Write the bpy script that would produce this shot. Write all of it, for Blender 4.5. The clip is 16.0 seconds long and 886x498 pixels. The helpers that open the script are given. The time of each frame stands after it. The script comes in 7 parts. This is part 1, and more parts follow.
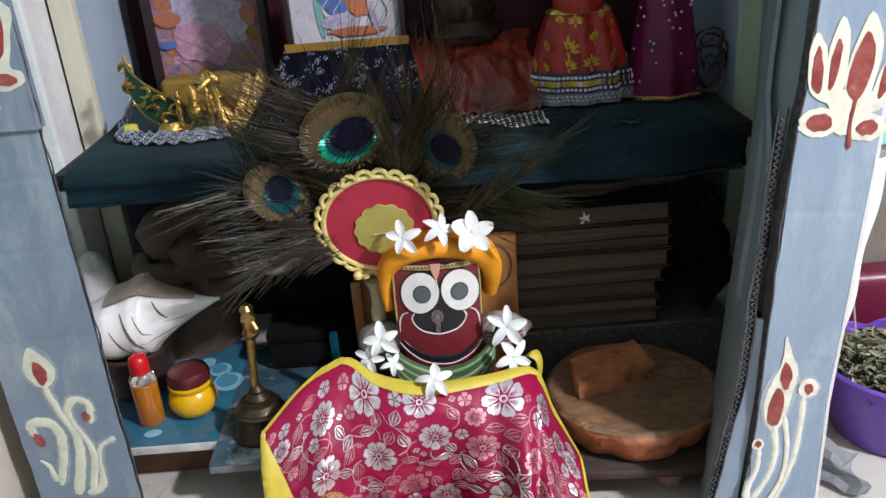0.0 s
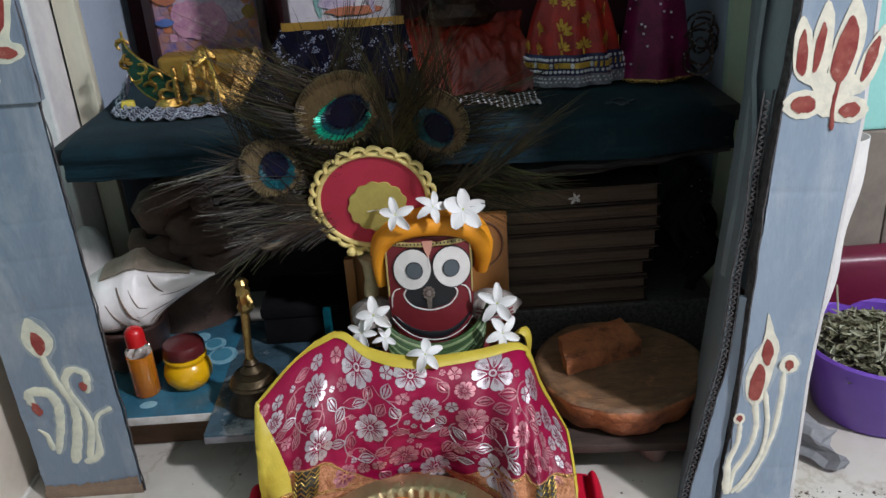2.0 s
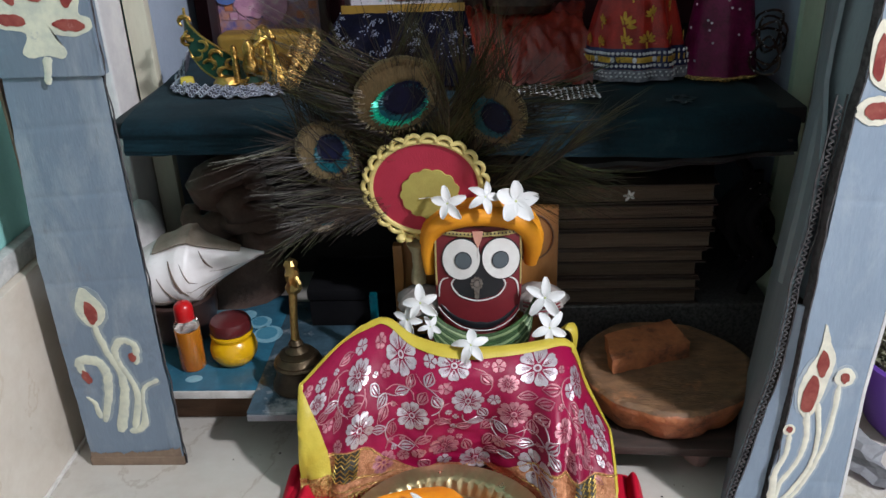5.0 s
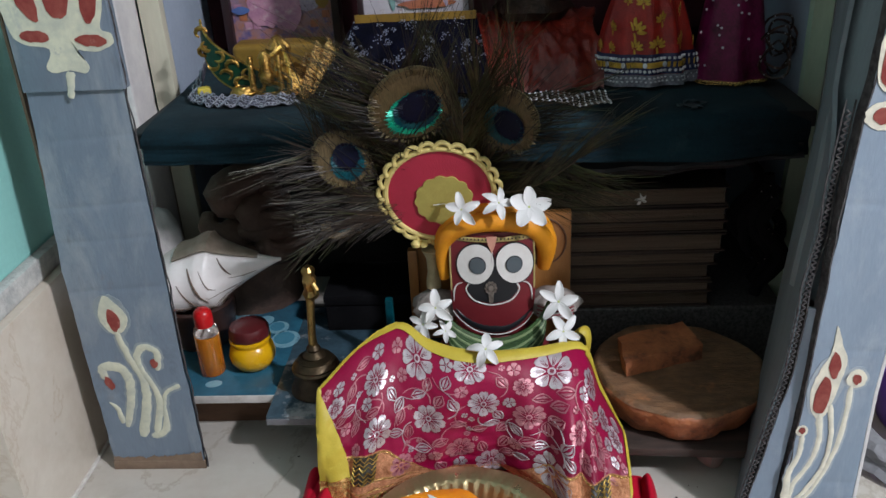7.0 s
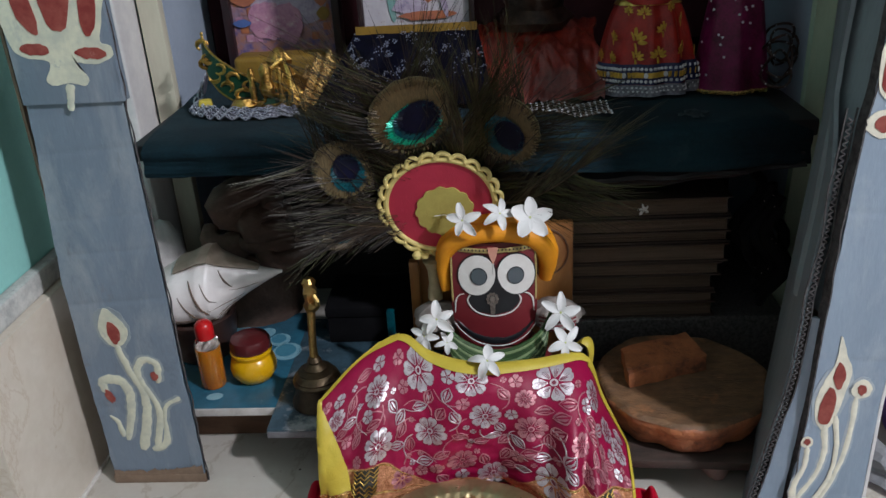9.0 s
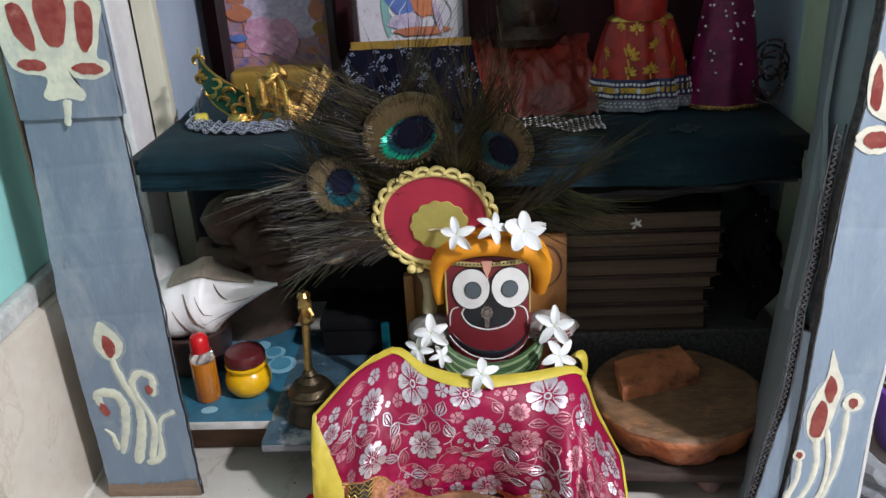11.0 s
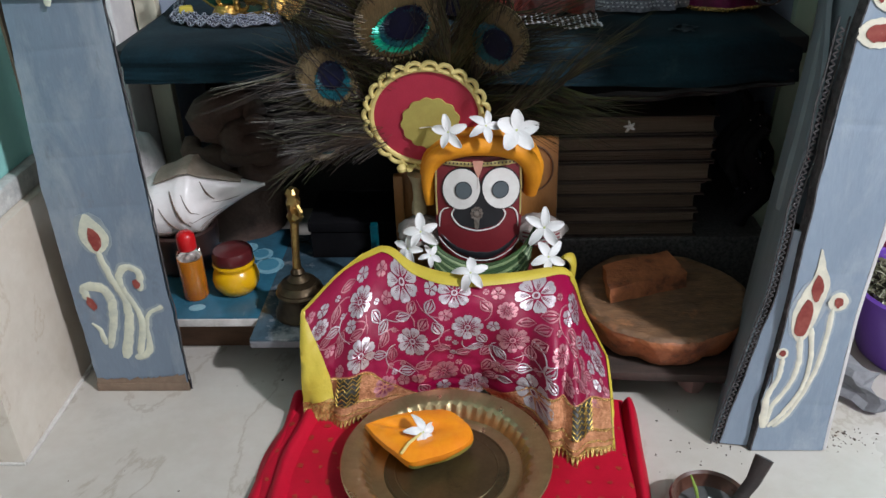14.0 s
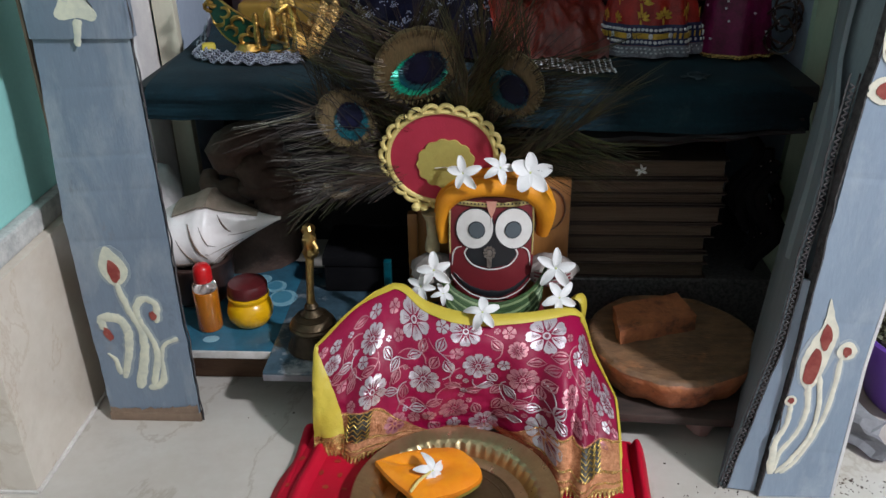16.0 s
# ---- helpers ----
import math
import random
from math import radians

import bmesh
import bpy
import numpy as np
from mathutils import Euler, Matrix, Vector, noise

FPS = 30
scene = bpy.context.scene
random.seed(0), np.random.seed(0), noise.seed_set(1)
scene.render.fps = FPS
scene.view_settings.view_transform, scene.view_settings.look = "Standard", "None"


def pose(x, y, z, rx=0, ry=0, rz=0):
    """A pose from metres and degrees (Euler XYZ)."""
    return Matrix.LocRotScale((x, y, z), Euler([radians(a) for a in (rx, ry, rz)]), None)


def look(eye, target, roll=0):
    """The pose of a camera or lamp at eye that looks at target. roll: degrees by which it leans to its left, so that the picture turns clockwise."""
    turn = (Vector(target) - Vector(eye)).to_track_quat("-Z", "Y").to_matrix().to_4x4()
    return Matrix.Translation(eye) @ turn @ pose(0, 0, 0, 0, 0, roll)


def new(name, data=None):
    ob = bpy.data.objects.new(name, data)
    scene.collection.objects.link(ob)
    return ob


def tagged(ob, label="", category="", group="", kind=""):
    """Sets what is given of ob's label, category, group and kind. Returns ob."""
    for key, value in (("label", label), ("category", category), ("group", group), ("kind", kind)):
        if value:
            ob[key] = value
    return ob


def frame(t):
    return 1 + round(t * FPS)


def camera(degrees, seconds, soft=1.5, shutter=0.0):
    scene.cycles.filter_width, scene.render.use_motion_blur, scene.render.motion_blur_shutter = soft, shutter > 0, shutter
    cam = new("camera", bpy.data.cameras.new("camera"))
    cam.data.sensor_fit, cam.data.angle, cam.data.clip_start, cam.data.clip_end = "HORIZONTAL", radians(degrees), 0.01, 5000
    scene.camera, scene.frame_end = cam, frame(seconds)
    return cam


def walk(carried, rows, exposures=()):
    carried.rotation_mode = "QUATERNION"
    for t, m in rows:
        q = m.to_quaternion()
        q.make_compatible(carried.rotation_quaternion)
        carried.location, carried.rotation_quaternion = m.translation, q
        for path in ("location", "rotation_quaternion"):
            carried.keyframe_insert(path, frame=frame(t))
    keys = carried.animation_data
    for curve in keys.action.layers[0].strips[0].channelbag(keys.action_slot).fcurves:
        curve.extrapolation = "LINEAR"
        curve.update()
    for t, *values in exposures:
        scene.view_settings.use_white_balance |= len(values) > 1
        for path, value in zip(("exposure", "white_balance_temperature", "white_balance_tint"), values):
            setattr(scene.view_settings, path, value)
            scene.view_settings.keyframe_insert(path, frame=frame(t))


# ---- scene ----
cam = camera(56.5, 16.0)
PATH = [
    (0, (0.034, 0.092, 0.621), (0.028, 1.924, -0.183), -4.6),
    (0.5, (0.03, 0.078, 0.621), (0.027, 1.908, -0.187), -4.4),
    (1, (0.04, 0.085, 0.615), (0.039, 1.91, -0.204), -4.4),
    (1.5, (0.038, 0.082, 0.616), (0.048, 1.903, -0.211), -4.1),
    (2, (0.035, 0.073, 0.619), (0.042, 1.89, -0.217), -3.8),
    (2.5, (0.034, 0.074, 0.62), (0.031, 1.887, -0.223), -3.3),
    (3, (0.03, 0.072, 0.62), (0.011, 1.884, -0.225), -2.5),
    (3.5, (0.028, 0.07, 0.624), (-0.014, 1.879, -0.229), -1.8),
    (4, (0.024, 0.077, 0.62), (-0.043, 1.884, -0.236), -1.5),
    (6.5, (0.025, 0.081, 0.623), (-0.093, 1.88, -0.243), -3.0),
    (7, (0.022, 0.07, 0.631), (-0.098, 1.873, -0.227), -3.1),
    (7.5, (0.026, 0.074, 0.627), (-0.093, 1.879, -0.224), -3.2),
    (8, (0.026, 0.072, 0.629), (-0.098, 1.881, -0.214), -3.3),
    (8.5, (0.027, 0.075, 0.625), (-0.099, 1.887, -0.213), -3.4),
    (9, (0.027, 0.073, 0.628), (-0.106, 1.887, -0.202), -3.5),
    (11.5, (0.029, 0.069, 0.632), (-0.091, 1.897, -0.171), -3.3),
    (12, (0.028, 0.075, 0.627), (-0.085, 1.902, -0.179), -3.3),
    (12.5, (0.03, 0.085, 0.621), (-0.055, 1.906, -0.199), -3.1),
    (13, (0.023, 0.066, 0.594), (-0.062, 1.827, -0.35), -2.9),
    (13.5, (0.029, 0.066, 0.597), (-0.053, 1.817, -0.367), -2.6),
    (14, (0.022, 0.062, 0.601), (-0.067, 1.812, -0.363), -2.0),
    (14.5, (0.017, 0.054, 0.613), (-0.073, 1.804, -0.353), -1.3),
    (15, (0.011, 0.054, 0.62), (-0.085, 1.812, -0.33), -0.8),
    (15.5, (0.015, 0.055, 0.621), (-0.081, 1.825, -0.305), -0.7),
    (16, (0.016, 0.058, 0.622), (-0.09, 1.835, -0.291), -1.0),
]
LIGHTEN = [(0, 0.46), (0.5, 0.28), (1, -0.04), (1.5, -0.04), (2, -0.04), (2.5, 0.03), (3, 0.02), (3.5, 0.09), (4, 0.33), (6.5, -0.17), (7, -0.10), (7.5, -0.07), (8, -0.11), (8.5, -0.20), (9, -0.26),
           (11.5, 0.41), (12, 0.40), (12.5, 0.44), (13, 0.36), (13.5, 0.0), (14, 0.08), (14.5, 0.0), (15, 0.07), (15.5, -0.08), (16, 0.0)]
walk(cam, [(t, look(eye, target, roll)) for t, eye, target, roll in PATH], LIGHTEN)

# ---- light: one bright ceiling bulb high in the room, in front and to the side of the shrine; the pale walls bounce it ----
world = bpy.data.worlds.new("room_air")
scene.world = world
world.use_nodes = True
world.node_tree.nodes["Background"].inputs[0].default_value = (0.75, 0.85, 1.0, 1)
world.node_tree.nodes["Background"].inputs[1].default_value = 0.02


def area_lamp(name, eye, target, power, size, size_y, color):
    data = bpy.data.lights.new(name, "AREA")
    data.shape, data.size, data.size_y, data.energy, data.color = "RECTANGLE", size, size_y, power, color
    ob = new(name, data)
    ob.matrix_world = look(eye, target)
    return ob


area_lamp("bulb_light", (1.74, -0.61, 2.08), (0.0, 0.85, 0.1), 76.0, 0.16, 0.12, (0.955, 0.962, 1.055))


# ---- materials ----
def node(nt, kind, **values):
    n = nt.nodes.new(kind)
    for key, value in values.items():
        n.inputs[key].default_value = value
    return n


def mat(name, a, b=None, rough=0.6, metal=0.0, scale=20.0, fine=180.0, bump=0.15, sheen=0.0, stretch=(1, 1, 1), spec=0.5, coat=0.0, trans=0.0,
        dirt=None, dirt_scale=9.0, dirt_at=0.62, rand=0.0, emit=0.0):
    """A surface of two close colours at two scales, with fine relief and, where given, patches of dirt."""
    m = bpy.data.materials.new(name)
    m.use_nodes = True
    nt = m.node_tree
    bsdf = nt.nodes["Principled BSDF"]
    b = b or tuple(min(1, c * 0.78) for c in a)
    tex = nt.nodes.new("ShaderNodeTexCoord")
    mp = nt.nodes.new("ShaderNodeMapping")
    mp.inputs["Scale"].default_value = stretch
    nt.links.new(tex.outputs["Object"], mp.inputs[0])
    n1 = node(nt, "ShaderNodeTexNoise", Scale=scale, Detail=5.0, Roughness=0.6)
    n2 = node(nt, "ShaderNodeTexNoise", Scale=fine, Detail=3.0, Roughness=0.6)
    for n in (n1, n2):
        nt.links.new(mp.outputs[0], n.inputs["Vector"])
    ramp = nt.nodes.new("ShaderNodeValToRGB")
    ramp.color_ramp.elements[0].position, ramp.color_ramp.elements[1].position = 0.35, 0.68
    ramp.color_ramp.elements[0].color, ramp.color_ramp.elements[1].color = (*a, 1), (*b, 1)
    add = nt.nodes.new("ShaderNodeMath")
    add.operation = "MULTIPLY_ADD"
    add.inputs[1].default_value = 0.35
    sub = nt.nodes.new("ShaderNodeMath")
    sub.operation = "SUBTRACT"
    sub.inputs[1].default_value = 0.175
    nt.links.new(n2.outputs["Fac"], add.inputs[0])
    nt.links.new(n1.outputs["Fac"], add.inputs[2])
    nt.links.new(add.outputs[0], sub.inputs[0])
    nt.links.new(sub.outputs[0], ramp.inputs[0])
    col = ramp.outputs[0]
    if dirt:
        nd = node(nt, "ShaderNodeTexNoise", Scale=dirt_scale, Detail=6.0, Roughness=0.7)
        nt.links.new(tex.outputs["Object"], nd.inputs["Vector"])
        rd = nt.nodes.new("ShaderNodeValToRGB")
        rd.color_ramp.elements[0].position, rd.color_ramp.elements[1].position = dirt_at, min(1, dirt_at + 0.12)
        nt.links.new(nd.outputs["Fac"], rd.inputs[0])
        mx = nt.nodes.new("ShaderNodeMix")
        mx.data_type = "RGBA"
        nt.links.new(rd.outputs[0], mx.inputs[0])
        nt.links.new(col, mx.inputs[6])
        mx.inputs[7].default_value = (*dirt, 1)
        col = mx.outputs[2]
    if rand:
        info = nt.nodes.new("ShaderNodeObjectInfo")
        hsv = nt.nodes.new("ShaderNodeHueSaturation")
        mr = nt.nodes.new("ShaderNodeMapRange")
        mr.inputs[3].default_value, mr.inputs[4].default_value = 1 - rand, 1 + rand
        nt.links.new(info.outputs["Random"], mr.inputs[0])
        nt.links.new(mr.outputs[0], hsv.inputs["Value"])
        nt.links.new(col, hsv.inputs["Color"])
        col = hsv.outputs[0]
    nt.links.new(col, bsdf.inputs["Base Color"])
    rr = nt.nodes.new("ShaderNodeMapRange")
    rr.inputs[3].default_value, rr.inputs[4].default_value = max(0.03, rough - 0.1), min(1, rough + 0.1)
    nt.links.new(n1.outputs["Fac"], rr.inputs[0])
    nt.links.new(rr.outputs[0], bsdf.inputs["Roughness"])
    bsdf.inputs["Metallic"].default_value = metal
    bsdf.inputs["Specular IOR Level"].default_value = spec
    bsdf.inputs["Sheen Weight"].default_value = sheen
    bsdf.inputs["Coat Weight"].default_value = coat
    bsdf.inputs["Transmission Weight"].default_value = trans
    if bump:
        bp = node(nt, "ShaderNodeBump", Strength=bump, Distance=0.002)
        nt.links.new(n2.outputs["Fac"], bp.inputs["Height"])
        nt.links.new(bp.outputs[0], bsdf.inputs["Normal"])
    return m


def veined(name, base, vein, scale, amount, rough=0.25, warm=None):
    """Polished marble: soft clouds and thin wandering veins."""
    m = mat(name, base, warm or tuple(c * 0.9 for c in base), rough=rough, scale=5.0, fine=60.0, bump=0.02, coat=0.1)
    nt = m.node_tree
    bsdf = nt.nodes["Principled BSDF"]
    old = bsdf.inputs["Base Color"].links[0].from_socket
    tex = nt.nodes.new("ShaderNodeTexCoord")
    warp = node(nt, "ShaderNodeTexNoise", Scale=scale, Detail=8.0, Roughness=0.62, Distortion=0.7)
    nt.links.new(tex.outputs["Object"], warp.inputs["Vector"])
    ramp = nt.nodes.new("ShaderNodeValToRGB")
    e = ramp.color_ramp.elements
    e[0].position, e[0].color = 0.485, (0, 0, 0, 1)
    e[1].position, e[1].color = 0.515, (0, 0, 0, 1)
    mid = e.new(0.5)
    mid.color = (amount, amount, amount, 1)
    nt.links.new(warp.outputs["Fac"], ramp.inputs[0])
    mx = nt.nodes.new("ShaderNodeMix")
    mx.data_type = "RGBA"
    nt.links.new(ramp.outputs[0], mx.inputs[0])
    nt.links.new(old, mx.inputs[6])
    mx.inputs[7].default_value = (*vein, 1)
    nt.links.new(mx.outputs[2], bsdf.inputs["Base Color"])
    return m


def smeared(m, color, scale, stretch, at, width=0.14, amount=0.8):
    """Another layer of worn paint or grime in drawn-out patches."""
    nt = m.node_tree
    bsdf = nt.nodes["Principled BSDF"]
    old = bsdf.inputs["Base Color"].links[0].from_socket
    tex = nt.nodes.new("ShaderNodeTexCoord")
    mp = nt.nodes.new("ShaderNodeMapping")
    mp.inputs["Scale"].default_value = stretch
    nt.links.new(tex.outputs["Object"], mp.inputs[0])
    n = node(nt, "ShaderNodeTexNoise", Scale=scale, Detail=7.0, Roughness=0.68, Distortion=0.4)
    nt.links.new(mp.outputs[0], n.inputs["Vector"])
    ramp = nt.nodes.new("ShaderNodeValToRGB")
    e = ramp.color_ramp.elements
    e[0].position, e[0].color = at, (0, 0, 0, 1)
    e[1].position, e[1].color = min(1, at + width), (amount, amount, amount, 1)
    nt.links.new(n.outputs["Fac"], ramp.inputs[0])
    mx = nt.nodes.new("ShaderNodeMix")
    mx.data_type = "RGBA"
    nt.links.new(ramp.outputs[0], mx.inputs[0])
    nt.links.new(old, mx.inputs[6])
    mx.inputs[7].default_value = (*color, 1)
    nt.links.new(mx.outputs[2], bsdf.inputs["Base Color"])
    return m


M = {
    "floor": veined("floor_marble", (0.53, 0.505, 0.455), (0.32, 0.27, 0.21), 2.6, 0.55, 0.3, (0.46, 0.425, 0.37)),
    "dado": veined("dado_tile", (0.62, 0.57, 0.49), (0.40, 0.31, 0.22), 4.5, 0.35, 0.22, (0.52, 0.46, 0.38)),
    "teal": mat("teal_wall_paint", (0.29, 0.62, 0.57), (0.25, 0.55, 0.51), 0.6, scale=6, dirt=(0.42, 0.6, 0.56), dirt_scale=14, dirt_at=0.7),
    "plaster": mat("bare_plaster", (0.55, 0.55, 0.52), (0.34, 0.35, 0.34), 0.9, scale=40, bump=0.7),
    "room": mat("room_wall_paint", (0.50, 0.52, 0.51), (0.45, 0.47, 0.46), 0.7),
    "brownwall": mat("dull_brown_wall", (0.20, 0.17, 0.14), (0.15, 0.13, 0.11), 0.8),
    "ceil": mat("ceiling_white", (0.72, 0.72, 0.71), (0.66, 0.66, 0.65), 0.8),
    "grey": mat("blue_grey_paint", (0.165, 0.215, 0.275), (0.140, 0.182, 0.232), 0.55, scale=7, fine=120, bump=0.12, stretch=(3.5, 3.5, 0.7), dirt=(0.12, 0.155, 0.195), dirt_scale=16, dirt_at=0.58),
    "greyR": mat("pale_blue_grey_paint", (0.245, 0.308, 0.385), (0.205, 0.262, 0.332), 0.5, scale=7, fine=120, bump=0.12, stretch=(3.5, 3.5, 0.7), dirt=(0.29, 0.345, 0.41), dirt_scale=18, dirt_at=0.6),
    # the pillar's blue-grey paint again, with the shade put into a darker colour
    "greydark": mat("shaded_blue_grey_paint", (0.17, 0.212, 0.232), (0.12, 0.152, 0.168), 0.6, scale=7, stretch=(2, 2, 0.6)),
    "card": mat("raw_cardboard", (0.23, 0.16, 0.11), (0.16, 0.11, 0.075), 0.85, scale=30, bump=0.4),
    "flute": mat("torn_cardboard_edge", (0.075, 0.07, 0.07), (0.022, 0.02, 0.022), 0.9, scale=150, bump=0.8),
    "cream": mat("cream_brush_paint", (0.62, 0.62, 0.48), (0.46, 0.48, 0.40), 0.5, scale=70, fine=160, bump=0.18, dirt=(0.36, 0.39, 0.37), dirt_scale=60, dirt_at=0.60),
    "creamR": mat("cream_thick_paint", (0.76, 0.72, 0.58), (0.58, 0.56, 0.47), 0.45, scale=70, fine=160, bump=0.18, dirt=(0.46, 0.47, 0.44), dirt_scale=60, dirt_at=0.62),
    "redp": mat("dark_red_brush_paint", (0.20, 0.022, 0.02), (0.30, 0.075, 0.055), 0.5, scale=70, fine=160, bump=0.15, dirt=(0.36, 0.16, 0.13), dirt_scale=80, dirt_at=0.60),
    "creamwood": mat("cream_cabinet_edge", (0.60, 0.57, 0.45), (0.52, 0.49, 0.38), 0.5, scale=12, stretch=(1, 1, 0.3)),
    "cabgrey": mat("pale_blue_cabinet_paint", (0.33, 0.39, 0.47), (0.28, 0.33, 0.41), 0.5, scale=8),
    "cabgreen": mat("grey_green_cabinet_edge", (0.46, 0.57, 0.43), (0.37, 0.47, 0.35), 0.5, scale=12, stretch=(1, 1, 0.3)),
    "white": mat("white_cloth", (0.66, 0.64, 0.62), (0.56, 0.54, 0.54), 0.75, scale=25, bump=0.3),
    "maroon": mat("maroon_backing_cloth", (0.06, 0.006, 0.012), (0.035, 0.004, 0.008), 0.8, scale=20),
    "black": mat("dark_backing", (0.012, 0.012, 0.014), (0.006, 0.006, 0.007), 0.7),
    "velvet": mat("teal_velvet", (0.0040, 0.025, 0.036), (0.0022, 0.010, 0.015), 0.85, scale=9, fine=260, bump=0.3, spec=0.2, sheen=0.02, dirt=(0.014, 0.040, 0.050), dirt_scale=12, dirt_at=0.60),
    "terrazzo": mat("dark_terrazzo", (0.11, 0.11, 0.11), (0.02, 0.02, 0.02), 0.35, scale=220, fine=400),
    "bluetile": mat("blue_glazed_tile", (0.030, 0.14, 0.215), (0.022, 0.085, 0.13), 0.2, scale=14, fine=120, bump=0.06, dirt=(0.16, 0.26, 0.30), dirt_scale=26, dirt_at=0.63),
    "dullblue": mat("worn_blue_board", (0.055, 0.105, 0.140), (0.030, 0.055, 0.075), 0.16, scale=18, bump=0.05, dirt=(0.30, 0.32, 0.33), dirt_scale=15, dirt_at=0.55),
    "bubble": mat("pale_blue_print", (0.25, 0.45, 0.52), (0.13, 0.32, 0.42), 0.25, scale=60),
    "bubblemid": mat("mid_blue_print", (0.07, 0.24, 0.33), (0.05, 0.20, 0.30), 0.25, scale=60),
    "tilebody": mat("tile_white_edge", (0.55, 0.53, 0.50), (0.42, 0.40, 0.37), 0.6, scale=50),
    "wood": mat("rough_brown_wood", (0.17, 0.085, 0.045), (0.11, 0.055, 0.03), 0.7, scale=16, stretch=(1, 5, 5), bump=0.5),
    "sandal": mat("worn_reddish_stone_wood", (0.46, 0.165, 0.065), (0.24, 0.080, 0.036), 0.6, scale=34, fine=150, bump=1.0, dirt=(0.12, 0.050, 0.028), dirt_scale=34, dirt_at=0.56),
    "sandaltop": mat("sandalwood_paste_film", (0.22, 0.118, 0.058), (0.105, 0.058, 0.031), 0.6, scale=26, fine=110, bump=1.0, stretch=(1, 2.6, 1), dirt=(0.32, 0.145, 0.064), dirt_scale=22, dirt_at=0.58),
    "plank": mat("dark_plank", (0.065, 0.042, 0.034), (0.03, 0.022, 0.018), 0.6, scale=15, stretch=(1, 6, 6)),
    "stone": mat("pinkish_stone", (0.42, 0.30, 0.27), (0.34, 0.24, 0.21), 0.7, scale=40),
    "brass": mat("aged_brass", (0.42, 0.29, 0.10), (0.22, 0.15, 0.06), 0.38, 1.0, scale=45, bump=0.15),
    "plate": mat("brass_plate_metal", (0.54, 0.43, 0.24), (0.42, 0.32, 0.17), 0.3, 0.9, scale=30, fine=250, bump=0.06),
    "platedark": mat("tarnished_plate_centre", (0.20, 0.155, 0.085), (0.13, 0.10, 0.055), 0.4, 0.9, scale=20, fine=250, bump=0.06, dirt=(0.09, 0.075, 0.045), dirt_scale=26, dirt_at=0.58),
    "belldark": mat("tarnished_bell_metal", (0.060, 0.044, 0.028), (0.026, 0.020, 0.014), 0.42, 0.75, scale=50, bump=0.15),
    "shell": mat("white_conch_shell", (0.90, 0.87, 0.85), (0.82, 0.78, 0.75), 0.3, scale=20, bump=0.12),
    "shelldark": mat("conch_brown_line", (0.13, 0.085, 0.06), (0.2, 0.14, 0.1), 0.5),
    "shelltan": mat("conch_tan_patch", (0.22, 0.175, 0.13), (0.34, 0.28, 0.22), 0.5, scale=30),
    "pot": mat("dark_brown_pot", (0.045, 0.022, 0.018), (0.03, 0.015, 0.012), 0.3, scale=20),
    "redcap": mat("red_plastic", (0.55, 0.012, 0.015), (0.48, 0.01, 0.012), 0.28, scale=30, bump=0.02),
    "oil": mat("amber_oil", (0.88, 0.34, 0.03), (0.74, 0.25, 0.02), 0.12, scale=30, bump=0.0, coat=0.3, trans=0.6),
    "clear": mat("clear_plastic", (0.92, 0.86, 0.82), (0.9, 0.84, 0.8), 0.08, scale=30, bump=0.0, trans=1.0),
    "yellow": mat("glossy_yellow_plastic", (0.72, 0.40, 0.006), (0.66, 0.35, 0.005), 0.25, scale=20, bump=0.02, coat=0.3),
    "lid": mat("dark_red_lid", (0.10, 0.012, 0.014), (0.07, 0.009, 0.01), 0.35, scale=40, bump=0.1),
    "saffron": mat("saffron_cloth", (0.82, 0.33, 0.012), (0.70, 0.25, 0.01), 0.6, scale=20, fine=400, bump=0.25),
    "petal": mat("white_petal", (0.74, 0.74, 0.73), (0.66, 0.67, 0.66), 0.6, scale=60, bump=0.05, spec=0.2),
    "petalgreen": mat("pale_green_tube", (0.55, 0.60, 0.25), (0.45, 0.52, 0.2), 0.5),
    "fanred": mat("crimson_fan_cloth", (0.42, 0.022, 0.055), (0.36, 0.018, 0.045), 0.6, scale=16, fine=500, bump=0.2),
    "braid": mat("yellow_braid", (0.70, 0.58, 0.22), (0.58, 0.47, 0.16), 0.6, scale=80, fine=300, bump=0.4),
    "olive": mat("mustard_felt", (0.42, 0.36, 0.09), (0.36, 0.30, 0.075), 0.8, scale=30, bump=0.3),
    "magenta": mat("magenta_satin", (0.30, 0.004, 0.050), (0.20, 0.002, 0.030), 0.42, scale=12, fine=700, bump=0.1, spec=0.3),
    "silver": mat("silver_foil_print", (0.64, 0.60, 0.62), (0.44, 0.37, 0.41), 0.34, 0.6, scale=60, fine=420, bump=0.35),
    "goldprint": mat("rose_gold_foil_print", (0.54, 0.25, 0.27), (0.38, 0.13, 0.17), 0.42, 0.5, scale=60, fine=420, bump=0.35),
    "hem": mat("yellow_satin_hem", (0.58, 0.46, 0.055), (0.50, 0.39, 0.04), 0.5, scale=25, fine=500, bump=0.15),
    "goldlace": mat("gold_zari_lace", (0.84, 0.55, 0.20), (0.30, 0.15, 0.04), 0.26, 0.75, scale=260, fine=600, bump=1.0),
    "golddull": mat("copper_zari_cloth", (0.68, 0.33, 0.17), (0.40, 0.15, 0.06), 0.34, 0.45, scale=220, fine=600, bump=1.0),
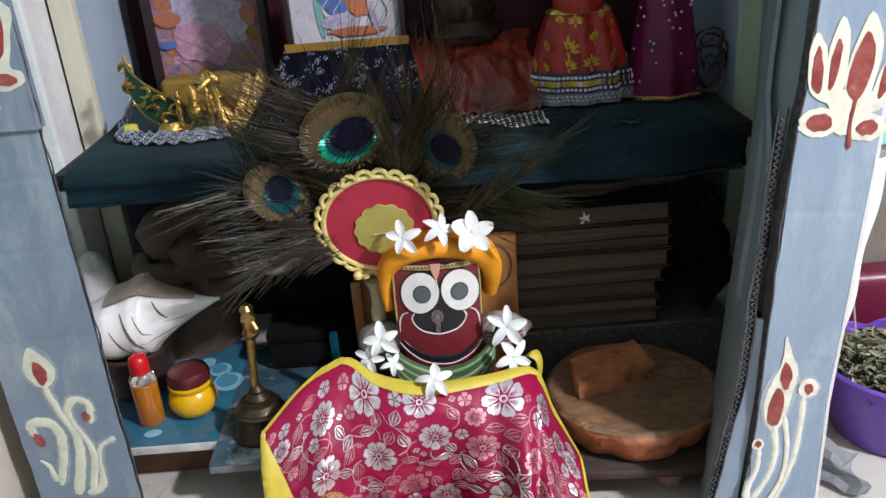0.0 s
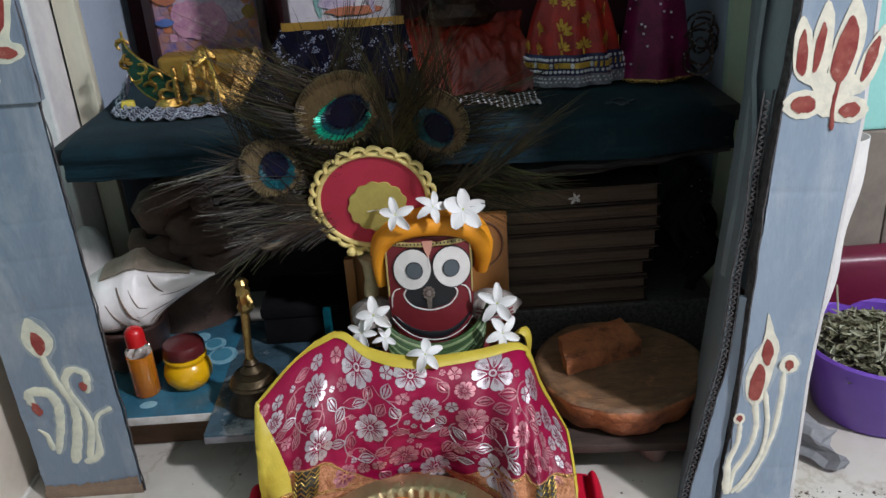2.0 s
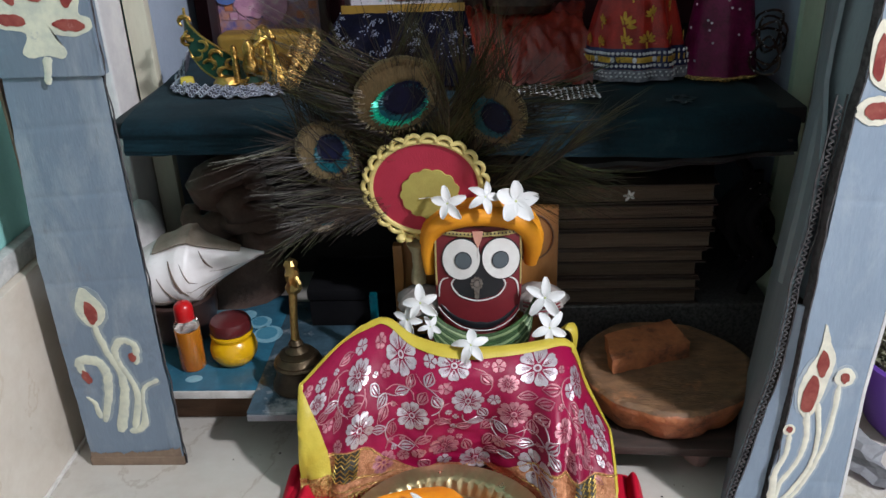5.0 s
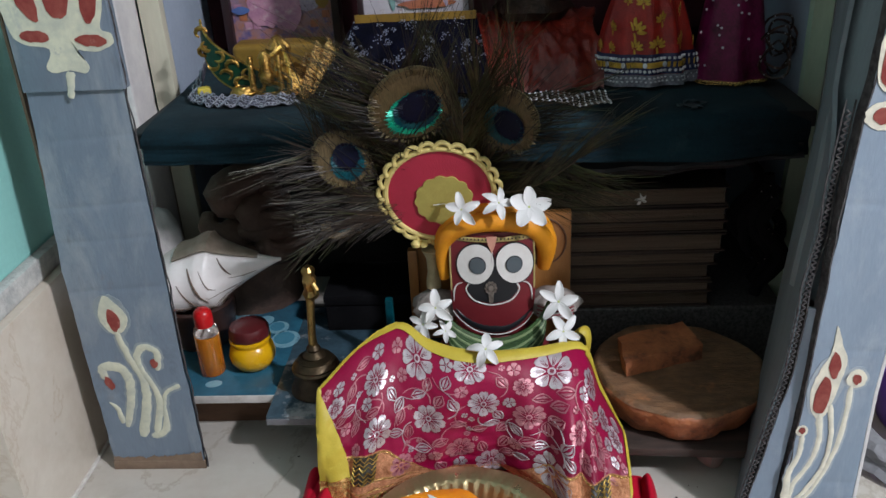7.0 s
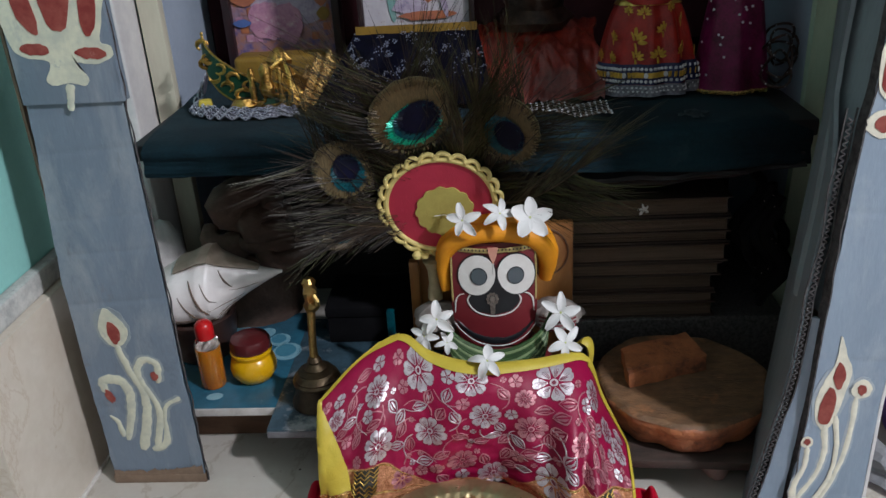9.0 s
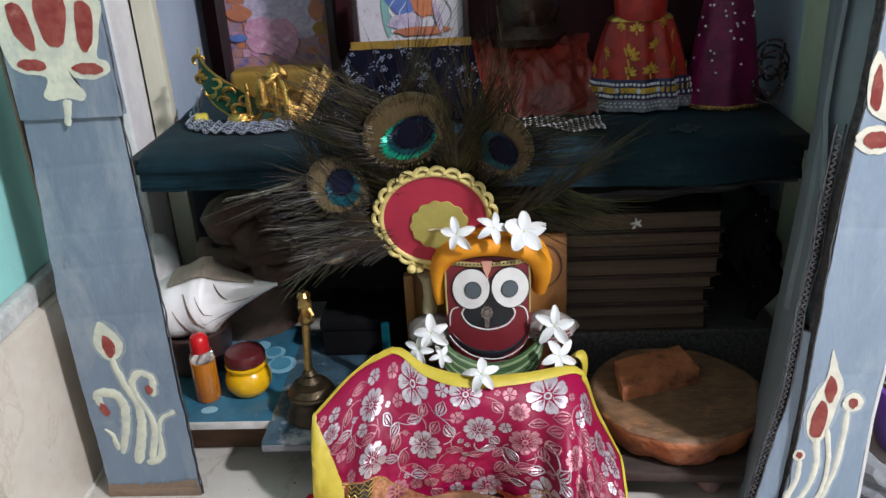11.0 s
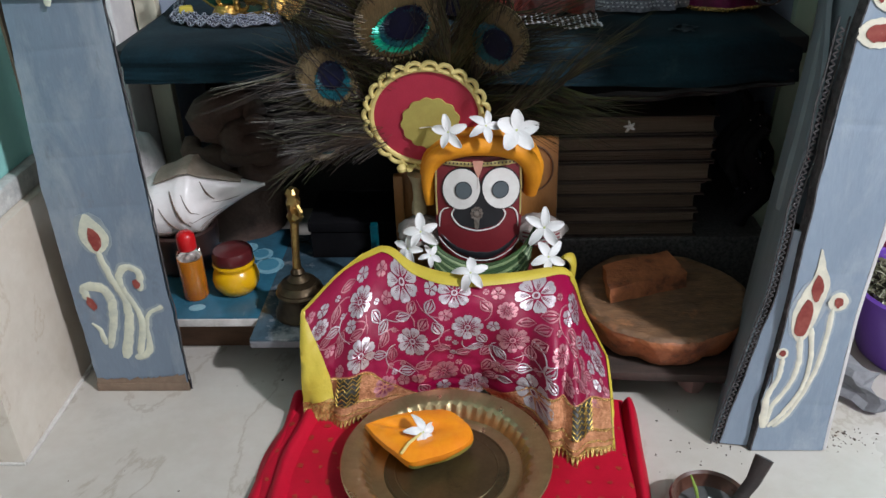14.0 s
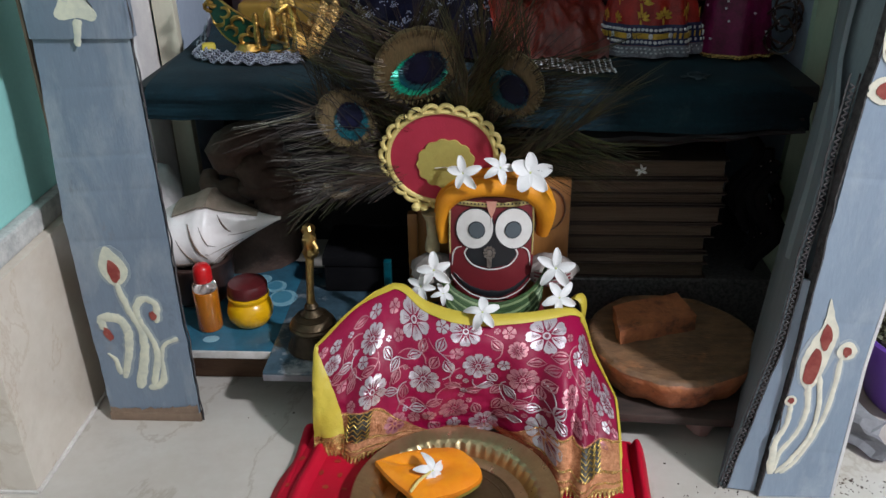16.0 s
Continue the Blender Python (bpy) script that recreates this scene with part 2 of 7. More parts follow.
    "goldbright": mat("bright_gold_thread", (0.75, 0.52, 0.14), (0.5, 0.32, 0.07), 0.3, 0.9, scale=200, fine=400, bump=0.5),
    "zigblack": mat("black_zari_patch", (0.018, 0.016, 0.012), (0.03, 0.025, 0.015), 0.5),
    "redcloth": mat("bright_red_cloth", (0.50, 0.003, 0.026), (0.38, 0.002, 0.017), 0.6, scale=18, fine=600, bump=0.15, spec=0.25),
    "redmotif": mat("woven_gold_motif", (0.42, 0.075, 0.03), (0.34, 0.03, 0.02), 0.4, 0.4, scale=90),
    "papaya": mat("papaya_flesh", (0.86, 0.30, 0.012), (0.80, 0.22, 0.008), 0.38, scale=24, fine=200, bump=0.15, coat=0.15),
    "rind": mat("green_rind", (0.20, 0.24, 0.06), (0.42, 0.33, 0.06), 0.5, scale=40),
    "idolmaroon": mat("painted_maroon", (0.17, 0.016, 0.022), (0.14, 0.012, 0.018), 0.45, scale=30, bump=0.08),
    "idolblack": mat("painted_black", (0.008, 0.009, 0.012), (0.014, 0.015, 0.018), 0.4, scale=30, bump=0.05),
    "idolwhite": mat("painted_white", (0.72, 0.71, 0.68), (0.64, 0.62, 0.59), 0.5, scale=50, bump=0.08),
    "idolgrey": mat("painted_grey", (0.085, 0.105, 0.12), (0.07, 0.09, 0.10), 0.45),
    "idolpink": mat("painted_peach", (0.62, 0.32, 0.24), (0.52, 0.25, 0.18), 0.5),
    "idolgold": mat("painted_gold", (0.45, 0.36, 0.14), (0.36, 0.28, 0.1), 0.45, scale=200),
    "silverorn": mat("dull_silver_ornament", (0.38, 0.33, 0.30), (0.22, 0.18, 0.16), 0.35, 0.8, scale=200, bump=0.8),
    "greencloth": mat("green_striped_cloth", (0.045, 0.105, 0.028), (0.022, 0.055, 0.016), 0.5, scale=60, fine=400, bump=0.4),
    "greenlight": mat("pale_green_stripe", (0.26, 0.34, 0.17), (0.14, 0.21, 0.09), 0.5, scale=60, fine=400),
    "seatwood": mat("varnished_seat_wood", (0.36, 0.16, 0.045), (0.27, 0.115, 0.03), 0.4, scale=14, stretch=(4, 4, 1), bump=0.15),
    "ivory": mat("ivory_carved_wood", (0.50, 0.42, 0.25), (0.38, 0.31, 0.18), 0.5, scale=60, bump=0.3),
    "barb": mat("bronze_feather_barb", (0.024, 0.015, 0.009), (0.008, 0.006, 0.004), 0.45, 0.0, scale=40, spec=0.2),
    "barbgreen": mat("olive_feather_barb", (0.042, 0.042, 0.010), (0.012, 0.016, 0.004), 0.38, 0.1, scale=40, spec=0.4),
    "barbpale": mat("pale_feather_shaft", (0.080, 0.054, 0.031), (0.035, 0.024, 0.015), 0.45, 0.0, scale=40, spec=0.25),
    "barbdark": mat("black_feather_barb", (0.010, 0.008, 0.008), (0.004, 0.004, 0.005), 0.4, 0.0, scale=40, spec=0.3),
    "eyetan": mat("feather_eye_bronze", (0.115, 0.082, 0.038), (0.060, 0.042, 0.018), 0.45, 0.1, scale=160, stretch=(5, 1, 1), bump=0.2, spec=0.3),
    "eyegold": mat("feather_eye_gold", (0.11, 0.090, 0.028), (0.06, 0.05, 0.014), 0.5, 0.2, scale=120),
    "eyegreen": mat("feather_eye_green", (0.0, 0.46, 0.26), (0.0, 0.28, 0.20), 0.3, 0.3, scale=60),
    "eyeteal": mat("feather_eye_teal", (0.0, 0.070, 0.085), (0.0, 0.036, 0.055), 0.4, 0.15, scale=60, spec=0.3),
    "eyeblue": mat("feather_eye_dark_blue", (0.003, 0.004, 0.018), (0.002, 0.003, 0.010), 0.5, 0.0, scale=60, spec=0.12),
    "page": mat("aged_book_pages", (0.165, 0.115, 0.080), (0.105, 0.073, 0.050), 0.85, scale=30, fine=300, stretch=(0.3, 1, 12), bump=0.8, rand=0.2),
    "cover": mat("brown_book_cover", (0.055, 0.035, 0.026), (0.035, 0.022, 0.017), 0.6, scale=25, rand=0.25),
    "browncloth": mat("brown_folded_cloth", (0.13, 0.078, 0.056), (0.075, 0.043, 0.032), 0.8, scale=30, bump=0.5),
    "purple": mat("purple_plastic", (0.155, 0.065, 0.42), (0.13, 0.05, 0.36), 0.35, scale=10, bump=0.04),
    "magplastic": mat("maroon_plastic_tub", (0.12, 0.006, 0.03), (0.09, 0.004, 0.02), 0.4, scale=10),
    "dryleaf": mat("dry_leaf", (0.19, 0.19, 0.11), (0.10, 0.085, 0.05), 0.75, scale=60, bump=0.2),
    "dryleafpale": mat("pale_dry_leaf", (0.36, 0.37, 0.27), (0.25, 0.24, 0.16), 0.7, scale=60, bump=0.2),
    "paper": mat("crumpled_grey_paper", (0.20, 0.205, 0.22), (0.12, 0.12, 0.13), 0.6, scale=20, bump=0.3),
    "clay": mat("dark_glazed_clay", (0.085, 0.035, 0.022), (0.06, 0.024, 0.016), 0.3, scale=20, bump=0.1),
    "darkwood": mat("charred_wood", (0.022, 0.014, 0.012), (0.012, 0.009, 0.008), 0.5, scale=20, stretch=(1, 1, 5), bump=0.3),
    "water": mat("dim_water", (0.10, 0.10, 0.10), (0.07, 0.07, 0.07), 0.1, bump=0.0),
    "stem": mat("green_stem", (0.22, 0.32, 0.05), (0.16, 0.25, 0.04), 0.5),
    "gold": mat("gold_foil", (0.66, 0.40, 0.11), (0.26, 0.13, 0.03), 0.32, 1.0, scale=70, fine=240, bump=1.0),
    "greenfoil": mat("green_enamel", (0.006, 0.050, 0.022), (0.004, 0.030, 0.014), 0.3, 0.2, scale=30),
    "silverlace": mat("silver_lace", (0.66, 0.68, 0.74), (0.18, 0.20, 0.30), 0.32, 0.5, scale=260, fine=500, bump=1.0),
    "yellowcloth": mat("mustard_yellow_cloth", (0.24, 0.135, 0.014), (0.17, 0.095, 0.011), 0.6, scale=25),
    "print": mat("faded_print_paper", (0.26, 0.17, 0.24), (0.36, 0.15, 0.09), 0.5, scale=70, fine=260, bump=0.0, dirt=(0.10, 0.08, 0.22), dirt_scale=60, dirt_at=0.52),
    "printpale": mat("pale_lilac_print", (0.42, 0.36, 0.44), (0.28, 0.22, 0.32), 0.5, scale=90, bump=0.0, dirt=(0.20, 0.17, 0.27), dirt_scale=70, dirt_at=0.54),
    "printpink": mat("pink_print", (0.46, 0.23, 0.31), (0.34, 0.15, 0.25), 0.5, scale=90, bump=0.0, dirt=(0.52, 0.40, 0.42), dirt_scale=80, dirt_at=0.56),
    "printorange": mat("orange_print", (0.42, 0.14, 0.06), (0.30, 0.10, 0.06), 0.5, scale=60, bump=0.0),
    "printblue": mat("blue_print", (0.08, 0.14, 0.36), (0.06, 0.1, 0.28), 0.5, scale=60, bump=0.0),
    "printteal": mat("teal_print", (0.12, 0.28, 0.27), (0.2, 0.32, 0.3), 0.5, scale=70, bump=0.0),
    "printwhite": mat("white_print_paper", (0.50, 0.48, 0.50), (0.40, 0.37, 0.42), 0.5, scale=30, bump=0.0, dirt=(0.25, 0.16, 0.15), dirt_scale=70, dirt_at=0.60),
    "frame": mat("dark_picture_frame", (0.018, 0.012, 0.014), (0.03, 0.01, 0.012), 0.4, scale=20),
    "bluesequin": mat("blue_sequin_cloth", (0.0015, 0.0018, 0.010), (0.0008, 0.0008, 0.003), 0.7, 0.0, scale=50, fine=300, bump=0.5, spec=0.08),
    "sequin": mat("silver_sequin", (0.42, 0.45, 0.56), (0.25, 0.28, 0.4), 0.3, 0.6, scale=200),
    "orangevelvet": mat("rust_red_velvet", (0.24, 0.020, 0.009), (0.09, 0.006, 0.004), 0.36, scale=18, fine=200, bump=0.5, spec=0.6),
    "darkbronze": mat("dark_bronze", (0.075, 0.038, 0.026), (0.020, 0.010, 0.008), 0.35, 0.5, scale=60, bump=0.6),
    "skirt": mat("red_brocade", (0.42, 0.020, 0.012), (0.20, 0.008, 0.007), 0.38, scale=40, fine=400, bump=0.5),
    "skirtgold": mat("gold_brocade_motif", (0.75, 0.47, 0.07), (0.5, 0.3, 0.04), 0.4, 0.3, scale=150),
    "navy": mat("navy_band", (0.02, 0.025, 0.10), (0.012, 0.016, 0.06), 0.5, scale=100),
    "plum": mat("magenta_sari_cloth", (0.19, 0.004, 0.070), (0.06, 0.0015, 0.022), 0.45, scale=30, fine=300, bump=0.5, spec=0.4),
    "dust": mat("dried_dust_stain", (0.040, 0.060, 0.070), (0.014, 0.030, 0.038), 0.9, scale=140, fine=300),
    "padcloth": mat("off_white_cloth", (0.36, 0.33, 0.30), (0.22, 0.19, 0.17), 0.85, scale=40, bump=0.7),
    "soil": mat("dark_leaf_mould", (0.045, 0.04, 0.028), (0.03, 0.025, 0.018), 0.9, scale=60, bump=0.5),
    "halo": mat("thin_smeared_paint", (0.27, 0.31, 0.32), (0.20, 0.245, 0.275), 0.5, scale=80, bump=0.1),
    "haloR": mat("thin_pale_smear", (0.36, 0.40, 0.43), (0.28, 0.33, 0.385), 0.5, scale=80, bump=0.1),
    "eyepale": mat("feather_eye_pale_rim", (0.10, 0.088, 0.045), (0.05, 0.043, 0.02), 0.5, 0.1, scale=90, spec=0.25),
    "printline": mat("crimson_print_line", (0.16, 0.010, 0.035), (0.22, 0.03, 0.06), 0.5, scale=60),
    "silvernet": mat("grey_net_ribbon", (0.13, 0.13, 0.16), (0.05, 0.05, 0.07), 0.45, 0.3, scale=200, fine=400, bump=0.8),
    # dull near-black: the shade under the shelf is put into this colour
    "softblack": mat("shaded_black_card", (0.006, 0.006, 0.007), (0.003, 0.003, 0.004), 0.95, spec=0.1),
    "grout": mat("pale_grout", (0.66, 0.64, 0.60), (0.50, 0.48, 0.44), 0.9, scale=60, bump=0.4),
    "tulle": mat("grey_tulle_band", (0.30, 0.30, 0.35), (0.12, 0.12, 0.15), 0.4, 0.3, scale=160, fine=400, bump=0.8),
    "bead": mat("pearl_bead", (0.80, 0.80, 0.84), (0.62, 0.62, 0.68), 0.25, 0.1, scale=90),
    "bellbronze": mat("dull_bell_bronze", (0.095, 0.068, 0.038), (0.042, 0.030, 0.018), 0.38, 0.8, scale=60, bump=0.2),
    "debris": mat("dark_floor_debris", (0.06, 0.05, 0.045), (0.10, 0.06, 0.045), 0.9, scale=60),
}

smeared(M["grey"], (0.29, 0.33, 0.36), 8, (2.2, 2.2, 0.8), 0.49, 0.2, 0.8)
smeared(M["grey"], (0.10, 0.115, 0.135), 40, (1, 1, 0.35), 0.60, 0.12, 0.6)
smeared(M["grey"], (0.17, 0.15, 0.14), 14, (1, 1, 1), 0.60, 0.14, 0.7)
smeared(M["greyR"], (0.37, 0.415, 0.465), 8, (2.2, 2.2, 0.8), 0.50, 0.2, 0.8)
smeared(M["greyR"], (0.13, 0.155, 0.19), 36, (1, 1, 0.4), 0.62, 0.12, 0.6)
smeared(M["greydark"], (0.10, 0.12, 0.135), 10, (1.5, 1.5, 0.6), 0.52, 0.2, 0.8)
smeared(M["velvet"], (0.016, 0.040, 0.048), 60, (1, 1, 1), 0.66, 0.10, 0.8)
smeared(M["sandal"], (0.06, 0.028, 0.018), 70, (1, 1, 1), 0.60, 0.10, 0.8)
smeared(M["sandaltop"], (0.115, 0.066, 0.038), 24, (0.6, 1.6, 1), 0.55, 0.12, 0.8)
smeared(M["floor"], (0.33, 0.30, 0.25), 11, (1, 1, 1), 0.60, 0.2, 0.5)
smeared(M["dado"], (0.42, 0.36, 0.29), 9, (1, 1, 1), 0.58, 0.2, 0.6)
smeared(M["cream"], (0.30, 0.34, 0.35), 45, (1, 1, 0.5), 0.60, 0.16, 0.8)
smeared(M["creamR"], (0.42, 0.45, 0.45), 45, (1, 1, 0.5), 0.62, 0.16, 0.7)


# ---- building helpers ----
ROOTS = {}


def thing(name, at, label, category, group="", kind=""):
    """An Empty at a thing's base; its parts are built in world metres."""
    ob = tagged(new(name), label, category, group, kind)
    ob.matrix_world = Matrix.Translation(at)
    ob.empty_display_size = 0.02
    ROOTS[ob.name] = Matrix.Translation(at)
    return ob


def finish(bm, mats, name, smooth):
    me = bpy.data.meshes.new(name)
    bmesh.ops.recalc_face_normals(bm, faces=bm.faces[:])
    bm.to_mesh(me)
    bm.free()
    for m in (mats if isinstance(mats, (list, tuple)) else [mats]):
        me.materials.append(M[m])
    if smooth:
        me.polygons.foreach_set("use_smooth", [True] * len(me.polygons))
        me.set_sharp_from_angle(angle=radians(smooth if smooth > 1 else 38))
    return me


def part(name, bm, material, parent, label="", smooth=1):
    """One mesh of its own under a thing or under a part."""
    base = ROOTS[parent.name]
    bm.transform(base.inverted())
    ob = new(name, finish(bm, material, name, smooth))
    ob.parent = parent
    ROOTS[ob.name] = base
    return tagged(ob, label)


def single(name, bm, material, at, label, category, group="", kind="", smooth=1):
    """A thing that is one mesh."""
    bm.transform(Matrix.Translation(at).inverted())
    ob = new(name, finish(bm, material, name, smooth))
    ob.matrix_world = Matrix.Translation(at)
    ROOTS[ob.name] = Matrix.Translation(at)
    return tagged(ob, label, category, group, kind)


def box(lo, hi, bevel=0.0, turn=None, seg=2):
    bm = bmesh.new()
    c = [(a + b) / 2 for a, b in zip(lo, hi)]
    bmesh.ops.create_cube(bm, size=1)
    bmesh.ops.scale(bm, vec=[b - a for a, b in zip(lo, hi)], verts=bm.verts)
    if bevel:
        bmesh.ops.bevel(bm, geom=bm.edges[:], offset=bevel, segments=seg, affect="EDGES", profile=0.6)
    if turn is not None:
        bm.transform(turn)
    bmesh.ops.translate(bm, vec=c, verts=bm.verts)
    return bm


def join(*bms):
    out = bms[0]
    for b in bms[1:]:
        me = bpy.data.meshes.new("tmp")
        b.to_mesh(me)
        b.free()
        out.from_mesh(me)
        bpy.data.meshes.remove(me)
    return out


def paint(bm, index):
    for f in bm.faces:
        f.material_index = index
    return bm


def lathe(profile, at=(0, 0, 0), n=40, wob=None, m=None, cap=True):
    """Turned shape from (radius, height) pairs."""
    bm = bmesh.new()
    rings = []
    for r, z in profile:
        ring = []
        for i in range(n):
            a = 2 * math.pi * i / n
            k = wob(a, r, z) if wob else 1.0
            ring.append(bm.verts.new((r * k * math.cos(a), r * k * math.sin(a), z)))
        rings.append(ring)
    for p, q in zip(rings, rings[1:]):
        for i in range(n):
            bm.faces.new((p[i], p[(i + 1) % n], q[(i + 1) % n], q[i]))
    if cap and profile[0][0] > 1e-5:
        bm.faces.new(rings[0][::-1])
    if cap and profile[-1][0] > 1e-5:
        bm.faces.new(rings[-1])
    bmesh.ops.remove_doubles(bm, verts=bm.verts, dist=1e-6)
    if m is not None:
        bm.transform(m)
    bmesh.ops.translate(bm, vec=at, verts=bm.verts)
    return bm


def smooth_line(pts, n=6, closed=False):
    """Catmull-Rom through the points."""
    p = [Vector(q) for q in pts]
    if closed:
        p = [p[-1]] + p + [p[0], p[1]]
    else:
        p = [2 * p[0] - p[1]] + p + [2 * p[-1] - p[-2]]
    out = []
    for i in range(1, len(p) - 2):
        for k in range(n):
            t = k / n
            out.append(0.5 * (2 * p[i] + (p[i + 1] - p[i - 1]) * t + (2 * p[i - 1] - 5 * p[i] + 4 * p[i + 1] - p[i + 2]) * t * t
                              + (3 * p[i] - p[i - 1] - 3 * p[i + 1] + p[i + 2]) * t ** 3))
    if not closed:
        out.append(p[-2].copy())
    return out


def tube(pts, radius, n=8, flat=1.0, closed=False, bm=None, index=0):
    """A round or flattened rod along a line; radius: one number or one for each end and between."""
    bm = bm or bmesh.new()
    pts = [Vector(p) for p in pts]
    rings = []
    side = None
    count = len(pts)
    for i, p in enumerate(pts):
        a = pts[(i - 1) % count] if closed or i else p
        b = pts[(i + 1) % count] if closed or i < count - 1 else p
        d = (b - a).normalized()
        if side is None:
            side = d.orthogonal().normalized()
        side = (side - d * side.dot(d)).normalized()
        up = d.cross(side)
        if isinstance(radius, (int, float)):
            r = radius
        else:
            x = i / max(1, count - 1) * (len(radius) - 1)
            k = min(int(x), len(radius) - 2)
            r = radius[k] + (radius[k + 1] - radius[k]) * (x - k)
        rings.append([bm.verts.new(p + r * (math.cos(2 * math.pi * j / n) * side + flat * math.sin(2 * math.pi * j / n) * up)) for j in range(n)])
    pairs = list(zip(rings, rings[1:])) + ([(rings[-1], rings[0])] if closed else [])
    for p, q in pairs:
        for j in range(n):
            bm.faces.new((p[j], p[(j + 1) % n], q[(j + 1) % n], q[j])).material_index = index
    if not closed:
        bm.faces.new(rings[0][::-1]).material_index = index
        bm.faces.new(rings[-1]).material_index = index
    return bm


def sheet(fn, nu, nv, thick=0.0, bm=None, index=0, u=(0, 1), v=(0, 1)):
    """A cloth or skin from fn(u, v); with a thickness it becomes a closed shell."""
    bm = bm or bmesh.new()
    grid = [[Vector(fn(u[0] + (u[1] - u[0]) * i / nu, v[0] + (v[1] - v[0]) * j / nv)) for j in range(nv + 1)] for i in range(nu + 1)]
    top = [[bm.verts.new(p) for p in row] for row in grid]
    for i in range(nu):
        for j in range(nv):
            bm.faces.new((top[i][j], top[i + 1][j], top[i + 1][j + 1], top[i][j + 1])).material_index = index
    if thick:
        def nrm(i, j):
            a = grid[min(i + 1, nu)][j] - grid[max(i - 1, 0)][j]
            b = grid[i][min(j + 1, nv)] - grid[i][max(j - 1, 0)]
            c = a.cross(b)
            return c.normalized() if c.length > 1e-12 else Vector((0, 0, 1))
        low = [[bm.verts.new(grid[i][j] + nrm(i, j) * thick) for j in range(nv + 1)] for i in range(nu + 1)]
        for i in range(nu):
            for j in range(nv):
                bm.faces.new((low[i][j], low[i][j + 1], low[i + 1][j + 1], low[i + 1][j])).material_index = index
        rim = [(i, 0) for i in range(nu)] + [(nu, j) for j in range(nv)] + [(i, nv) for i in range(nu, 0, -1)] + [(0, j) for j in range(nv, 0, -1)]
        for (a, b), (c, d) in zip(rim, rim[1:] + rim[:1]):
            bm.faces.new((top[a][b], top[c][d], low[c][d], low[a][b])).material_index = index
    return bm


def slab(outline, lift, thick, surface, bm=None, index=0, dome=0.0):
    """A flat patch: an outline in a surface's own two coordinates, laid on it with its thickness. surface(a, b, h) gives the world point."""
    bm = bm or bmesh.new()
    c = sum((Vector(p) for p in outline), Vector((0, 0))) / len(outline)
    mid = bm.verts.new(surface(c.x, c.y, lift + thick + dome))
    ring = [bm.verts.new(surface(p[0], p[1], lift + thick)) for p in outline]
    low = [bm.verts.new(surface(p[0], p[1], lift - 0.0004)) for p in outline]
    k = len(outline)
    for i in range(k):
        bm.faces.new((mid, ring[i], ring[(i + 1) % k])).material_index = index
        bm.faces.new((ring[i], low[i], low[(i + 1) % k], ring[(i + 1) % k])).material_index = index
    return bm


def soft(outline, n=4, wob=0.0004, seed=1):
    """The same outline with rounded corners and an uneven hand-painted edge."""
    rng = random.Random(seed)
    return [(p.x + rng.uniform(-wob, wob), p.y + rng.uniform(-wob, wob)) for p in smooth_line([(x, y, 0) for x, y in outline], n, True)]


def blob2(cx, cy, rx, ry, turn=0.0, n=20, rough=0.0, seed=0):
    rng = random.Random(seed)
    a = [(math.cos(2 * math.pi * i / n) * rx * (1 + rng.uniform(-rough, rough)), math.sin(2 * math.pi * i / n) * ry * (1 + rng.uniform(-rough, rough))) for i in range(n)]
    c, s = math.cos(radians(turn)), math.sin(radians(turn))
    return [(cx + x * c - y * s, cy + x * s + y * c) for x, y in a]


def stroke(pts, widths, lift, surface, bm=None, index=0, thick=0.0003, n=6):
    """A brush stroke along a line on a surface."""
    bm = bm or bmesh.new()
    line = smooth_line([(x, y, 0) for x, y in pts], n)
    count = len(line)
    rows = []
    rng = random.Random(int(1000 * abs(pts[0][0]) + 7000 * abs(pts[0][1])))
    for i, p in enumerate(line):
        d = (line[min(i + 1, count - 1)] - line[max(i - 1, 0)]).normalized()
        x = i / (count - 1) * (len(widths) - 1)
        k = min(int(x), len(widths) - 2)
        w = (widths[k] + (widths[k + 1] - widths[k]) * (x - k)) / 2
        if i in (0, count - 1):
            w *= 0.55
        e, g = w * rng.uniform(0.82, 1.15), w * rng.uniform(0.82, 1.15)
        a, b = (p.x - d.y * e, p.y + d.x * e), (p.x + d.y * g, p.y - d.x * g)
        rows.append([bm.verts.new(surface(*a, lift - 0.0003)), bm.verts.new(surface(a[0] * 0.8 + b[0] * 0.2, a[1] * 0.8 + b[1] * 0.2, lift + thick)),
                     bm.verts.new(surface(a[0] * 0.2 + b[0] * 0.8, a[1] * 0.2 + b[1] * 0.8, lift + thick)), bm.verts.new(surface(*b, lift - 0.0003))])
    for p, q in zip(rows, rows[1:]):
        for j in range(3):
            bm.faces.new((p[j], p[j + 1], q[j + 1], q[j])).material_index = index
    return bm


# ---- the room ----
def structure(name, bm, material, label, smooth=0, at=(0, 0, 0)):
    return single(name, bm, material, at, label, name.split("_")[0], kind="structure", smooth=smooth)


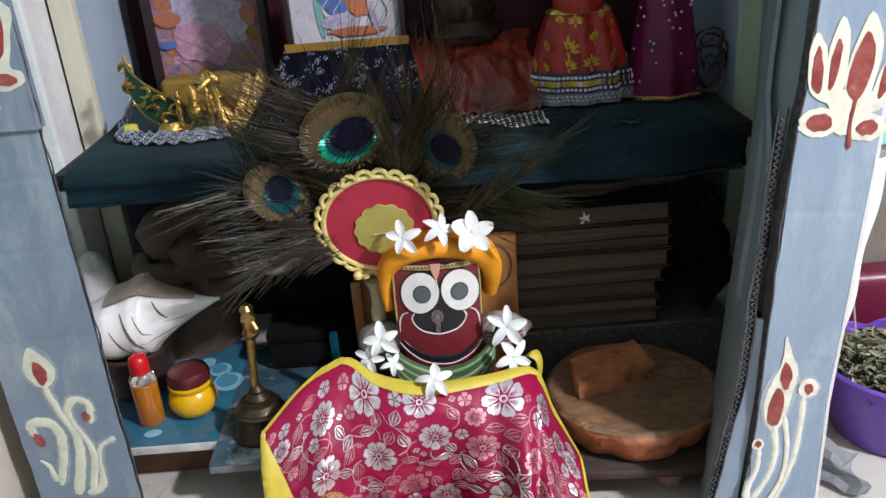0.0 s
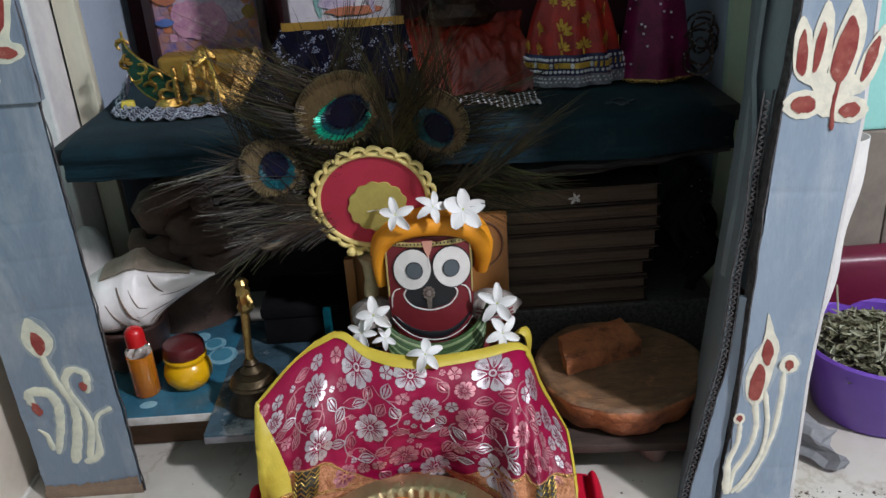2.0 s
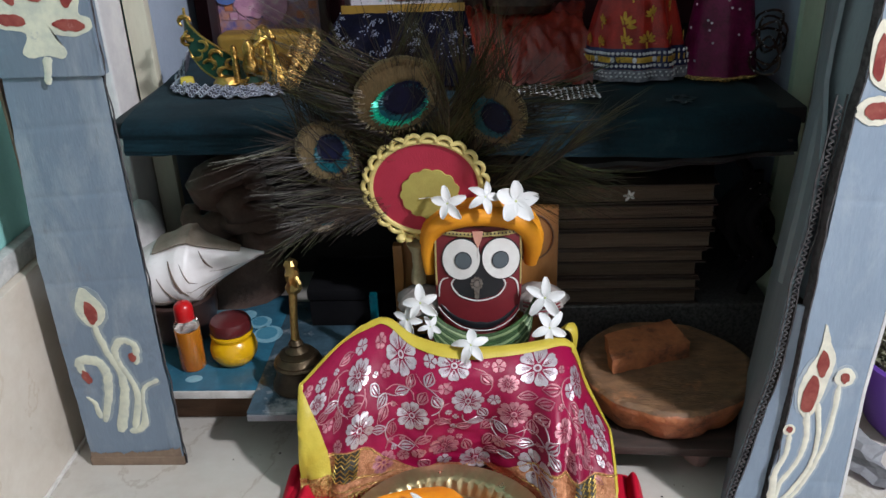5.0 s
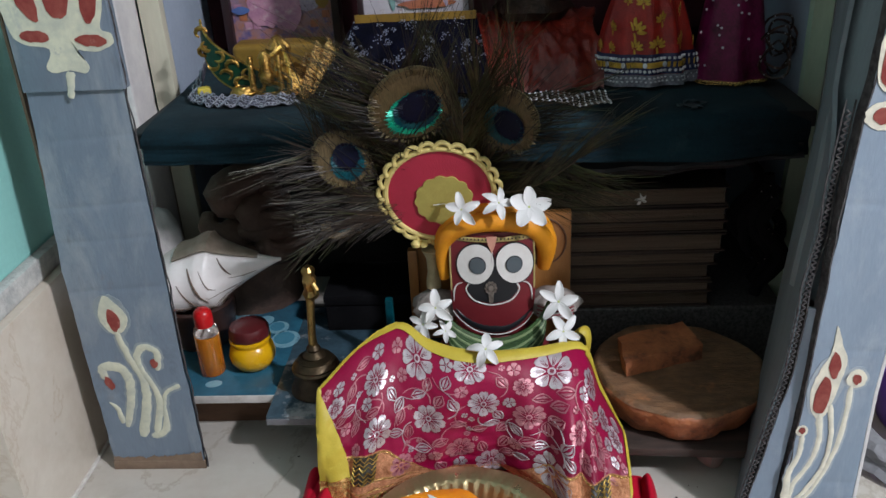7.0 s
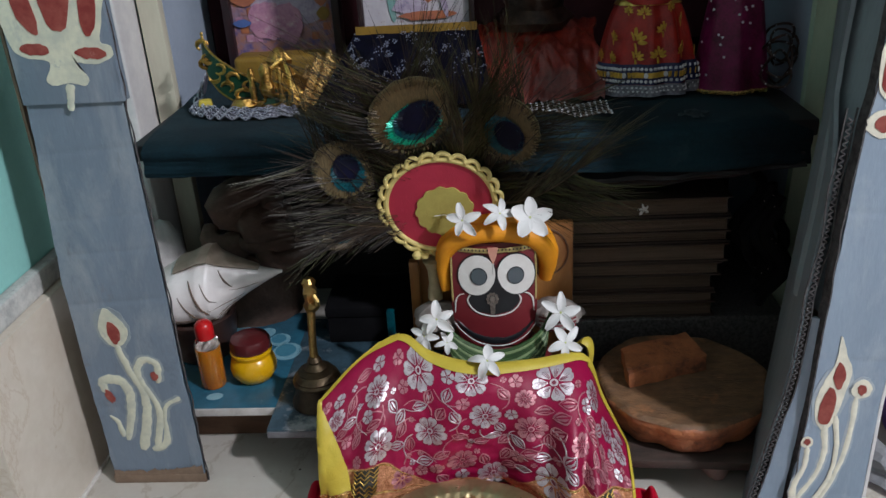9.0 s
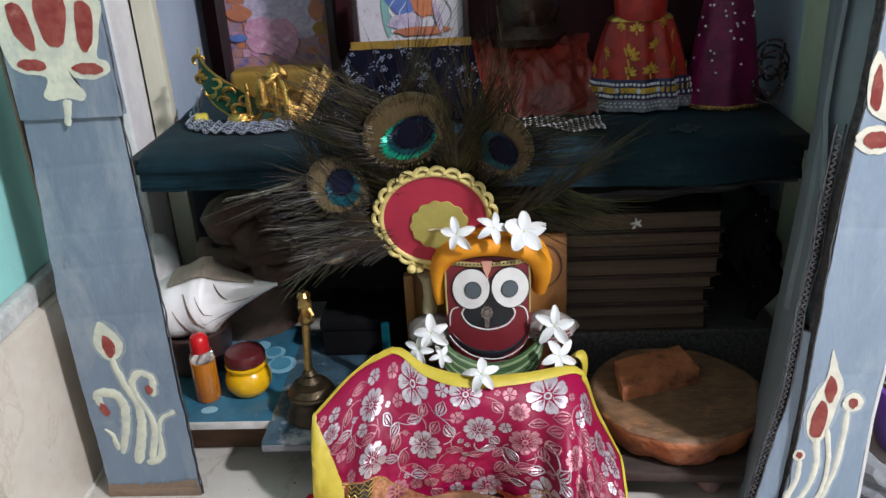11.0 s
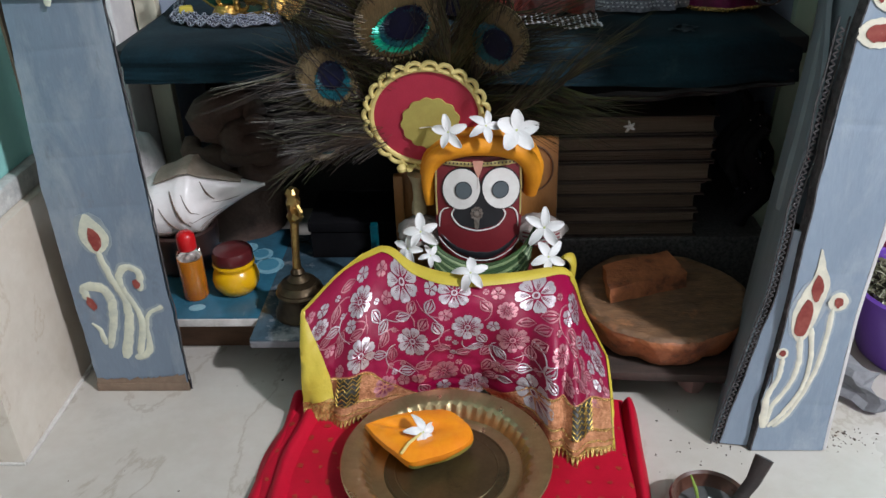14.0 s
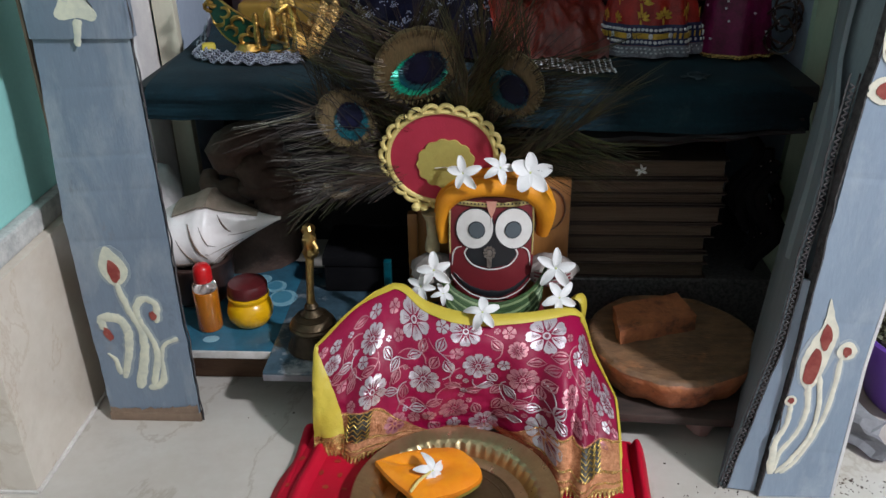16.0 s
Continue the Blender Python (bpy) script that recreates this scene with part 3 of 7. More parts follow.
structure("floor", box((-1.6, -1.6, -0.05), (1.9, 1.6, 0.0)), "floor", "polished cream marble floor with faint brown veins")
structure("ceiling", box((-1.6, -1.6, 2.4), (1.9, 1.6, 2.46)), "ceil", "plain white painted ceiling")
structure("wall_south", box((-1.6, -1.66, 0), (1.9, -1.6, 2.4)), "room", "pale painted wall behind the viewer")
structure("wall_west", box((-1.66, -1.6, 0), (-1.6, 1.6, 2.4)), "room", "pale painted side wall of the room")
structure("wall_east", box((1.9, -1.6, 0), (1.96, 1.6, 2.4)), "room", "pale painted wall on the lamp side")
structure("wall_north", box((-1.6, 1.6, 0), (1.9, 1.66, 2.4)), "brownwall", "plain wall behind the shrine cabinet")
structure("wall_left", box((-1.2, 0.71, 0.262), (-0.478, 1.6, 2.4), 0.004), "teal", "teal painted wall beside the cardboard pillar")
structure("trim_plaster", box((-1.2, 0.70, 0.236), (-0.466, 1.6, 0.2622), 0.004), "plaster", "rough bare plaster strip above the tiles")
dado = thing("wall_tiles", (-0.8, 1.1, 0), "cream marble wall tiles with brown veins", "wall tiles", kind="structure")
part("tile", box((-0.80, 0.694, 0), (-0.456, 1.10, 0.236), 0.002), "dado", dado)
part("tile", box((-0.80, 1.102, 0), (-0.4565, 1.59, 0.2355), 0.002), "dado", dado)
structure("trim_grout", box((-0.4565, 0.694, 0.0), (-0.4525, 1.59, 0.004), 0.001), "grout", "thin pale grout line where the tiles meet the floor")
structure("trim_joint", box((-0.80, 0.6915, 0.0), (-0.4545, 0.694, 0.004), 0.001), "grout", "thin pale grout line along the tiles' front")
structure("wall_right", box((0.60, 1.02, 0), (1.2, 1.08, 0.30), 0.004), "brownwall", "low dull brown wall beside the pillar")
structure("wall_upper", box((0.46, 1.02, 0.302), (1.2, 1.08, 2.4), 0.004), "teal", "teal painted wall beyond the right pillar")
structure("wall_lower", box((0.46, 1.022, 0), (0.60, 1.08, 0.302), 0.004), "brownwall", "dull brown lower wall behind the plastic tub")

# ---- the cabinet niche ----
cab = thing("shrine_cabinet", (0, 1.3, 0), "open painted shrine cabinet with cream edges and a maroon back", "cabinet")
part("edge_strip", box((-0.433, 1.160, 0.0), (-0.404, 1.178, 1.0), 0.003), "creamwood", cab, "cream painted front edge")
part("side_panel", box((-0.428, 1.178, 0.0), (-0.404, 1.40, 1.0), 0.002), "cabgrey", cab, "pale blue-grey inner side")
def leaning(u, v):
    z = 1.0 * v
    k = 0.048 * min(z, 0.34)
    return (0.379 + k + (0.0185 + 0.012 * min(z, 0.34)) * u, 1.055, z)


part("edge_strip", sheet(leaning, 3, 50, -0.014), "cabgreen", cab, "grey-green painted front edge")
part("side_panel", box((0.396, 1.0735, 0.0), (0.418, 1.40, 1.0), 0.002), "cabgrey", cab, "pale blue-grey inner side")
part("back_cloth", sheet(lambda u, v: (-0.404 + 0.79 * u, 1.385 + 0.008 * math.sin(40 * u) - 0.03 * (1 - min(1, u * 6)) , 0.376 + 0.62 * v), 60, 10, 0.004), "maroon", cab, "dark maroon cloth hung at the back")
# the niche's deep shade is put into this panel's black colour
part("back_panel", box((-0.404, 1.30, 0.0), (0.388, 1.32, 0.352)), "black", cab, "back of the lower shelf, coloured black in place of shade")
part("top_panel", box((-0.433, 1.073, 1.0), (0.414, 1.42, 1.02)), "cabgrey", cab)
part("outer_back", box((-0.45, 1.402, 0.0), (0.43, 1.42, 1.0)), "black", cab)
structure("door_post", box((-0.476, 1.10, 0.0), (-0.437, 1.17, 1.6), 0.004), "white", "white painted door post between wall and cabinet")
structure("wall_niche_right", box((0.4195, 1.02, 0.0), (0.46, 1.42, 2.4), 0.003), "room", "painted wall end beside the cabinet")
# added blocker: keeps the lamp from leaking in between pillar and cabinet
structure("wall_return", box((0.4215, 0.882, 0.0), (0.4295, 1.019, 2.4), 0.001), "card", "thin brown partition added to block lamp light beside the pillar")

# shelf board with its velvet cover
shelf = thing("shelf", (0, 1.0, 0.34), "wide cabinet shelf under a dusty dark teal velvet cloth", "shelf")
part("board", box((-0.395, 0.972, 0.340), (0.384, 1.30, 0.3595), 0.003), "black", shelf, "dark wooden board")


def velvet(u, v):
    x = -0.374 - 0.025 * max(0, v) + (0.752 + 0.025 * max(0, v)) * u
    front = 0.952 - 0.006 * math.sin(math.pi * u) + 0.02 * (max(0, u - 0.88) / 0.12) ** 2
    w = 0.0022 * noise.noise((x * 9, v * 3, 1)) + 0.0012 * noise.noise((x * 30, v * 9, 4))
    sag = 0.012 * max(0, u - 0.94) / 0.06
    if v >= 0:
        y = front + (1.30 - front) * v
        z = 0.3645 - 0.006 * max(0, 1 - v * 16) ** 2 - sag
        return (x, y, z + w)
    k = -v
    drop = 0.031 + 0.020 * max(0, u - 0.3) / 0.7 * (1 - 0.7 * max(0, u - 0.85) / 0.15)
    return (x, front - 0.004 * math.sin(min(1, k * 3) * 1.57) + 0.006 * math.sin(1.5 * k * math.pi) * k + 0.008 * k * k + 2 * w * k, 0.3585 - drop * k - sag)


part("velvet_cover", sheet(velvet, 90, 60, -0.003, v=(-1, 1)), "velvet", shelf, "dark teal velvet with dusty pale spots", 85)


def hung(u, v):
    x = 0.02 + 0.35 * u
    return (x, 0.968 + 0.010 * math.sin(2.6 * math.pi * v) + 0.004 * math.sin(30 * u), 0.322 - (0.010 + 0.026 * math.sin(math.pi * (0.25 + 0.65 * u))) * v)


single("black_tinsel_cloth", sheet(hung, 40, 8, 0.003), "black", (0.18, 0.97, 0.31), "black cloth fold hanging under the velvet shelf edge", "cloth")
bm = bmesh.new()
rng = random.Random(5)
for i in range(8):
    cx, cz = 0.245 + rng.uniform(-0.012, 0.016), 0.0
    cy = 0.985 + rng.uniform(-0.012, 0.012)
    r = rng.uniform(0.003, 0.010) if i else 0.014
    slab(blob2(cx, cy, r, r * 0.6, rng.uniform(0, 90), 14, 0.3, i), 0.0, 0.0004, lambda a, b, h: (a, b, 0.3672 + h), bm)
single("dust_stain", bm, "dust", (0.25, 0.985, 0.3675), "pale dried spill stain on the velvet shelf cloth", "stain", kind="stuff")


# ---- painted cardboard pillars ----
def flat_left(a, b, h):
    return (a, 0.817 - h, b)


def lean_x(z):
    return 0.07 * z + 0.03 * max(0, z - 0.3)


def flat_right(a, b, h):
    return (a, 0.715 + 0.075 * b - h, b)


left = thing("cardboard_pillar", (-0.372, 0.82, 0), "blue-grey painted cardboard pillar with a cream and red flower motif", "pillar", "painted pillars")


def jag(z, s):
    return 0.0015 * noise.noise((z * 40, s, 0)) + 0.0025 * noise.noise((z * 9, s, 3))


def left_panel(u, v):
    z = 0.010 + 1.10 * v
    x0 = -0.4262 + 0.022 * min(1, max(0, z - 0.26) / 0.28) * 0.9
    x1 = -0.3195
    return (x0 + (x1 - x0) * u + jag(z, 2 * u) * (0.3 + abs(u - 0.5)), 0.817 + 0.0003 * noise.noise((u * 3, z * 10, 7)) + sum(0.0006 * math.exp(-((z - c - 0.006 * u) / 0.0025) ** 2) for c in (0.105, 0.235, 0.292, 0.33, 0.40)), z)


left_face = part("front_panel", sheet(left_panel, 10, 440, -0.005), "grey", left, "blue-grey painted face with brush marks", 30)
part("base_strip", box((-0.4275, 0.8155, 0.0), (-0.318, 0.8235, 0.0115), 0.001), "card", left, "bare brown cardboard foot")
part("side_flap", sheet(lambda u, v: (-0.3165 + jag(v * 1.1, 5) * 1.5 - 0.003 * u, 0.8165 + 0.006 * u, 0.002 + 1.10 * v), 2, 140, 0.0015), "flute", left, "torn corrugated edge")
part("back_flap", sheet(lambda u, v: (-0.424 + 0.003 * u, 0.824 + 0.05 * u, 0.002 + 1.1 * v), 2, 10, 0.003), "card", left)
left_sleeve = part("upper_sleeve", join(box((-0.4135, 0.8125, 0.4505), (-0.3175, 0.8165, 1.1105), 0.001),
                          box((-0.3185, 0.8125, 0.4505), (-0.3155, 0.8265, 1.1105), 0.0008)), "grey", left, "second sheet of painted cardboard lapped over")
part("bare_foot", sheet(lambda u, v: flat_left(-0.4255 + 0.1055 * u, 0.0118 + (0.006 + 0.004 * noise.noise((u * 12, 0, 3)) + 0.003 * noise.noise((u * 40, 2, 3)) + 0.008 * u ** 4) * v, 0.0010), 60, 2), "card", left_face, "ragged strip where the paint has worn to brown card")
bm = bmesh.new()
for pts, w in (([(-0.385, 0.186), (-0.378, 0.155), (-0.368, 0.125), (-0.37, 0.094), (-0.384, 0.047)], 0.013), ([(-0.41, 0.126), (-0.411, 0.14), (-0.396, 0.143), (-0.385, 0.13), (-0.386, 0.105), (-0.399, 0.061)], 0.0145),
               ([(-0.349, 0.137), (-0.346, 0.160), (-0.359, 0.167), (-0.369, 0.155), (-0.366, 0.135), (-0.357, 0.112), (-0.356, 0.089), (-0.367, 0.052)], 0.0135), ([(-0.373, 0.047), (-0.355, 0.057), (-0.351, 0.089), (-0.345, 0.107), (-0.328, 0.117)], 0.011)):
    stroke(pts, [w, w], 0.0003, flat_left, bm, thick=0.0001)
slab(blob2(-0.3855, 0.207, 0.0185, 0.026, 8, 20, 0.06, 2), 0.0003, 0.0001, flat_left, bm)
part("paint_halo", bm, "halo", left_face, "thin smeared grey-cream paint edges")
bm = bmesh.new()
slab(soft([(-0.39, 0.231), (-0.4, 0.208), (-0.396, 0.193), (-0.387, 0.184), (-0.375, 0.189), (-0.369, 0.205), (-0.378, 0.221)]), 0.0005, 0.0002, flat_left, bm)
stroke([(-0.385, 0.188), (-0.378, 0.155), (-0.368, 0.125), (-0.37, 0.094), (-0.384, 0.047)], [0.007, 0.008, 0.009, 0.011, 0.012], 0.0006, flat_left, bm)
stroke([(-0.41, 0.126), (-0.411, 0.14), (-0.396, 0.143), (-0.385, 0.13), (-0.386, 0.105), (-0.399, 0.061)], [0.009, 0.010, 0.012, 0.011, 0.010, 0.008], 0.0006, flat_left, bm)
stroke([(-0.413, 0.095), (-0.405, 0.085), (-0.403, 0.066)], [0.003, 0.006, 0.007], 0.0006, flat_left, bm)
stroke([(-0.349, 0.137), (-0.346, 0.160), (-0.359, 0.167), (-0.369, 0.155), (-0.366, 0.135), (-0.357, 0.112), (-0.356, 0.089), (-0.367, 0.052)], [0.007, 0.008, 0.008, 0.008, 0.007, 0.007, 0.008, 0.008], 0.0008, flat_left, bm)
stroke([(-0.373, 0.047), (-0.355, 0.057), (-0.351, 0.089), (-0.345, 0.107), (-0.328, 0.117)], [0.008, 0.008, 0.005, 0.005, 0.006], 0.0006, flat_left, bm)
part("painted_stem", bm, "cream", left_face, "cream brush-painted flower stems")
bm = bmesh.new()
slab(soft([(-0.388, 0.215), (-0.391, 0.201), (-0.386, 0.187), (-0.378, 0.196), (-0.379, 0.208)]), 0.0011, 0.0002, flat_left, bm)
slab(blob2(-0.4065, 0.121, 0.0045, 0.009, 20, 12, 0.2, 1), 0.0012, 0.0002, flat_left, bm)
slab(blob2(-0.351, 0.146, 0.004, 0.006, 15, 12, 0.2, 2), 0.0013, 0.0002, flat_left, bm)
part("painted_bud", bm, "redp", left_face, "dark red painted buds")
bm = bmesh.new()
slab(soft([(-0.409, 0.56), (-0.411, 0.512), (-0.402, 0.496), (-0.377, 0.490), (-0.384, 0.474), (-0.378, 0.468), (-0.363, 0.470), (-0.349, 0.467), (-0.344, 0.474), (-0.352, 0.488), (-0.335, 0.486),
      (-0.318, 0.492), (-0.3175, 0.502), (-0.326, 0.507), (-0.319, 0.53), (-0.319, 0.56)]), 0.0049, 0.0002, flat_left, bm)
stroke([(-0.363, 0.469), (-0.366, 0.455), (-0.368, 0.444)], [0.010, 0.007, 0.007], 0.0050, flat_left, bm)
part("painted_lotus", bm, "cream", left_sleeve, "cream painted lotus")
bm = bmesh.new()
for o in ([(-0.399, 0.555), (-0.397, 0.53), (-0.383, 0.514), (-0.380, 0.532), (-0.386, 0.555)], [(-0.373, 0.558), (-0.371, 0.525), (-0.362, 0.517), (-0.352, 0.524), (-0.345, 0.558)],
          [(-0.335, 0.555), (-0.340, 0.524), (-0.336, 0.511), (-0.326, 0.523), (-0.322, 0.55)], blob2(-0.388, 0.502, 0.0135, 0.0055, -4, 16, 0.12, 3), blob2(-0.336, 0.4965, 0.0145, 0.0055, -6, 16, 0.12, 4)):
    slab(soft(o), 0.0055, 0.0002, flat_left, bm)
part("painted_petal", bm, "redp", left_sleeve, "dark red painted petals")

right = thing("cardboard_pillar", (0.335, 0.74, 0), "pale blue-grey painted cardboard pillar leaning slightly, with a large lotus", "pillar", "painted pillars")


def right_panel(u, v):
    z = 0.001 + 1.24 * v
    x0 = 0.2985 + 0.092 * z - 0.022 * max(0, z - 0.13) + 0.02 * max(0, z - 0.3)
    x1 = 0.3705 + 0.035 * z + 0.06 * max(0, min(z, 0.4) - 0.15)
    return (x0 + (x1 - x0) * u + jag(z, 3 + u) * 0.6, 0.715 + 0.075 * z + 0.0003 * noise.noise((u * 3, z * 10, 9)) + sum(0.0006 * math.exp(-((z - c + 0.005 * u) / 0.0025) ** 2) for c in (0.06, 0.205, 0.345)), z)


right_face = part("front_panel", sheet(right_panel, 10, 480, -0.004), "greyR", right, "pale blue-grey painted face with brush marks", 30)


def panel_left(z):
    return Vector(right_panel(0, (z - 0.001) / 1.24))


def corr_line(z):
    gap = 0.036 - 0.105 * min(z, 0.19) + (-0.03 * min(max(0, z - 0.19), 0.14))
    return panel_left(z) + Vector((-gap, 0.010, 0))


def strip(u, v):
    z = 0.002 + 0.24 * v
    a = corr_line(z) + Vector((0.006, 0, 0))
    b = panel_left(z) + Vector((-0.003, 0.006, 0))
    return a + (b - a) * u


part("folded_strip", sheet(strip, 3, 40, -0.004), "greyR", right, "narrow folded strip with open seam", 30)
# same paint as the front, coloured darker because it faces away from the lamp
part("upper_strip", sheet(lambda u, v: (corr_line(0.242 + 0.99 * v) + Vector((0.004, 0.046, 0))) * (1 - u) + (panel_left(0.242 + 0.99 * v) + Vector((0.004, 0.008, 0))) * u, 3, 80, -0.003), "greydark", right, "recessed upper strip in blue-grey paint darkened for shade", 30)
part("seam_edge", sheet(lambda u, v: Vector(right_panel(0, v)) + Vector((-0.0012 - 0.002 * u + jag(v, 8), -0.0004 + 0.012 * u, 0)), 2, 180, 0.0015), "flute", right, "dark open seam")
bm = bmesh.new()
for k in range(150):
    z = 0.004 + 0.42 * k / 150
    s = 0.0042 if k % 2 else 0.0
    a = corr_line(z) + Vector((s - 0.001, -0.001, 0))
    b = corr_line(z + 0.0028) + Vector((0.0042 - s - 0.001, -0.001, 0))
    tube([a, b], 0.0009, 4, bm=bm)
for off in (-0.003, 0.0052):
    tube([corr_line(0.002 + 0.43 * k / 40) + Vector((off + jag(k / 40, 6), -0.0005, 0)) for k in range(41)], 0.0009, 4, bm=bm)
part("corrugated_edge", bm, "flute", right, "exposed corrugated cardboard edge")
part("inner_side", sheet(lambda u, v: (corr_line(1.236 * v + 0.002) + Vector((-0.003, 0.004 + 0.030 * min(1, max(0, (1.236 * v - 0.38) / 0.06)), 0))) * (1 - u) + Vector((0.313 + 0.072 * min(0.4, 1.236 * v), 0.862, 1.236 * v + 0.002)) * u, 6, 40, 0.004), "greydark", right, "blue-grey inner side with shade put into its colour", 30)
part("rear_panel", sheet(lambda u, v: Vector((0.315 + 0.072 * min(0.4, 1.236 * v), 0.862, 1.236 * v + 0.002)) * (1 - u) + (Vector(right_panel(1, v)) + Vector((0.004, 0.128, 0))) * u, 4, 30, 0.003), "card", right, "bare brown rear side", 30)
# unseen flap added to close the gap where lamp light reached the floor
def rear_flap(u, v):
    p = Vector(right_panel(1, v)) + Vector((0.006, 0.126, 0))
    return p + (Vector((0.4250, max(0.886, p.y + 0.02), p.z)) - p) * u


part("rear_flap", sheet(rear_flap, 3, 30, 0.003), "card", right, "bare brown flap added behind to stop a light leak", 30)
part("outer_side", sheet(lambda u, v: Vector(right_panel(1, v)) + Vector((0.001 + 0.006 * u, 0.001 + 0.13 * u, 0)), 3, 40, 0.003), "white", right, "white unpainted outer side")
bm = bmesh.new()
for o in ([(0.368, 0.44), (0.371, 0.474), (0.385, 0.506), (0.396, 0.481), (0.392, 0.454), (0.384, 0.433)], [(0.353, 0.445), (0.353, 0.481), (0.362, 0.504), (0.369, 0.486), (0.366, 0.445)],
          [(0.339, 0.447), (0.337, 0.479), (0.343, 0.493), (0.352, 0.475), (0.357, 0.438)], [(0.389, 0.429), (0.396, 0.46), (0.412, 0.483), (0.411, 0.453), (0.4, 0.43)],
          [(0.352, 0.442), (0.368, 0.446), (0.392, 0.442), (0.402, 0.432), (0.388, 0.424), (0.374, 0.418), (0.360, 0.427)],
          blob2(0.349, 0.4205, 0.0175, 0.0125, 0, 20, 0.05, 1), blob2(0.388, 0.4135, 0.0165, 0.0115, 0, 20, 0.05, 2), blob2(0.371, 0.418, 0.012, 0.010, 0, 16, 0.05, 3)):
    slab(soft(o), 0.0006 + 0.00012 * random.Random(str(o)).random(), 0.0002, flat_right, bm)
part("painted_lotus", bm, "creamR", right_face, "cream painted lotus")
bm = bmesh.new()
for o in ([(0.369, 0.447), (0.374, 0.474), (0.383, 0.491), (0.390, 0.475), (0.387, 0.454), (0.378, 0.437)], [(0.354, 0.448), (0.355, 0.472), (0.360, 0.487), (0.363, 0.477), (0.359, 0.453)],
          [(0.340, 0.452), (0.341, 0.474), (0.345, 0.482), (0.349, 0.46), (0.347, 0.445)], [(0.395, 0.439), (0.399, 0.463), (0.408, 0.473), (0.406, 0.453), (0.399, 0.439)],
          blob2(0.349, 0.4205, 0.0105, 0.0075, 0, 16, 0.12, 3), blob2(0.389, 0.4135, 0.0090, 0.0065, 0, 16, 0.12, 4)):
    slab(soft(o), 0.0012, 0.0002, flat_right, bm)
stroke([(0.378, 0.442), (0.374, 0.418), (0.375, 0.397)], [0.004, 0.0035, 0.005], 0.0013, flat_right, bm)
part("painted_petal", bm, "redp", right_face, "dark red painted petals")
bm = bmesh.new()
for pts, w in (([(0.328, 0.136), (0.331, 0.106), (0.325, 0.079), (0.312, 0.055), (0.308, 0.032)], 0.010), ([(0.354, 0.166), (0.352, 0.12), (0.344, 0.082), (0.329, 0.046), (0.316, 0.031)], 0.0095), ([(0.315, 0.112), (0.314, 0.09), (0.306, 0.067), (0.306, 0.030)], 0.0085)):
    stroke(pts, [w, w], 0.0003, flat_right, bm, thick=0.0001)
slab(blob2(0.358, 0.173, 0.0115, 0.0125, 0, 18, 0.08, 6), 0.0003, 0.0001, flat_right, bm)
slab(blob2(0.332, 0.168, 0.0165, 0.034, -14, 20, 0.08, 3), 0.0003, 0.0001, flat_right, bm)
part("paint_halo", bm, "haloR", right_face, "thin smeared pale paint edges")
bm = bmesh.new()
slab(soft([(0.334, 0.228), (0.332, 0.203), (0.324, 0.184), (0.318, 0.165), (0.319, 0.143), (0.327, 0.130), (0.336, 0.140), (0.344, 0.172), (0.347, 0.193), (0.341, 0.209)]), 0.0006, 0.0002, flat_right, bm)
slab(blob2(0.358, 0.173, 0.0092, 0.0098, 0, 18, 0.08, 6), 0.0006, 0.0002, flat_right, bm)
slab(blob2(0.314, 0.117, 0.0058, 0.0062, 0, 16, 0.1, 7), 0.0006, 0.0002, flat_right, bm)
stroke([(0.328, 0.136), (0.331, 0.106), (0.325, 0.079), (0.312, 0.055), (0.308, 0.032)], [0.007, 0.0055, 0.005, 0.005, 0.006], 0.0007, flat_right, bm)
stroke([(0.337, 0.146), (0.342, 0.109), (0.338, 0.078), (0.326, 0.051), (0.311, 0.031)], [0.0055, 0.005, 0.004, 0.005, 0.005], 0.0009, flat_right, bm)
stroke([(0.354, 0.166), (0.352, 0.12), (0.344, 0.082), (0.329, 0.046), (0.316, 0.031)], [0.0055, 0.005, 0.005, 0.004, 0.005], 0.0007, flat_right, bm)
stroke([(0.315, 0.112), (0.314, 0.09), (0.306, 0.067), (0.306, 0.030)], [0.005, 0.005, 0.006, 0.010], 0.0009, flat_right, bm)
part("painted_stem", bm, "creamR", right_face, "cream brush-painted flower stems")
bm = bmesh.new()
for o in ([(0.335, 0.202), (0.331, 0.186), (0.337, 0.173), (0.342, 0.19)], [(0.329, 0.176), (0.322, 0.158), (0.322, 0.140), (0.332, 0.139), (0.336, 0.165)],
          blob2(0.358, 0.173, 0.0045, 0.0055, 0, 12, 0.2, 8), blob2(0.314, 0.118, 0.003, 0.0035, 0, 12, 0.2, 9)):
    slab(soft(o), 0.0012, 0.0002, flat_right, bm)
part("painted_bud", bm, "redp", right_face, "dark red painted buds")


def curl(u, v):
    z = 0.10 + 0.27 * v
    r = 0.006 + 0.007 * v
    a = -1.3 + 3.6 * u * (0.35 + 0.65 * v)
    return (0.397 + 0.10 * (z - 0.1) + r * math.sin(a) + 0.008 * u + 0.002 * math.sin(v * 17), 0.765 + 0.06 * z - r * math.cos(a) * 0.6 + 0.02 * u, z)


single("peeling_paper", sheet(curl, 14, 24, 0.0008), "white", (0.40, 0.77, 0.10), "curled white paper peeling off the pillar's outer side", "paper")


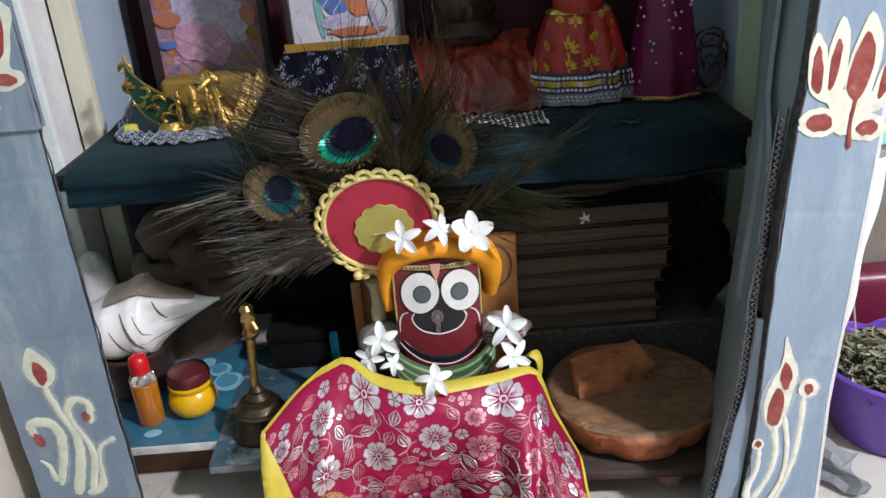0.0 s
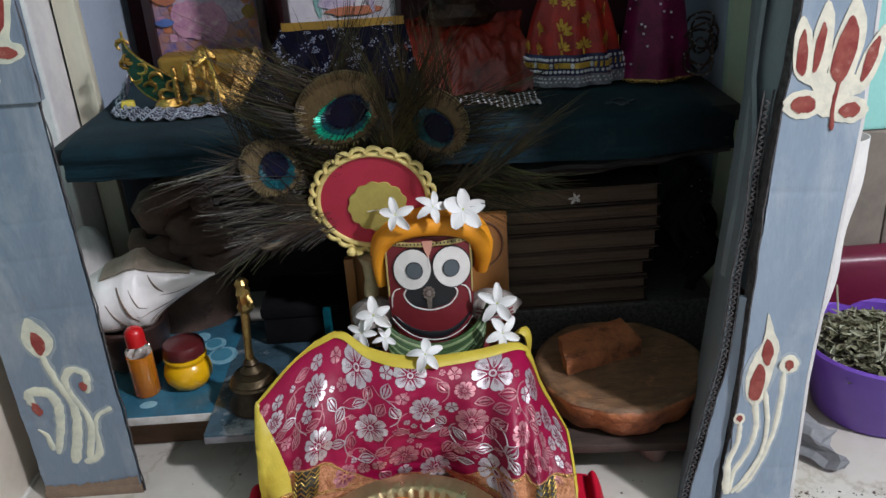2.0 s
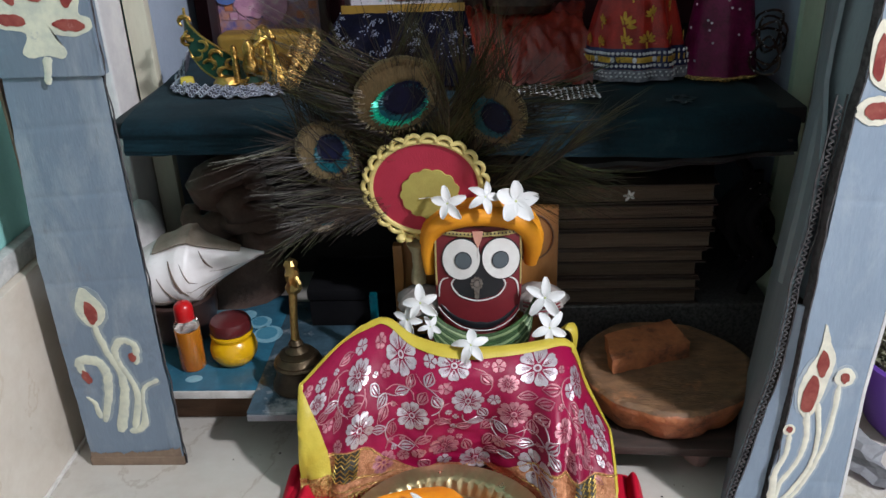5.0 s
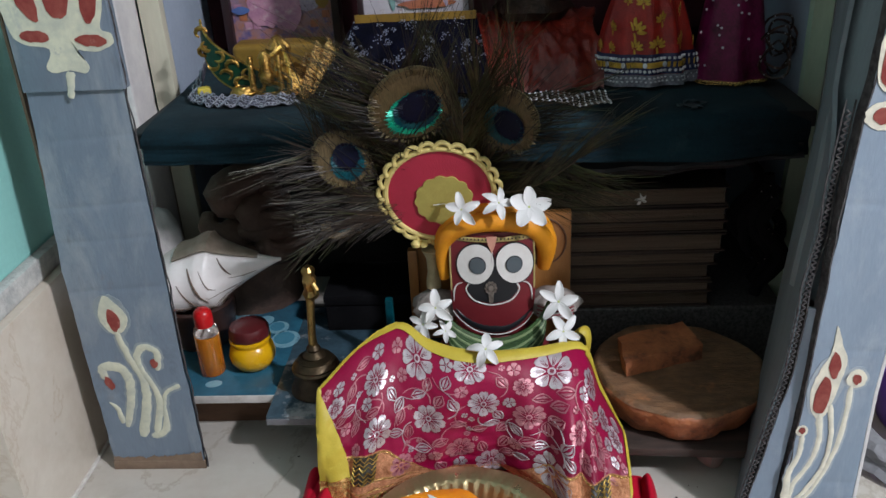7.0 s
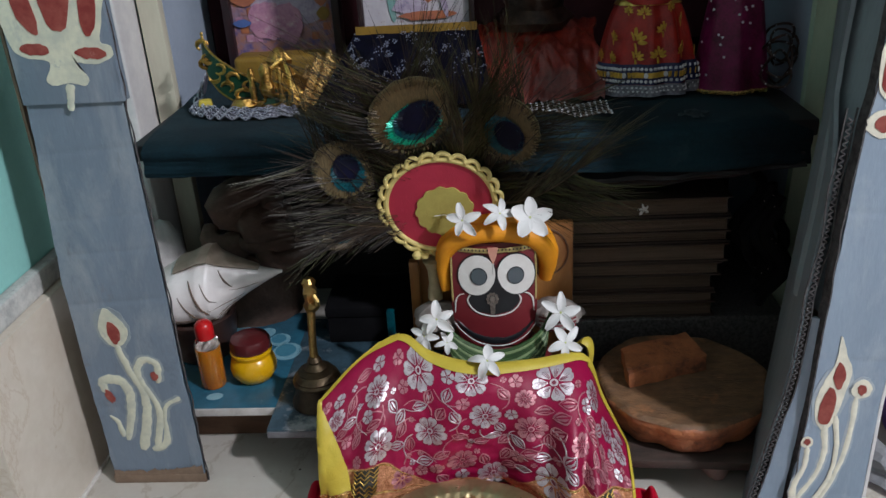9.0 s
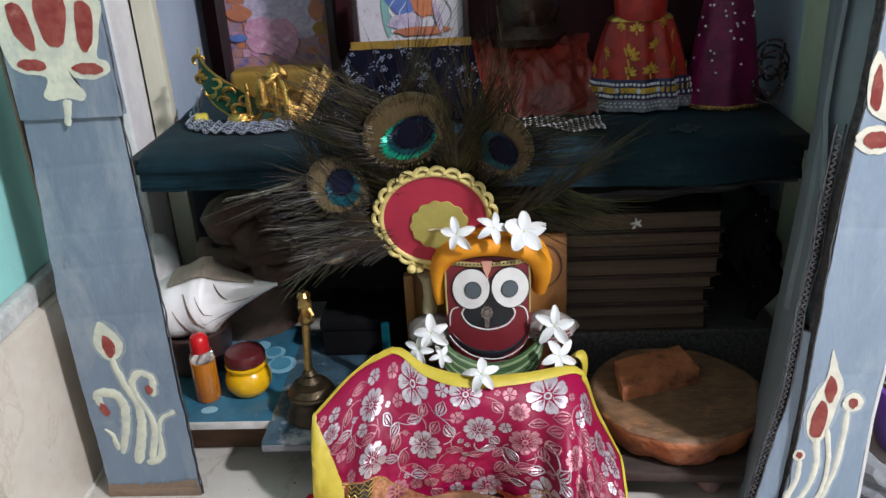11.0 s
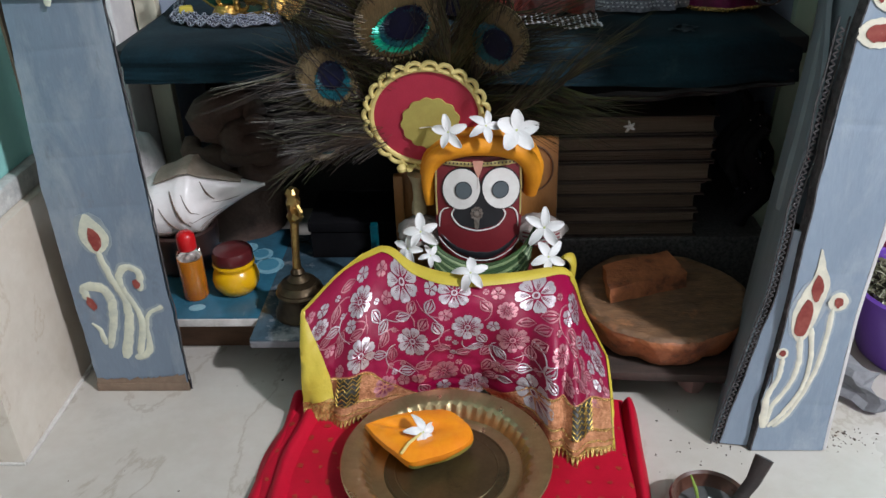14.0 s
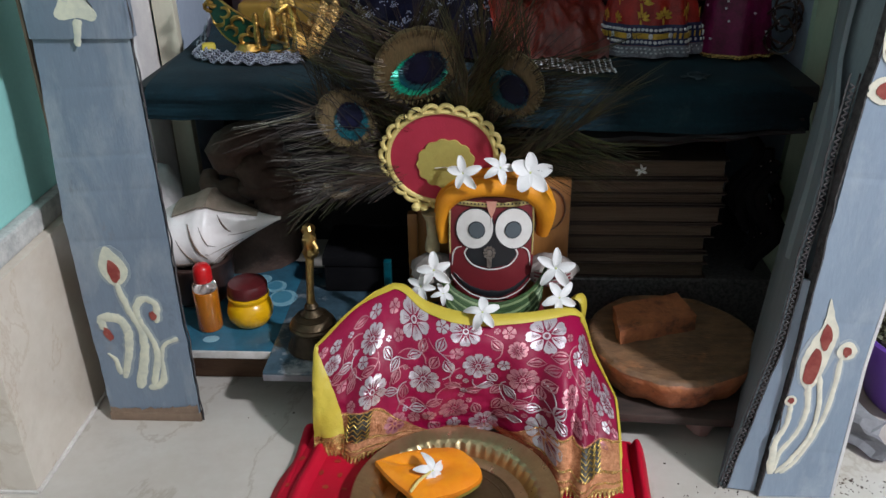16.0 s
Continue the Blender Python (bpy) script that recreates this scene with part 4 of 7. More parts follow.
# ---- low boards on the floor, and what stands on them ----
lb = thing("blue_tile_board", (-0.29, 0.97, 0), "blue glazed tile with bubble print on a brown wooden base", "board")
part("tile", box((-0.385, 0.862, 0.060), (-0.236, 1.09, 0.0705), 0.0015), "bluetile", lb, "glossy blue tile")
part("tile_edge", box((-0.3845, 0.8605, 0.0595), (-0.2365, 0.864, 0.0695), 0.0008), "tilebody", lb, "chipped white edge")
part("base", box((-0.38, 0.905, 0.0), (-0.242, 1.08, 0.059), 0.002), "wood", lb, "brown wooden base block")
for cx, cy, rx, ry, big in ((-0.252, 0.985, 0.019, 0.021, 1), (-0.29, 1.035, 0.011, 0.012, 0), (-0.268, 1.015, 0.014, 0.016, 1), (-0.335, 1.05, 0.018, 0.014, 0), (-0.318, 0.885, 0.010, 0.007, 0), (-0.30, 1.06, 0.006, 0.006, 0)):
    on = lambda a, b, h: (a, b, 0.0706 + h)
    bm = slab(blob2(cx, cy, rx, ry, 10, 24), 0.0002, 0.0002, on)
    if big:
        slab(blob2(cx - 0.002, cy + 0.002, rx * 0.72, ry * 0.72, 10, 20), 0.0005, 0.0002, on, bm, 1)
    part("bubble_print", bm, ["bubble", "bubblemid"], lb)
rb = thing("worn_board", (-0.1, 0.94, 0), "worn blue-grey board under the brass bell", "board")
part("panel", box((-0.2385, 0.818, 0.060), (0.0, 1.07, 0.071), 0.0015), "dullblue", rb, "scratched blue-grey top")
part("edge", box((-0.238, 0.8165, 0.0600), (-0.001, 0.8195, 0.068), 0.0008), "paper", rb, "pale worn front edge")
part("block", box((-0.20, 0.88, 0.0), (-0.02, 1.05, 0.0595), 0.002), "darkwood", rb)
# box coloured near-black so that it sinks into the shade behind the bell
tray = thing("dark_box", (-0.13, 1.05, 0.0712), "lidded box behind the bell, coloured black for the shade there", "box")
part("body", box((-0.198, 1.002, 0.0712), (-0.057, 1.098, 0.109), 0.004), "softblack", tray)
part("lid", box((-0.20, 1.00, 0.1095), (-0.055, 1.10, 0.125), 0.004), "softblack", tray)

plank = thing("low_plank", (0.2, 0.9, 0), "dark wooden plank raised on small stones", "plank")
part("board", box((0.075, 0.788, 0.034), (0.312, 0.985, 0.0445), 0.002, Matrix.Rotation(-0.06, 4, "Z")), "plank", plank)
part("foot", lathe([(0.0, 0.0), (0.015, 0.002), (0.019, 0.014), (0.017, 0.028), (0.010, 0.0335), (0, 0.0335)], (0.262, 0.822, 0.0), 14, lambda a, r, z: 1 + 0.12 * math.sin(3 * a + 40 * z)), "stone", plank, "small pinkish stone")
part("foot", box((0.09, 0.93, 0.0), (0.12, 0.96, 0.0335), 0.003), "stone", plank)
structure("ledge", box((0.04, 0.996, 0.0), (0.386, 1.30, 0.100), 0.003), "terrazzo", "dark speckled stone ledge under the books")

# grinding slab
disc = thing("grinding_slab", (0.237, 0.898, 0.0445), "round worn reddish sandalwood grinding slab", "slab")
SX, SY = 0.233, 0.884


def slab_edge(a, r, z):
    w = 1 + 0.014 * math.sin(3 * a + 1) + 0.012 * math.sin(7 * a) + 0.008 * math.sin(13 * a)
    if r > 0.05 and z < 0.041:
        w += 0.030 * noise.noise((3.2 * math.cos(a), 3.2 * math.sin(a), z * 45)) + 0.016 * noise.noise((9 * math.cos(a), 9 * math.sin(a), z * 110))
        w -= 0.05 * math.exp(-((a - 5.15) / 0.10) ** 2) * (z < 0.02) + 0.04 * math.exp(-((a - 4.2) / 0.16) ** 2) * (z < 0.012)
    return w


def slab_top(u, v):
    a, r = 2 * math.pi * u, 0.0965 * v
    k = 1 + 0.014 * math.sin(3 * a + 1) + 0.012 * math.sin(7 * a) + 0.008 * math.sin(13 * a)
    x, y = r * k * math.cos(a), r * k * math.sin(a)
    z = 0.0014 * noise.noise((x * 14 + 2, y * 45, 1)) + 0.0008 * noise.noise((x * 60, y * 90, 4)) - 0.0035 * (1 - v * v) + 0.0012 * math.exp(-((v - 0.93) / 0.05) ** 2) - 0.0035 * max(0, v - 0.96) / 0.04
    return (SX + x, SY + y, 0.0873 + z)


part("slab_body", lathe([(0, 0.0), (0.078, 0.0), (0.084, 0.002), (0.0875, 0.006), (0.0900, 0.011), (0.0915, 0.016), (0.0930, 0.022), (0.0950, 0.027), (0.0965, 0.032), (0.0970, 0.036), (0.0955, 0.0395), (0.0930, 0.0412)], (SX, SY, 0.0447), 140, slab_edge, cap=False), "sandal", disc, "chipped orange-brown side", 60)
part("paste_film", sheet(slab_top, 140, 44), "sandaltop", disc, "smeared grey-brown paste film", 60)
ang = 0.36
bm = bmesh.new()
bmesh.ops.create_cube(bm, size=1)
bmesh.ops.scale(bm, vec=(0.094, 0.048, 0.0215), verts=bm.verts)
bmesh.ops.subdivide_edges(bm, edges=bm.edges[:], cuts=7, use_grid_fill=True)
for v in bm.verts:
    v.co.x += 0.35 * v.co.y * (1 if v.co.x < 0 else 0.2)
    v.co += Vector((noise.noise(v.co * 60), noise.noise(v.co * 60 + Vector((5, 0, 0))), noise.noise(v.co * 45) * 0.7)) * 0.0024
    v.co.z += 0.05 * v.co.y
bm.transform(Matrix.Translation((0.213, 0.907, 0.0955)) @ Matrix.Rotation(ang, 4, "Z"))
single("sandalwood_block", bm, "sandal", (0.213, 0.907, 0.085), "rough orange sandalwood block lying on the grinding slab", "block", smooth=50)

# brass hand bell
bell = thing("hand_bell", (-0.186, 0.872, 0.0705), "tarnished brass hand bell with a figured handle", "bell")
bx, by = -0.187, 0.871
part("bell_cup", lathe([(0.0, 0.001), (0.034, 0.001), (0.0375, 0.003), (0.0368, 0.007), (0.0325, 0.014), (0.0300, 0.022), (0.0290, 0.0275)], (bx, by, 0.0708), 48, m=Matrix.Diagonal((0.84, 0.84, 1, 1)), cap=False), "belldark", bell, "dark tarnished cup")
part("shoulder", lathe([(0.0290, 0.0), (0.0322, 0.002), (0.0330, 0.005), (0.0305, 0.0075), (0.0310, 0.0095), (0.0280, 0.0125), (0.0235, 0.0155), (0.0240, 0.017), (0.0150, 0.0195), (0.0, 0.020)], (bx, by, 0.0981), 48, m=Matrix.Diagonal((0.84, 0.84, 1, 1)), cap=False), "bellbronze", bell, "dull bronze ringed shoulder")
part("collar", lathe([(0.012, 0.0), (0.0155, 0.003), (0.017, 0.006), (0.013, 0.009), (0.009, 0.012), (0.0105, 0.015), (0.007, 0.020), (0.0, 0.021)], (bx, by, 0.1130), 28, m=Matrix.Diagonal((0.8, 0.8, 1, 1))), "bellbronze", bell)
bell_handle = part("handle", tube([(bx, by, 0.122), (bx, by + 0.002, 0.145), (bx + 0.001, by + 0.005, 0.17), (bx + 0.002, by + 0.008, 0.188)], [0.0055, 0.0043, 0.0045, 0.005], 14), "brass", bell, "polished brass handle")
part("finial", join(lathe([(0.0, 0), (0.006, 0.001), (0.0085, 0.007), (0.006, 0.013), (0.0075, 0.019), (0.0085, 0.026), (0.006, 0.031), (0.007, 0.037), (0.0045, 0.042), (0, 0.043)], (bx + 0.003, by + 0.010, 0.186), 14,
                          lambda a, r, z: 1 + 0.2 * math.sin(4 * a + 160 * z)), tube([(bx + 0.010, by + 0.006, 0.196), (bx + 0.012, by + 0.002, 0.203), (bx + 0.008, by + 0.004, 0.210)], 0.0026, 6)), "brass", bell_handle, "knobbly cast top")

# oil bottle
bot = thing("oil_bottle", (-0.327, 0.911, 0.0706), "small clear bottle half full of amber oil with a red cap", "bottle")
ox, oy = -0.326, 0.912
part("glass", lathe([(0.0, 0.0545), (0.0142, 0.0545), (0.0150, 0.056), (0.0150, 0.059), (0.0135, 0.064), (0.0105, 0.067), (0.0, 0.067)], (ox, oy, 0.0708), 28), "clear", bot, "clear plastic wall").visible_shadow = False
part("oil", lathe([(0.0, 0.0), (0.0135, 0.0), (0.0150, 0.002), (0.0150, 0.0540), (0.0, 0.0543)], (ox, oy, 0.0708), 28), "oil", bot, "amber oil")
part("cap", lathe([(0.0108, 0.0), (0.0112, 0.001), (0.0114, 0.012), (0.0105, 0.018), (0.007, 0.0220), (0.0, 0.0235)], (ox, oy, 0.1375), 28, lambda a, r, z: 1 + (0.012 * math.sin(24 * a) if z < 0.013 else 0)), "redcap", bot, "bright red domed cap")

jar = thing("yellow_jar", (-0.278, 0.928, 0.0706), "squat glossy yellow jar with a dark red lid", "jar")
jx, jy = -0.278, 0.926
part("body", lathe([(0.0, 0.0), (0.015, 0.0), (0.022, 0.003), (0.0275, 0.012), (0.0285, 0.020), (0.0262, 0.029), (0.0225, 0.0335), (0.0235, 0.037), (0.0255, 0.039), (0.0255, 0.0415), (0.021, 0.043), (0, 0.043)], (jx, jy, 0.0707), 40), "yellow", jar)
part("lid", lathe([(0.0, 0.0), (0.0238, 0.0), (0.0245, 0.001), (0.0245, 0.010), (0.0225, 0.0145), (0.015, 0.0175), (0, 0.019)], (jx, jy, 0.1137), 40, lambda a, r, z: 1 + (0.015 * math.sin(30 * a) if z < 0.011 else 0)), "lid", jar, "ribbed dark red lid")

# conch on its pot
single("dark_pot", lathe([(0, 0), (0.034, 0), (0.040, 0.006), (0.046, 0.035), (0.047, 0.058), (0.043, 0.060), (0.040, 0.056), (0.036, 0.03), (0, 0.02)], (-0.362, 0.992, 0.0706), 36), "pot", (-0.362, 0.992, 0.0706), "dark brown pot holding the conch shell", "pot")
conch = thing("conch_shell", (-0.36, 0.99, 0.12), "large white conch shell with brown lines on a dark pot", "shell")


def shell(u, v):
    s = u
    cx = -0.425 + 0.176 * s
    r = 0.050 * math.sin(math.pi * min(1, (0.10 + s * 0.86))) ** 0.75 if s < 0.55 else 0.0488 * max(0.02, 1 - ((s - 0.55) / 0.452) ** 0.58) + 0.0012
    a = 2 * math.pi * v
    ridge = 1 + 0.05 * math.sin(a * 2 + s * 6) + 0.03 * math.sin(28 * s) * (s < 0.5)
    return (cx, 0.985 + 0.022 * s + r * ridge * math.cos(a), 0.155 + 0.022 * s + 0.95 * r * ridge * math.sin(a))


part("body_whorl", sheet(shell, 46, 40), "shell", conch, "smooth white whorl", 60)
for u0, v0, u1, v1, w in ((0.42, 0.40, 0.52, 0.58, 0.0016), (0.60, 0.36, 0.68, 0.48, 0.0014), (0.28, 0.62, 0.60, 0.66, 0.0008), (0.30, 0.66, 0.66, 0.69, 0.0008), (0.36, 0.70, 0.72, 0.71, 0.0007), (0.52, 0.55, 0.74, 0.63, 0.0007), (0.22, 0.56, 0.50, 0.64, 0.0006), (0.40, 0.60, 0.70, 0.66, 0.0006), (0.34, 0.46, 0.46, 0.62, 0.0011), (0.50, 0.42, 0.58, 0.54, 0.0008), (0.14, 0.50, 0.26, 0.66, 0.0008), (0.66, 0.50, 0.84, 0.56, 0.0006)):
    pts = []
    for k in range(12):
        t = k / 11
        p = Vector(shell(u0 + (u1 - u0) * t, v0 + (v1 - v0) * t + 0.01 * math.sin(3 * t)))
        pts.append(p + (p - Vector((p.x, 0.995, 0.165))).normalized() * 0.0002)
    part("growth_line", tube(pts, [w * 0.4, w, w * 0.4], 5), "shelldark", conch, "dark brown groove")
part("lip", sheet(lambda u, v: Vector(shell(0.30 + 0.55 * u, 0.20 + 0.16 * v)) * 1.0 + Vector((0, -0.001, 0.0035 + 0.004 * math.sin(math.pi * u))), 20, 8, 0.002), "shelltan", conch, "rough tan lip")

# dim things at the back of the lower shelf
brown = thing("brown_cloth", (-0.3, 1.09, 0.06), "crumpled brown cloth stuffed under the shelf", "cloth")
for i, (x, z, r, k) in enumerate(((-0.30, 0.235, 0.026, 1.0), (-0.27, 0.205, 0.020, 0.8), (-0.255, 0.180, 0.016, 1.3), (-0.33, 0.205, 0.022, 1.1), (-0.285, 0.175, 0.02, 0.9))):
    pts = [(x + 0.03 * math.cos(t * 2.6 + i), 1.08 + 0.02 * math.sin(t * 4 + i), z + 0.02 * math.sin(t * 2.2 * k + i)) for t in [j / 12 * 2 for j in range(13)]]
    part("fold", tube(pts, [r * 0.5, r, r * 0.9, r * 0.4], 12), "browncloth", brown, "", 60)
part("wad", tube([(-0.345, 1.10, 0.06), (-0.30, 1.10, 0.10), (-0.29, 1.10, 0.17)], [0.05, 0.055, 0.04], 14), "browncloth", brown, "", 60)
bm = lathe([(0, 0.0), (0.022, 0.0), (0.026, 0.03), (0.027, 0.06), (0.024, 0.09), (0.012, 0.115), (0.0, 0.122)], (-0.430, 1.085, 0.10), 24, lambda a, r, z: 1 + 0.10 * math.sin(5 * a + 30 * z) + 0.06 * math.sin(9 * a - 50 * z))
bm = join(bm, box((-0.45, 1.05, 0), (-0.40, 1.10, 0.101), 0.003))
single("white_bag", bm, "white", (-0.425, 1.085, 0.0), "crinkled white bag pushed between pillar and cabinet", "bag", smooth=60)

base = 0.1005
for i, h in enumerate((0.021, 0.015, 0.022, 0.018, 0.024, 0.016, 0.019, 0.024)):
    x0 = 0.088 + 0.006 * math.sin(3 * i)
    x1 = 0.293 + 0.0025 * i + 0.004 * math.sin(5 * i + 1)
    y0 = 0.998 - 0.004 * math.sin(2.3 * i)
    b = thing("book", (0.2, 1.06, base), "old book with browned pages in a worn stack", "book", "stacked books")

    def pages(u, v):
        z = base + 0.0020 + (h - 0.0038) * v
        return (x0 + 0.004 + (x1 - x0 - 0.008) * u, y0 + 0.004 + 0.0016 * noise.noise((u * 3, v * 2, i)) + 0.0005 * math.sin(v * h * 3800) + 0.002 * math.sin(math.pi * v), z)
    part("page_block", join(sheet(pages, 30, 14), box((x0 + 0.004, y0 + 0.0085, base + 0.0021), (x1 - 0.004, 1.185, base + h - 0.0019))), "page", b, "browned page edges", 60)
    for z0 in (base, base + h - 0.0018):
        bm = box((x0, y0, z0), (x1, 1.19, z0 + 0.0017), 0.0005)
        part("cover", bm, "cover", b, "", 0)
    base += h + 0.0002
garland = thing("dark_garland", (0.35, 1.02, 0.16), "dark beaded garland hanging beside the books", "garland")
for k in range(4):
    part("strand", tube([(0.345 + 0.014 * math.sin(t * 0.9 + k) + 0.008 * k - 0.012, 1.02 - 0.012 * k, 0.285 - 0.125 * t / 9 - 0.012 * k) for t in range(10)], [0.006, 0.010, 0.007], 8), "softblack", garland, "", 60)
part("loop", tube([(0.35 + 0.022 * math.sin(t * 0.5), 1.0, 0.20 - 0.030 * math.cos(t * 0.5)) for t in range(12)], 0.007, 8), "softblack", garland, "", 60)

rng = random.Random(29)
for k in range(16):
    p = Vector((0.335 + 0.030 * rng.random(), 0.994 + 0.004 * rng.random() - 0.012 * (k % 3), 0.165 + 0.115 * rng.random()))
    part("tinsel_speck", slab(blob2(0, 0, 0.0008, 0.0006, 40 * k, 6), 0, 0.0008, lambda a, b, h: (p.x + a, p.y - h, p.z + b)), "silverorn", garland)

# ---- the plastic tub and what lies round it ----
tub = thing("plastic_tub", (0.545, 0.885, 0), "purple plastic tub full of dried leaves", "tub")
part("wall", lathe([(0.0, 0.0), (0.066, 0.0), (0.070, 0.004), (0.090, 0.088), (0.0945, 0.090), (0.0955, 0.094), (0.0925, 0.097), (0.088, 0.094), (0.080, 0.05), (0, 0.045)], (0.545, 0.885, 0.0), 48), "purple", tub)
part("leaf_mould", lathe([(0.083, 0.078), (0.06, 0.090), (0.03, 0.097), (0.0, 0.099)], (0.545, 0.885, -0.006), 30, lambda a, r, z: 1 + 0.03 * math.sin(5 * a), cap=False), "soil", tub)
bm = bmesh.new()
rng = random.Random(3)
for i in range(900):
    a, r = rng.uniform(0, 6.28), 0.084 * math.sqrt(rng.random())
    c = Vector((0.545 + r * math.cos(a), 0.885 + r * math.sin(a), 0.076 + 0.020 * (1 - (r / 0.084) ** 2) + rng.uniform(0, 0.008)))
    q = Euler((rng.uniform(-0.6, 0.6), rng.uniform(-0.6, 0.6), rng.uniform(0, 6.28))).to_matrix()
    L, W = rng.uniform(0.005, 0.012), rng.uniform(0.002, 0.0042)
    vs = [bm.verts.new(c + q @ Vector(p)) for p in ((-L, 0, 0), (-L * 0.2, -W, 0.002), (L, 0, 0.001), (-L * 0.2, W, 0.002))]
    mid = bm.verts.new(c + q @ Vector((-L * 0.1, 0, -0.001)))
    k = rng.choice((0, 0, 1))
    for j in range(4):
        bm.faces.new((mid, vs[j], vs[(j + 1) % 4])).material_index = k
part("leaf_heap", bm, ["dryleaf", "dryleafpale"], tub, "heap of dry green-brown leaves", 0)["kind"] = "stuff"
for i in range(7):
    a = rng.uniform(0, 6.28)
    p = Vector((0.50 + 0.05 * math.cos(a), 0.88 + 0.05 * math.sin(a), 0.10))
    part("dry_stalk", tube([p, p + Vector((rng.uniform(-0.03, 0.03), rng.uniform(-0.02, 0.02), rng.uniform(0.02, 0.05)))], 0.0012, 5), "dryleafpale", tub)
bm = box((0.47, 0.972, 0.0), (0.68, 1.018, 0.158), 0.018, seg=4)
for v in bm.verts:
    v.co += Vector((noise.noise(v.co * 18), 0.4 * noise.noise(v.co * 22), noise.noise(v.co * 16 + Vector((3, 0, 0))))) * 0.008 * min(1, v.co.z * 30)
single("maroon_sack", bm, "magplastic", (0.575, 0.995, 0.0), "dark maroon cloth sack standing behind the purple tub", "sack", smooth=60)


def crumple(u, v):
    return (0.378 + 0.075 * u + 0.008 * math.sin(7 * v), 0.785 + 0.035 * v + 0.02 * math.sin(5 * u), 0.002 + 0.055 * v * (1 - 0.55 * u) + 0.007 * abs(math.sin(8 * u + 3 * v)))


single("crumpled_paper", sheet(crumple, 8, 6, 0.001), "paper", (0.41, 0.80, 0.0), "crumpled grey paper scrap lying against the pillar's foot", "paper", smooth=0)
bm = bmesh.new()
rng = random.Random(11)
for i in range(150):
    k = rng.random()
    if k < 0.45:
        x, y = 0.392 + rng.gauss(0, 0.018), 0.735 + rng.gauss(0, 0.010)
    elif k < 0.65:
        x, y = 0.39 + rng.random() * 0.16, 0.742 - rng.random() * 0.01
    elif k < 0.8:
        x, y = 0.26 + rng.gauss(0, 0.03), 0.72 + rng.gauss(0, 0.012)
    else:
        x, y = rng.uniform(-0.40, 0.25), rng.uniform(0.62, 0.86)
    r = rng.uniform(0.0003, 0.0022 if rng.random() < 0.25 else 0.0010)
    slab(blob2(x, y, r, r * rng.uniform(0.3, 0.9), rng.uniform(0, 180), 7, 0.3, i), 0.0004, 0.0003, lambda a, b, h: (a, b, h), bm)
single("floor_debris", bm, "debris", (0.3, 0.74, 0.0002), "dark crumbs and flakes scattered on the marble floor", "debris", kind="stuff")

# clay bowl with a wooden spoon
bowl = thing("clay_bowl", (0.231, 0.622, 0), "small dark glazed clay bowl with water and a white flower", "bowl")
bm = lathe([(0.0, 0.0), (0.018, 0.0), (0.025, 0.004), (0.034, 0.018), (0.0365, 0.027), (0.035, 0.0295), (0.032, 0.0275), (0.028, 0.014), (0.02, 0.008), (0, 0.007)], (0.231, 0.622, 0.0005), 44)
part("wall", bm, "clay", bowl, "glossy brown rim")
part("water", lathe([(0.029, 0.0), (0.015, 0.0003), (0.0, 0.0003)], (0.231, 0.622, 0.0155), 32, cap=False), "water", bowl)
single("wooden_spoon", join(tube([(0.235, 0.606, 0.018), (0.250, 0.612, 0.032), (0.266, 0.621, 0.050), (0.276, 0.630, 0.070)], [0.005, 0.0055, 0.0065, 0.0085], 10, 0.6), ), "darkwood", (0.24, 0.63, 0.02), "dark charred wooden spoon leaning in the clay bowl", "spoon")


# ---- red cloth spread under everything ----
def redspread(u, v):
    x0, x1 = -0.186 - 0.022 * min(1, v / 0.47) + 0.012 * max(0, v - 0.47) / 0.53, 0.182 - 0.012 * v
    x = x0 + (x1 - x0) * u
    y = 0.815 - 0.03 * u - 0.31 * v
    e = min(u, 1 - u, v * 0.8 + 0.02)
    z = 0.0125 * min(1, e / 0.035) ** 0.6 + 0.0008
    z += 0.0028 * noise.noise((x * 16, y * 10, 2)) * min(1, e * 12) * min(1, (math.hypot(x + 0.013, y - 0.6745) / 0.11) ** 6) + (0.0010 * noise.noise((x * 50, y * 22, 8)) + 0.0022 * abs(noise.noise((x * 26 + 2 * y, y * 5, 3)))) * min(1, e * 12) * min(1, (math.hypot(x + 0.013, y - 0.6745) / 0.105) ** 6)
    return (x + 0.004 * math.sin(v * 14 + 2 * u) * (1 if u in (0, 1) else 0.4), y, max(0.0006, z))


rc = thing("red_cloth", (0, 0.68, 0), "bright red woven cloth spread on the floor", "cloth")
part("spread", sheet(redspread, 60, 50, -0.0), "redcloth", rc, smooth=60)


def fold(u, v):
    return (0.174 + 0.018 * u - 0.012 * v, 0.775 - 0.23 * v, 0.0005 + 0.022 * (1 - 0.3 * v) * math.sin(math.pi * (0.12 + 0.88 * u)) + 0.001 * math.sin(20 * v))


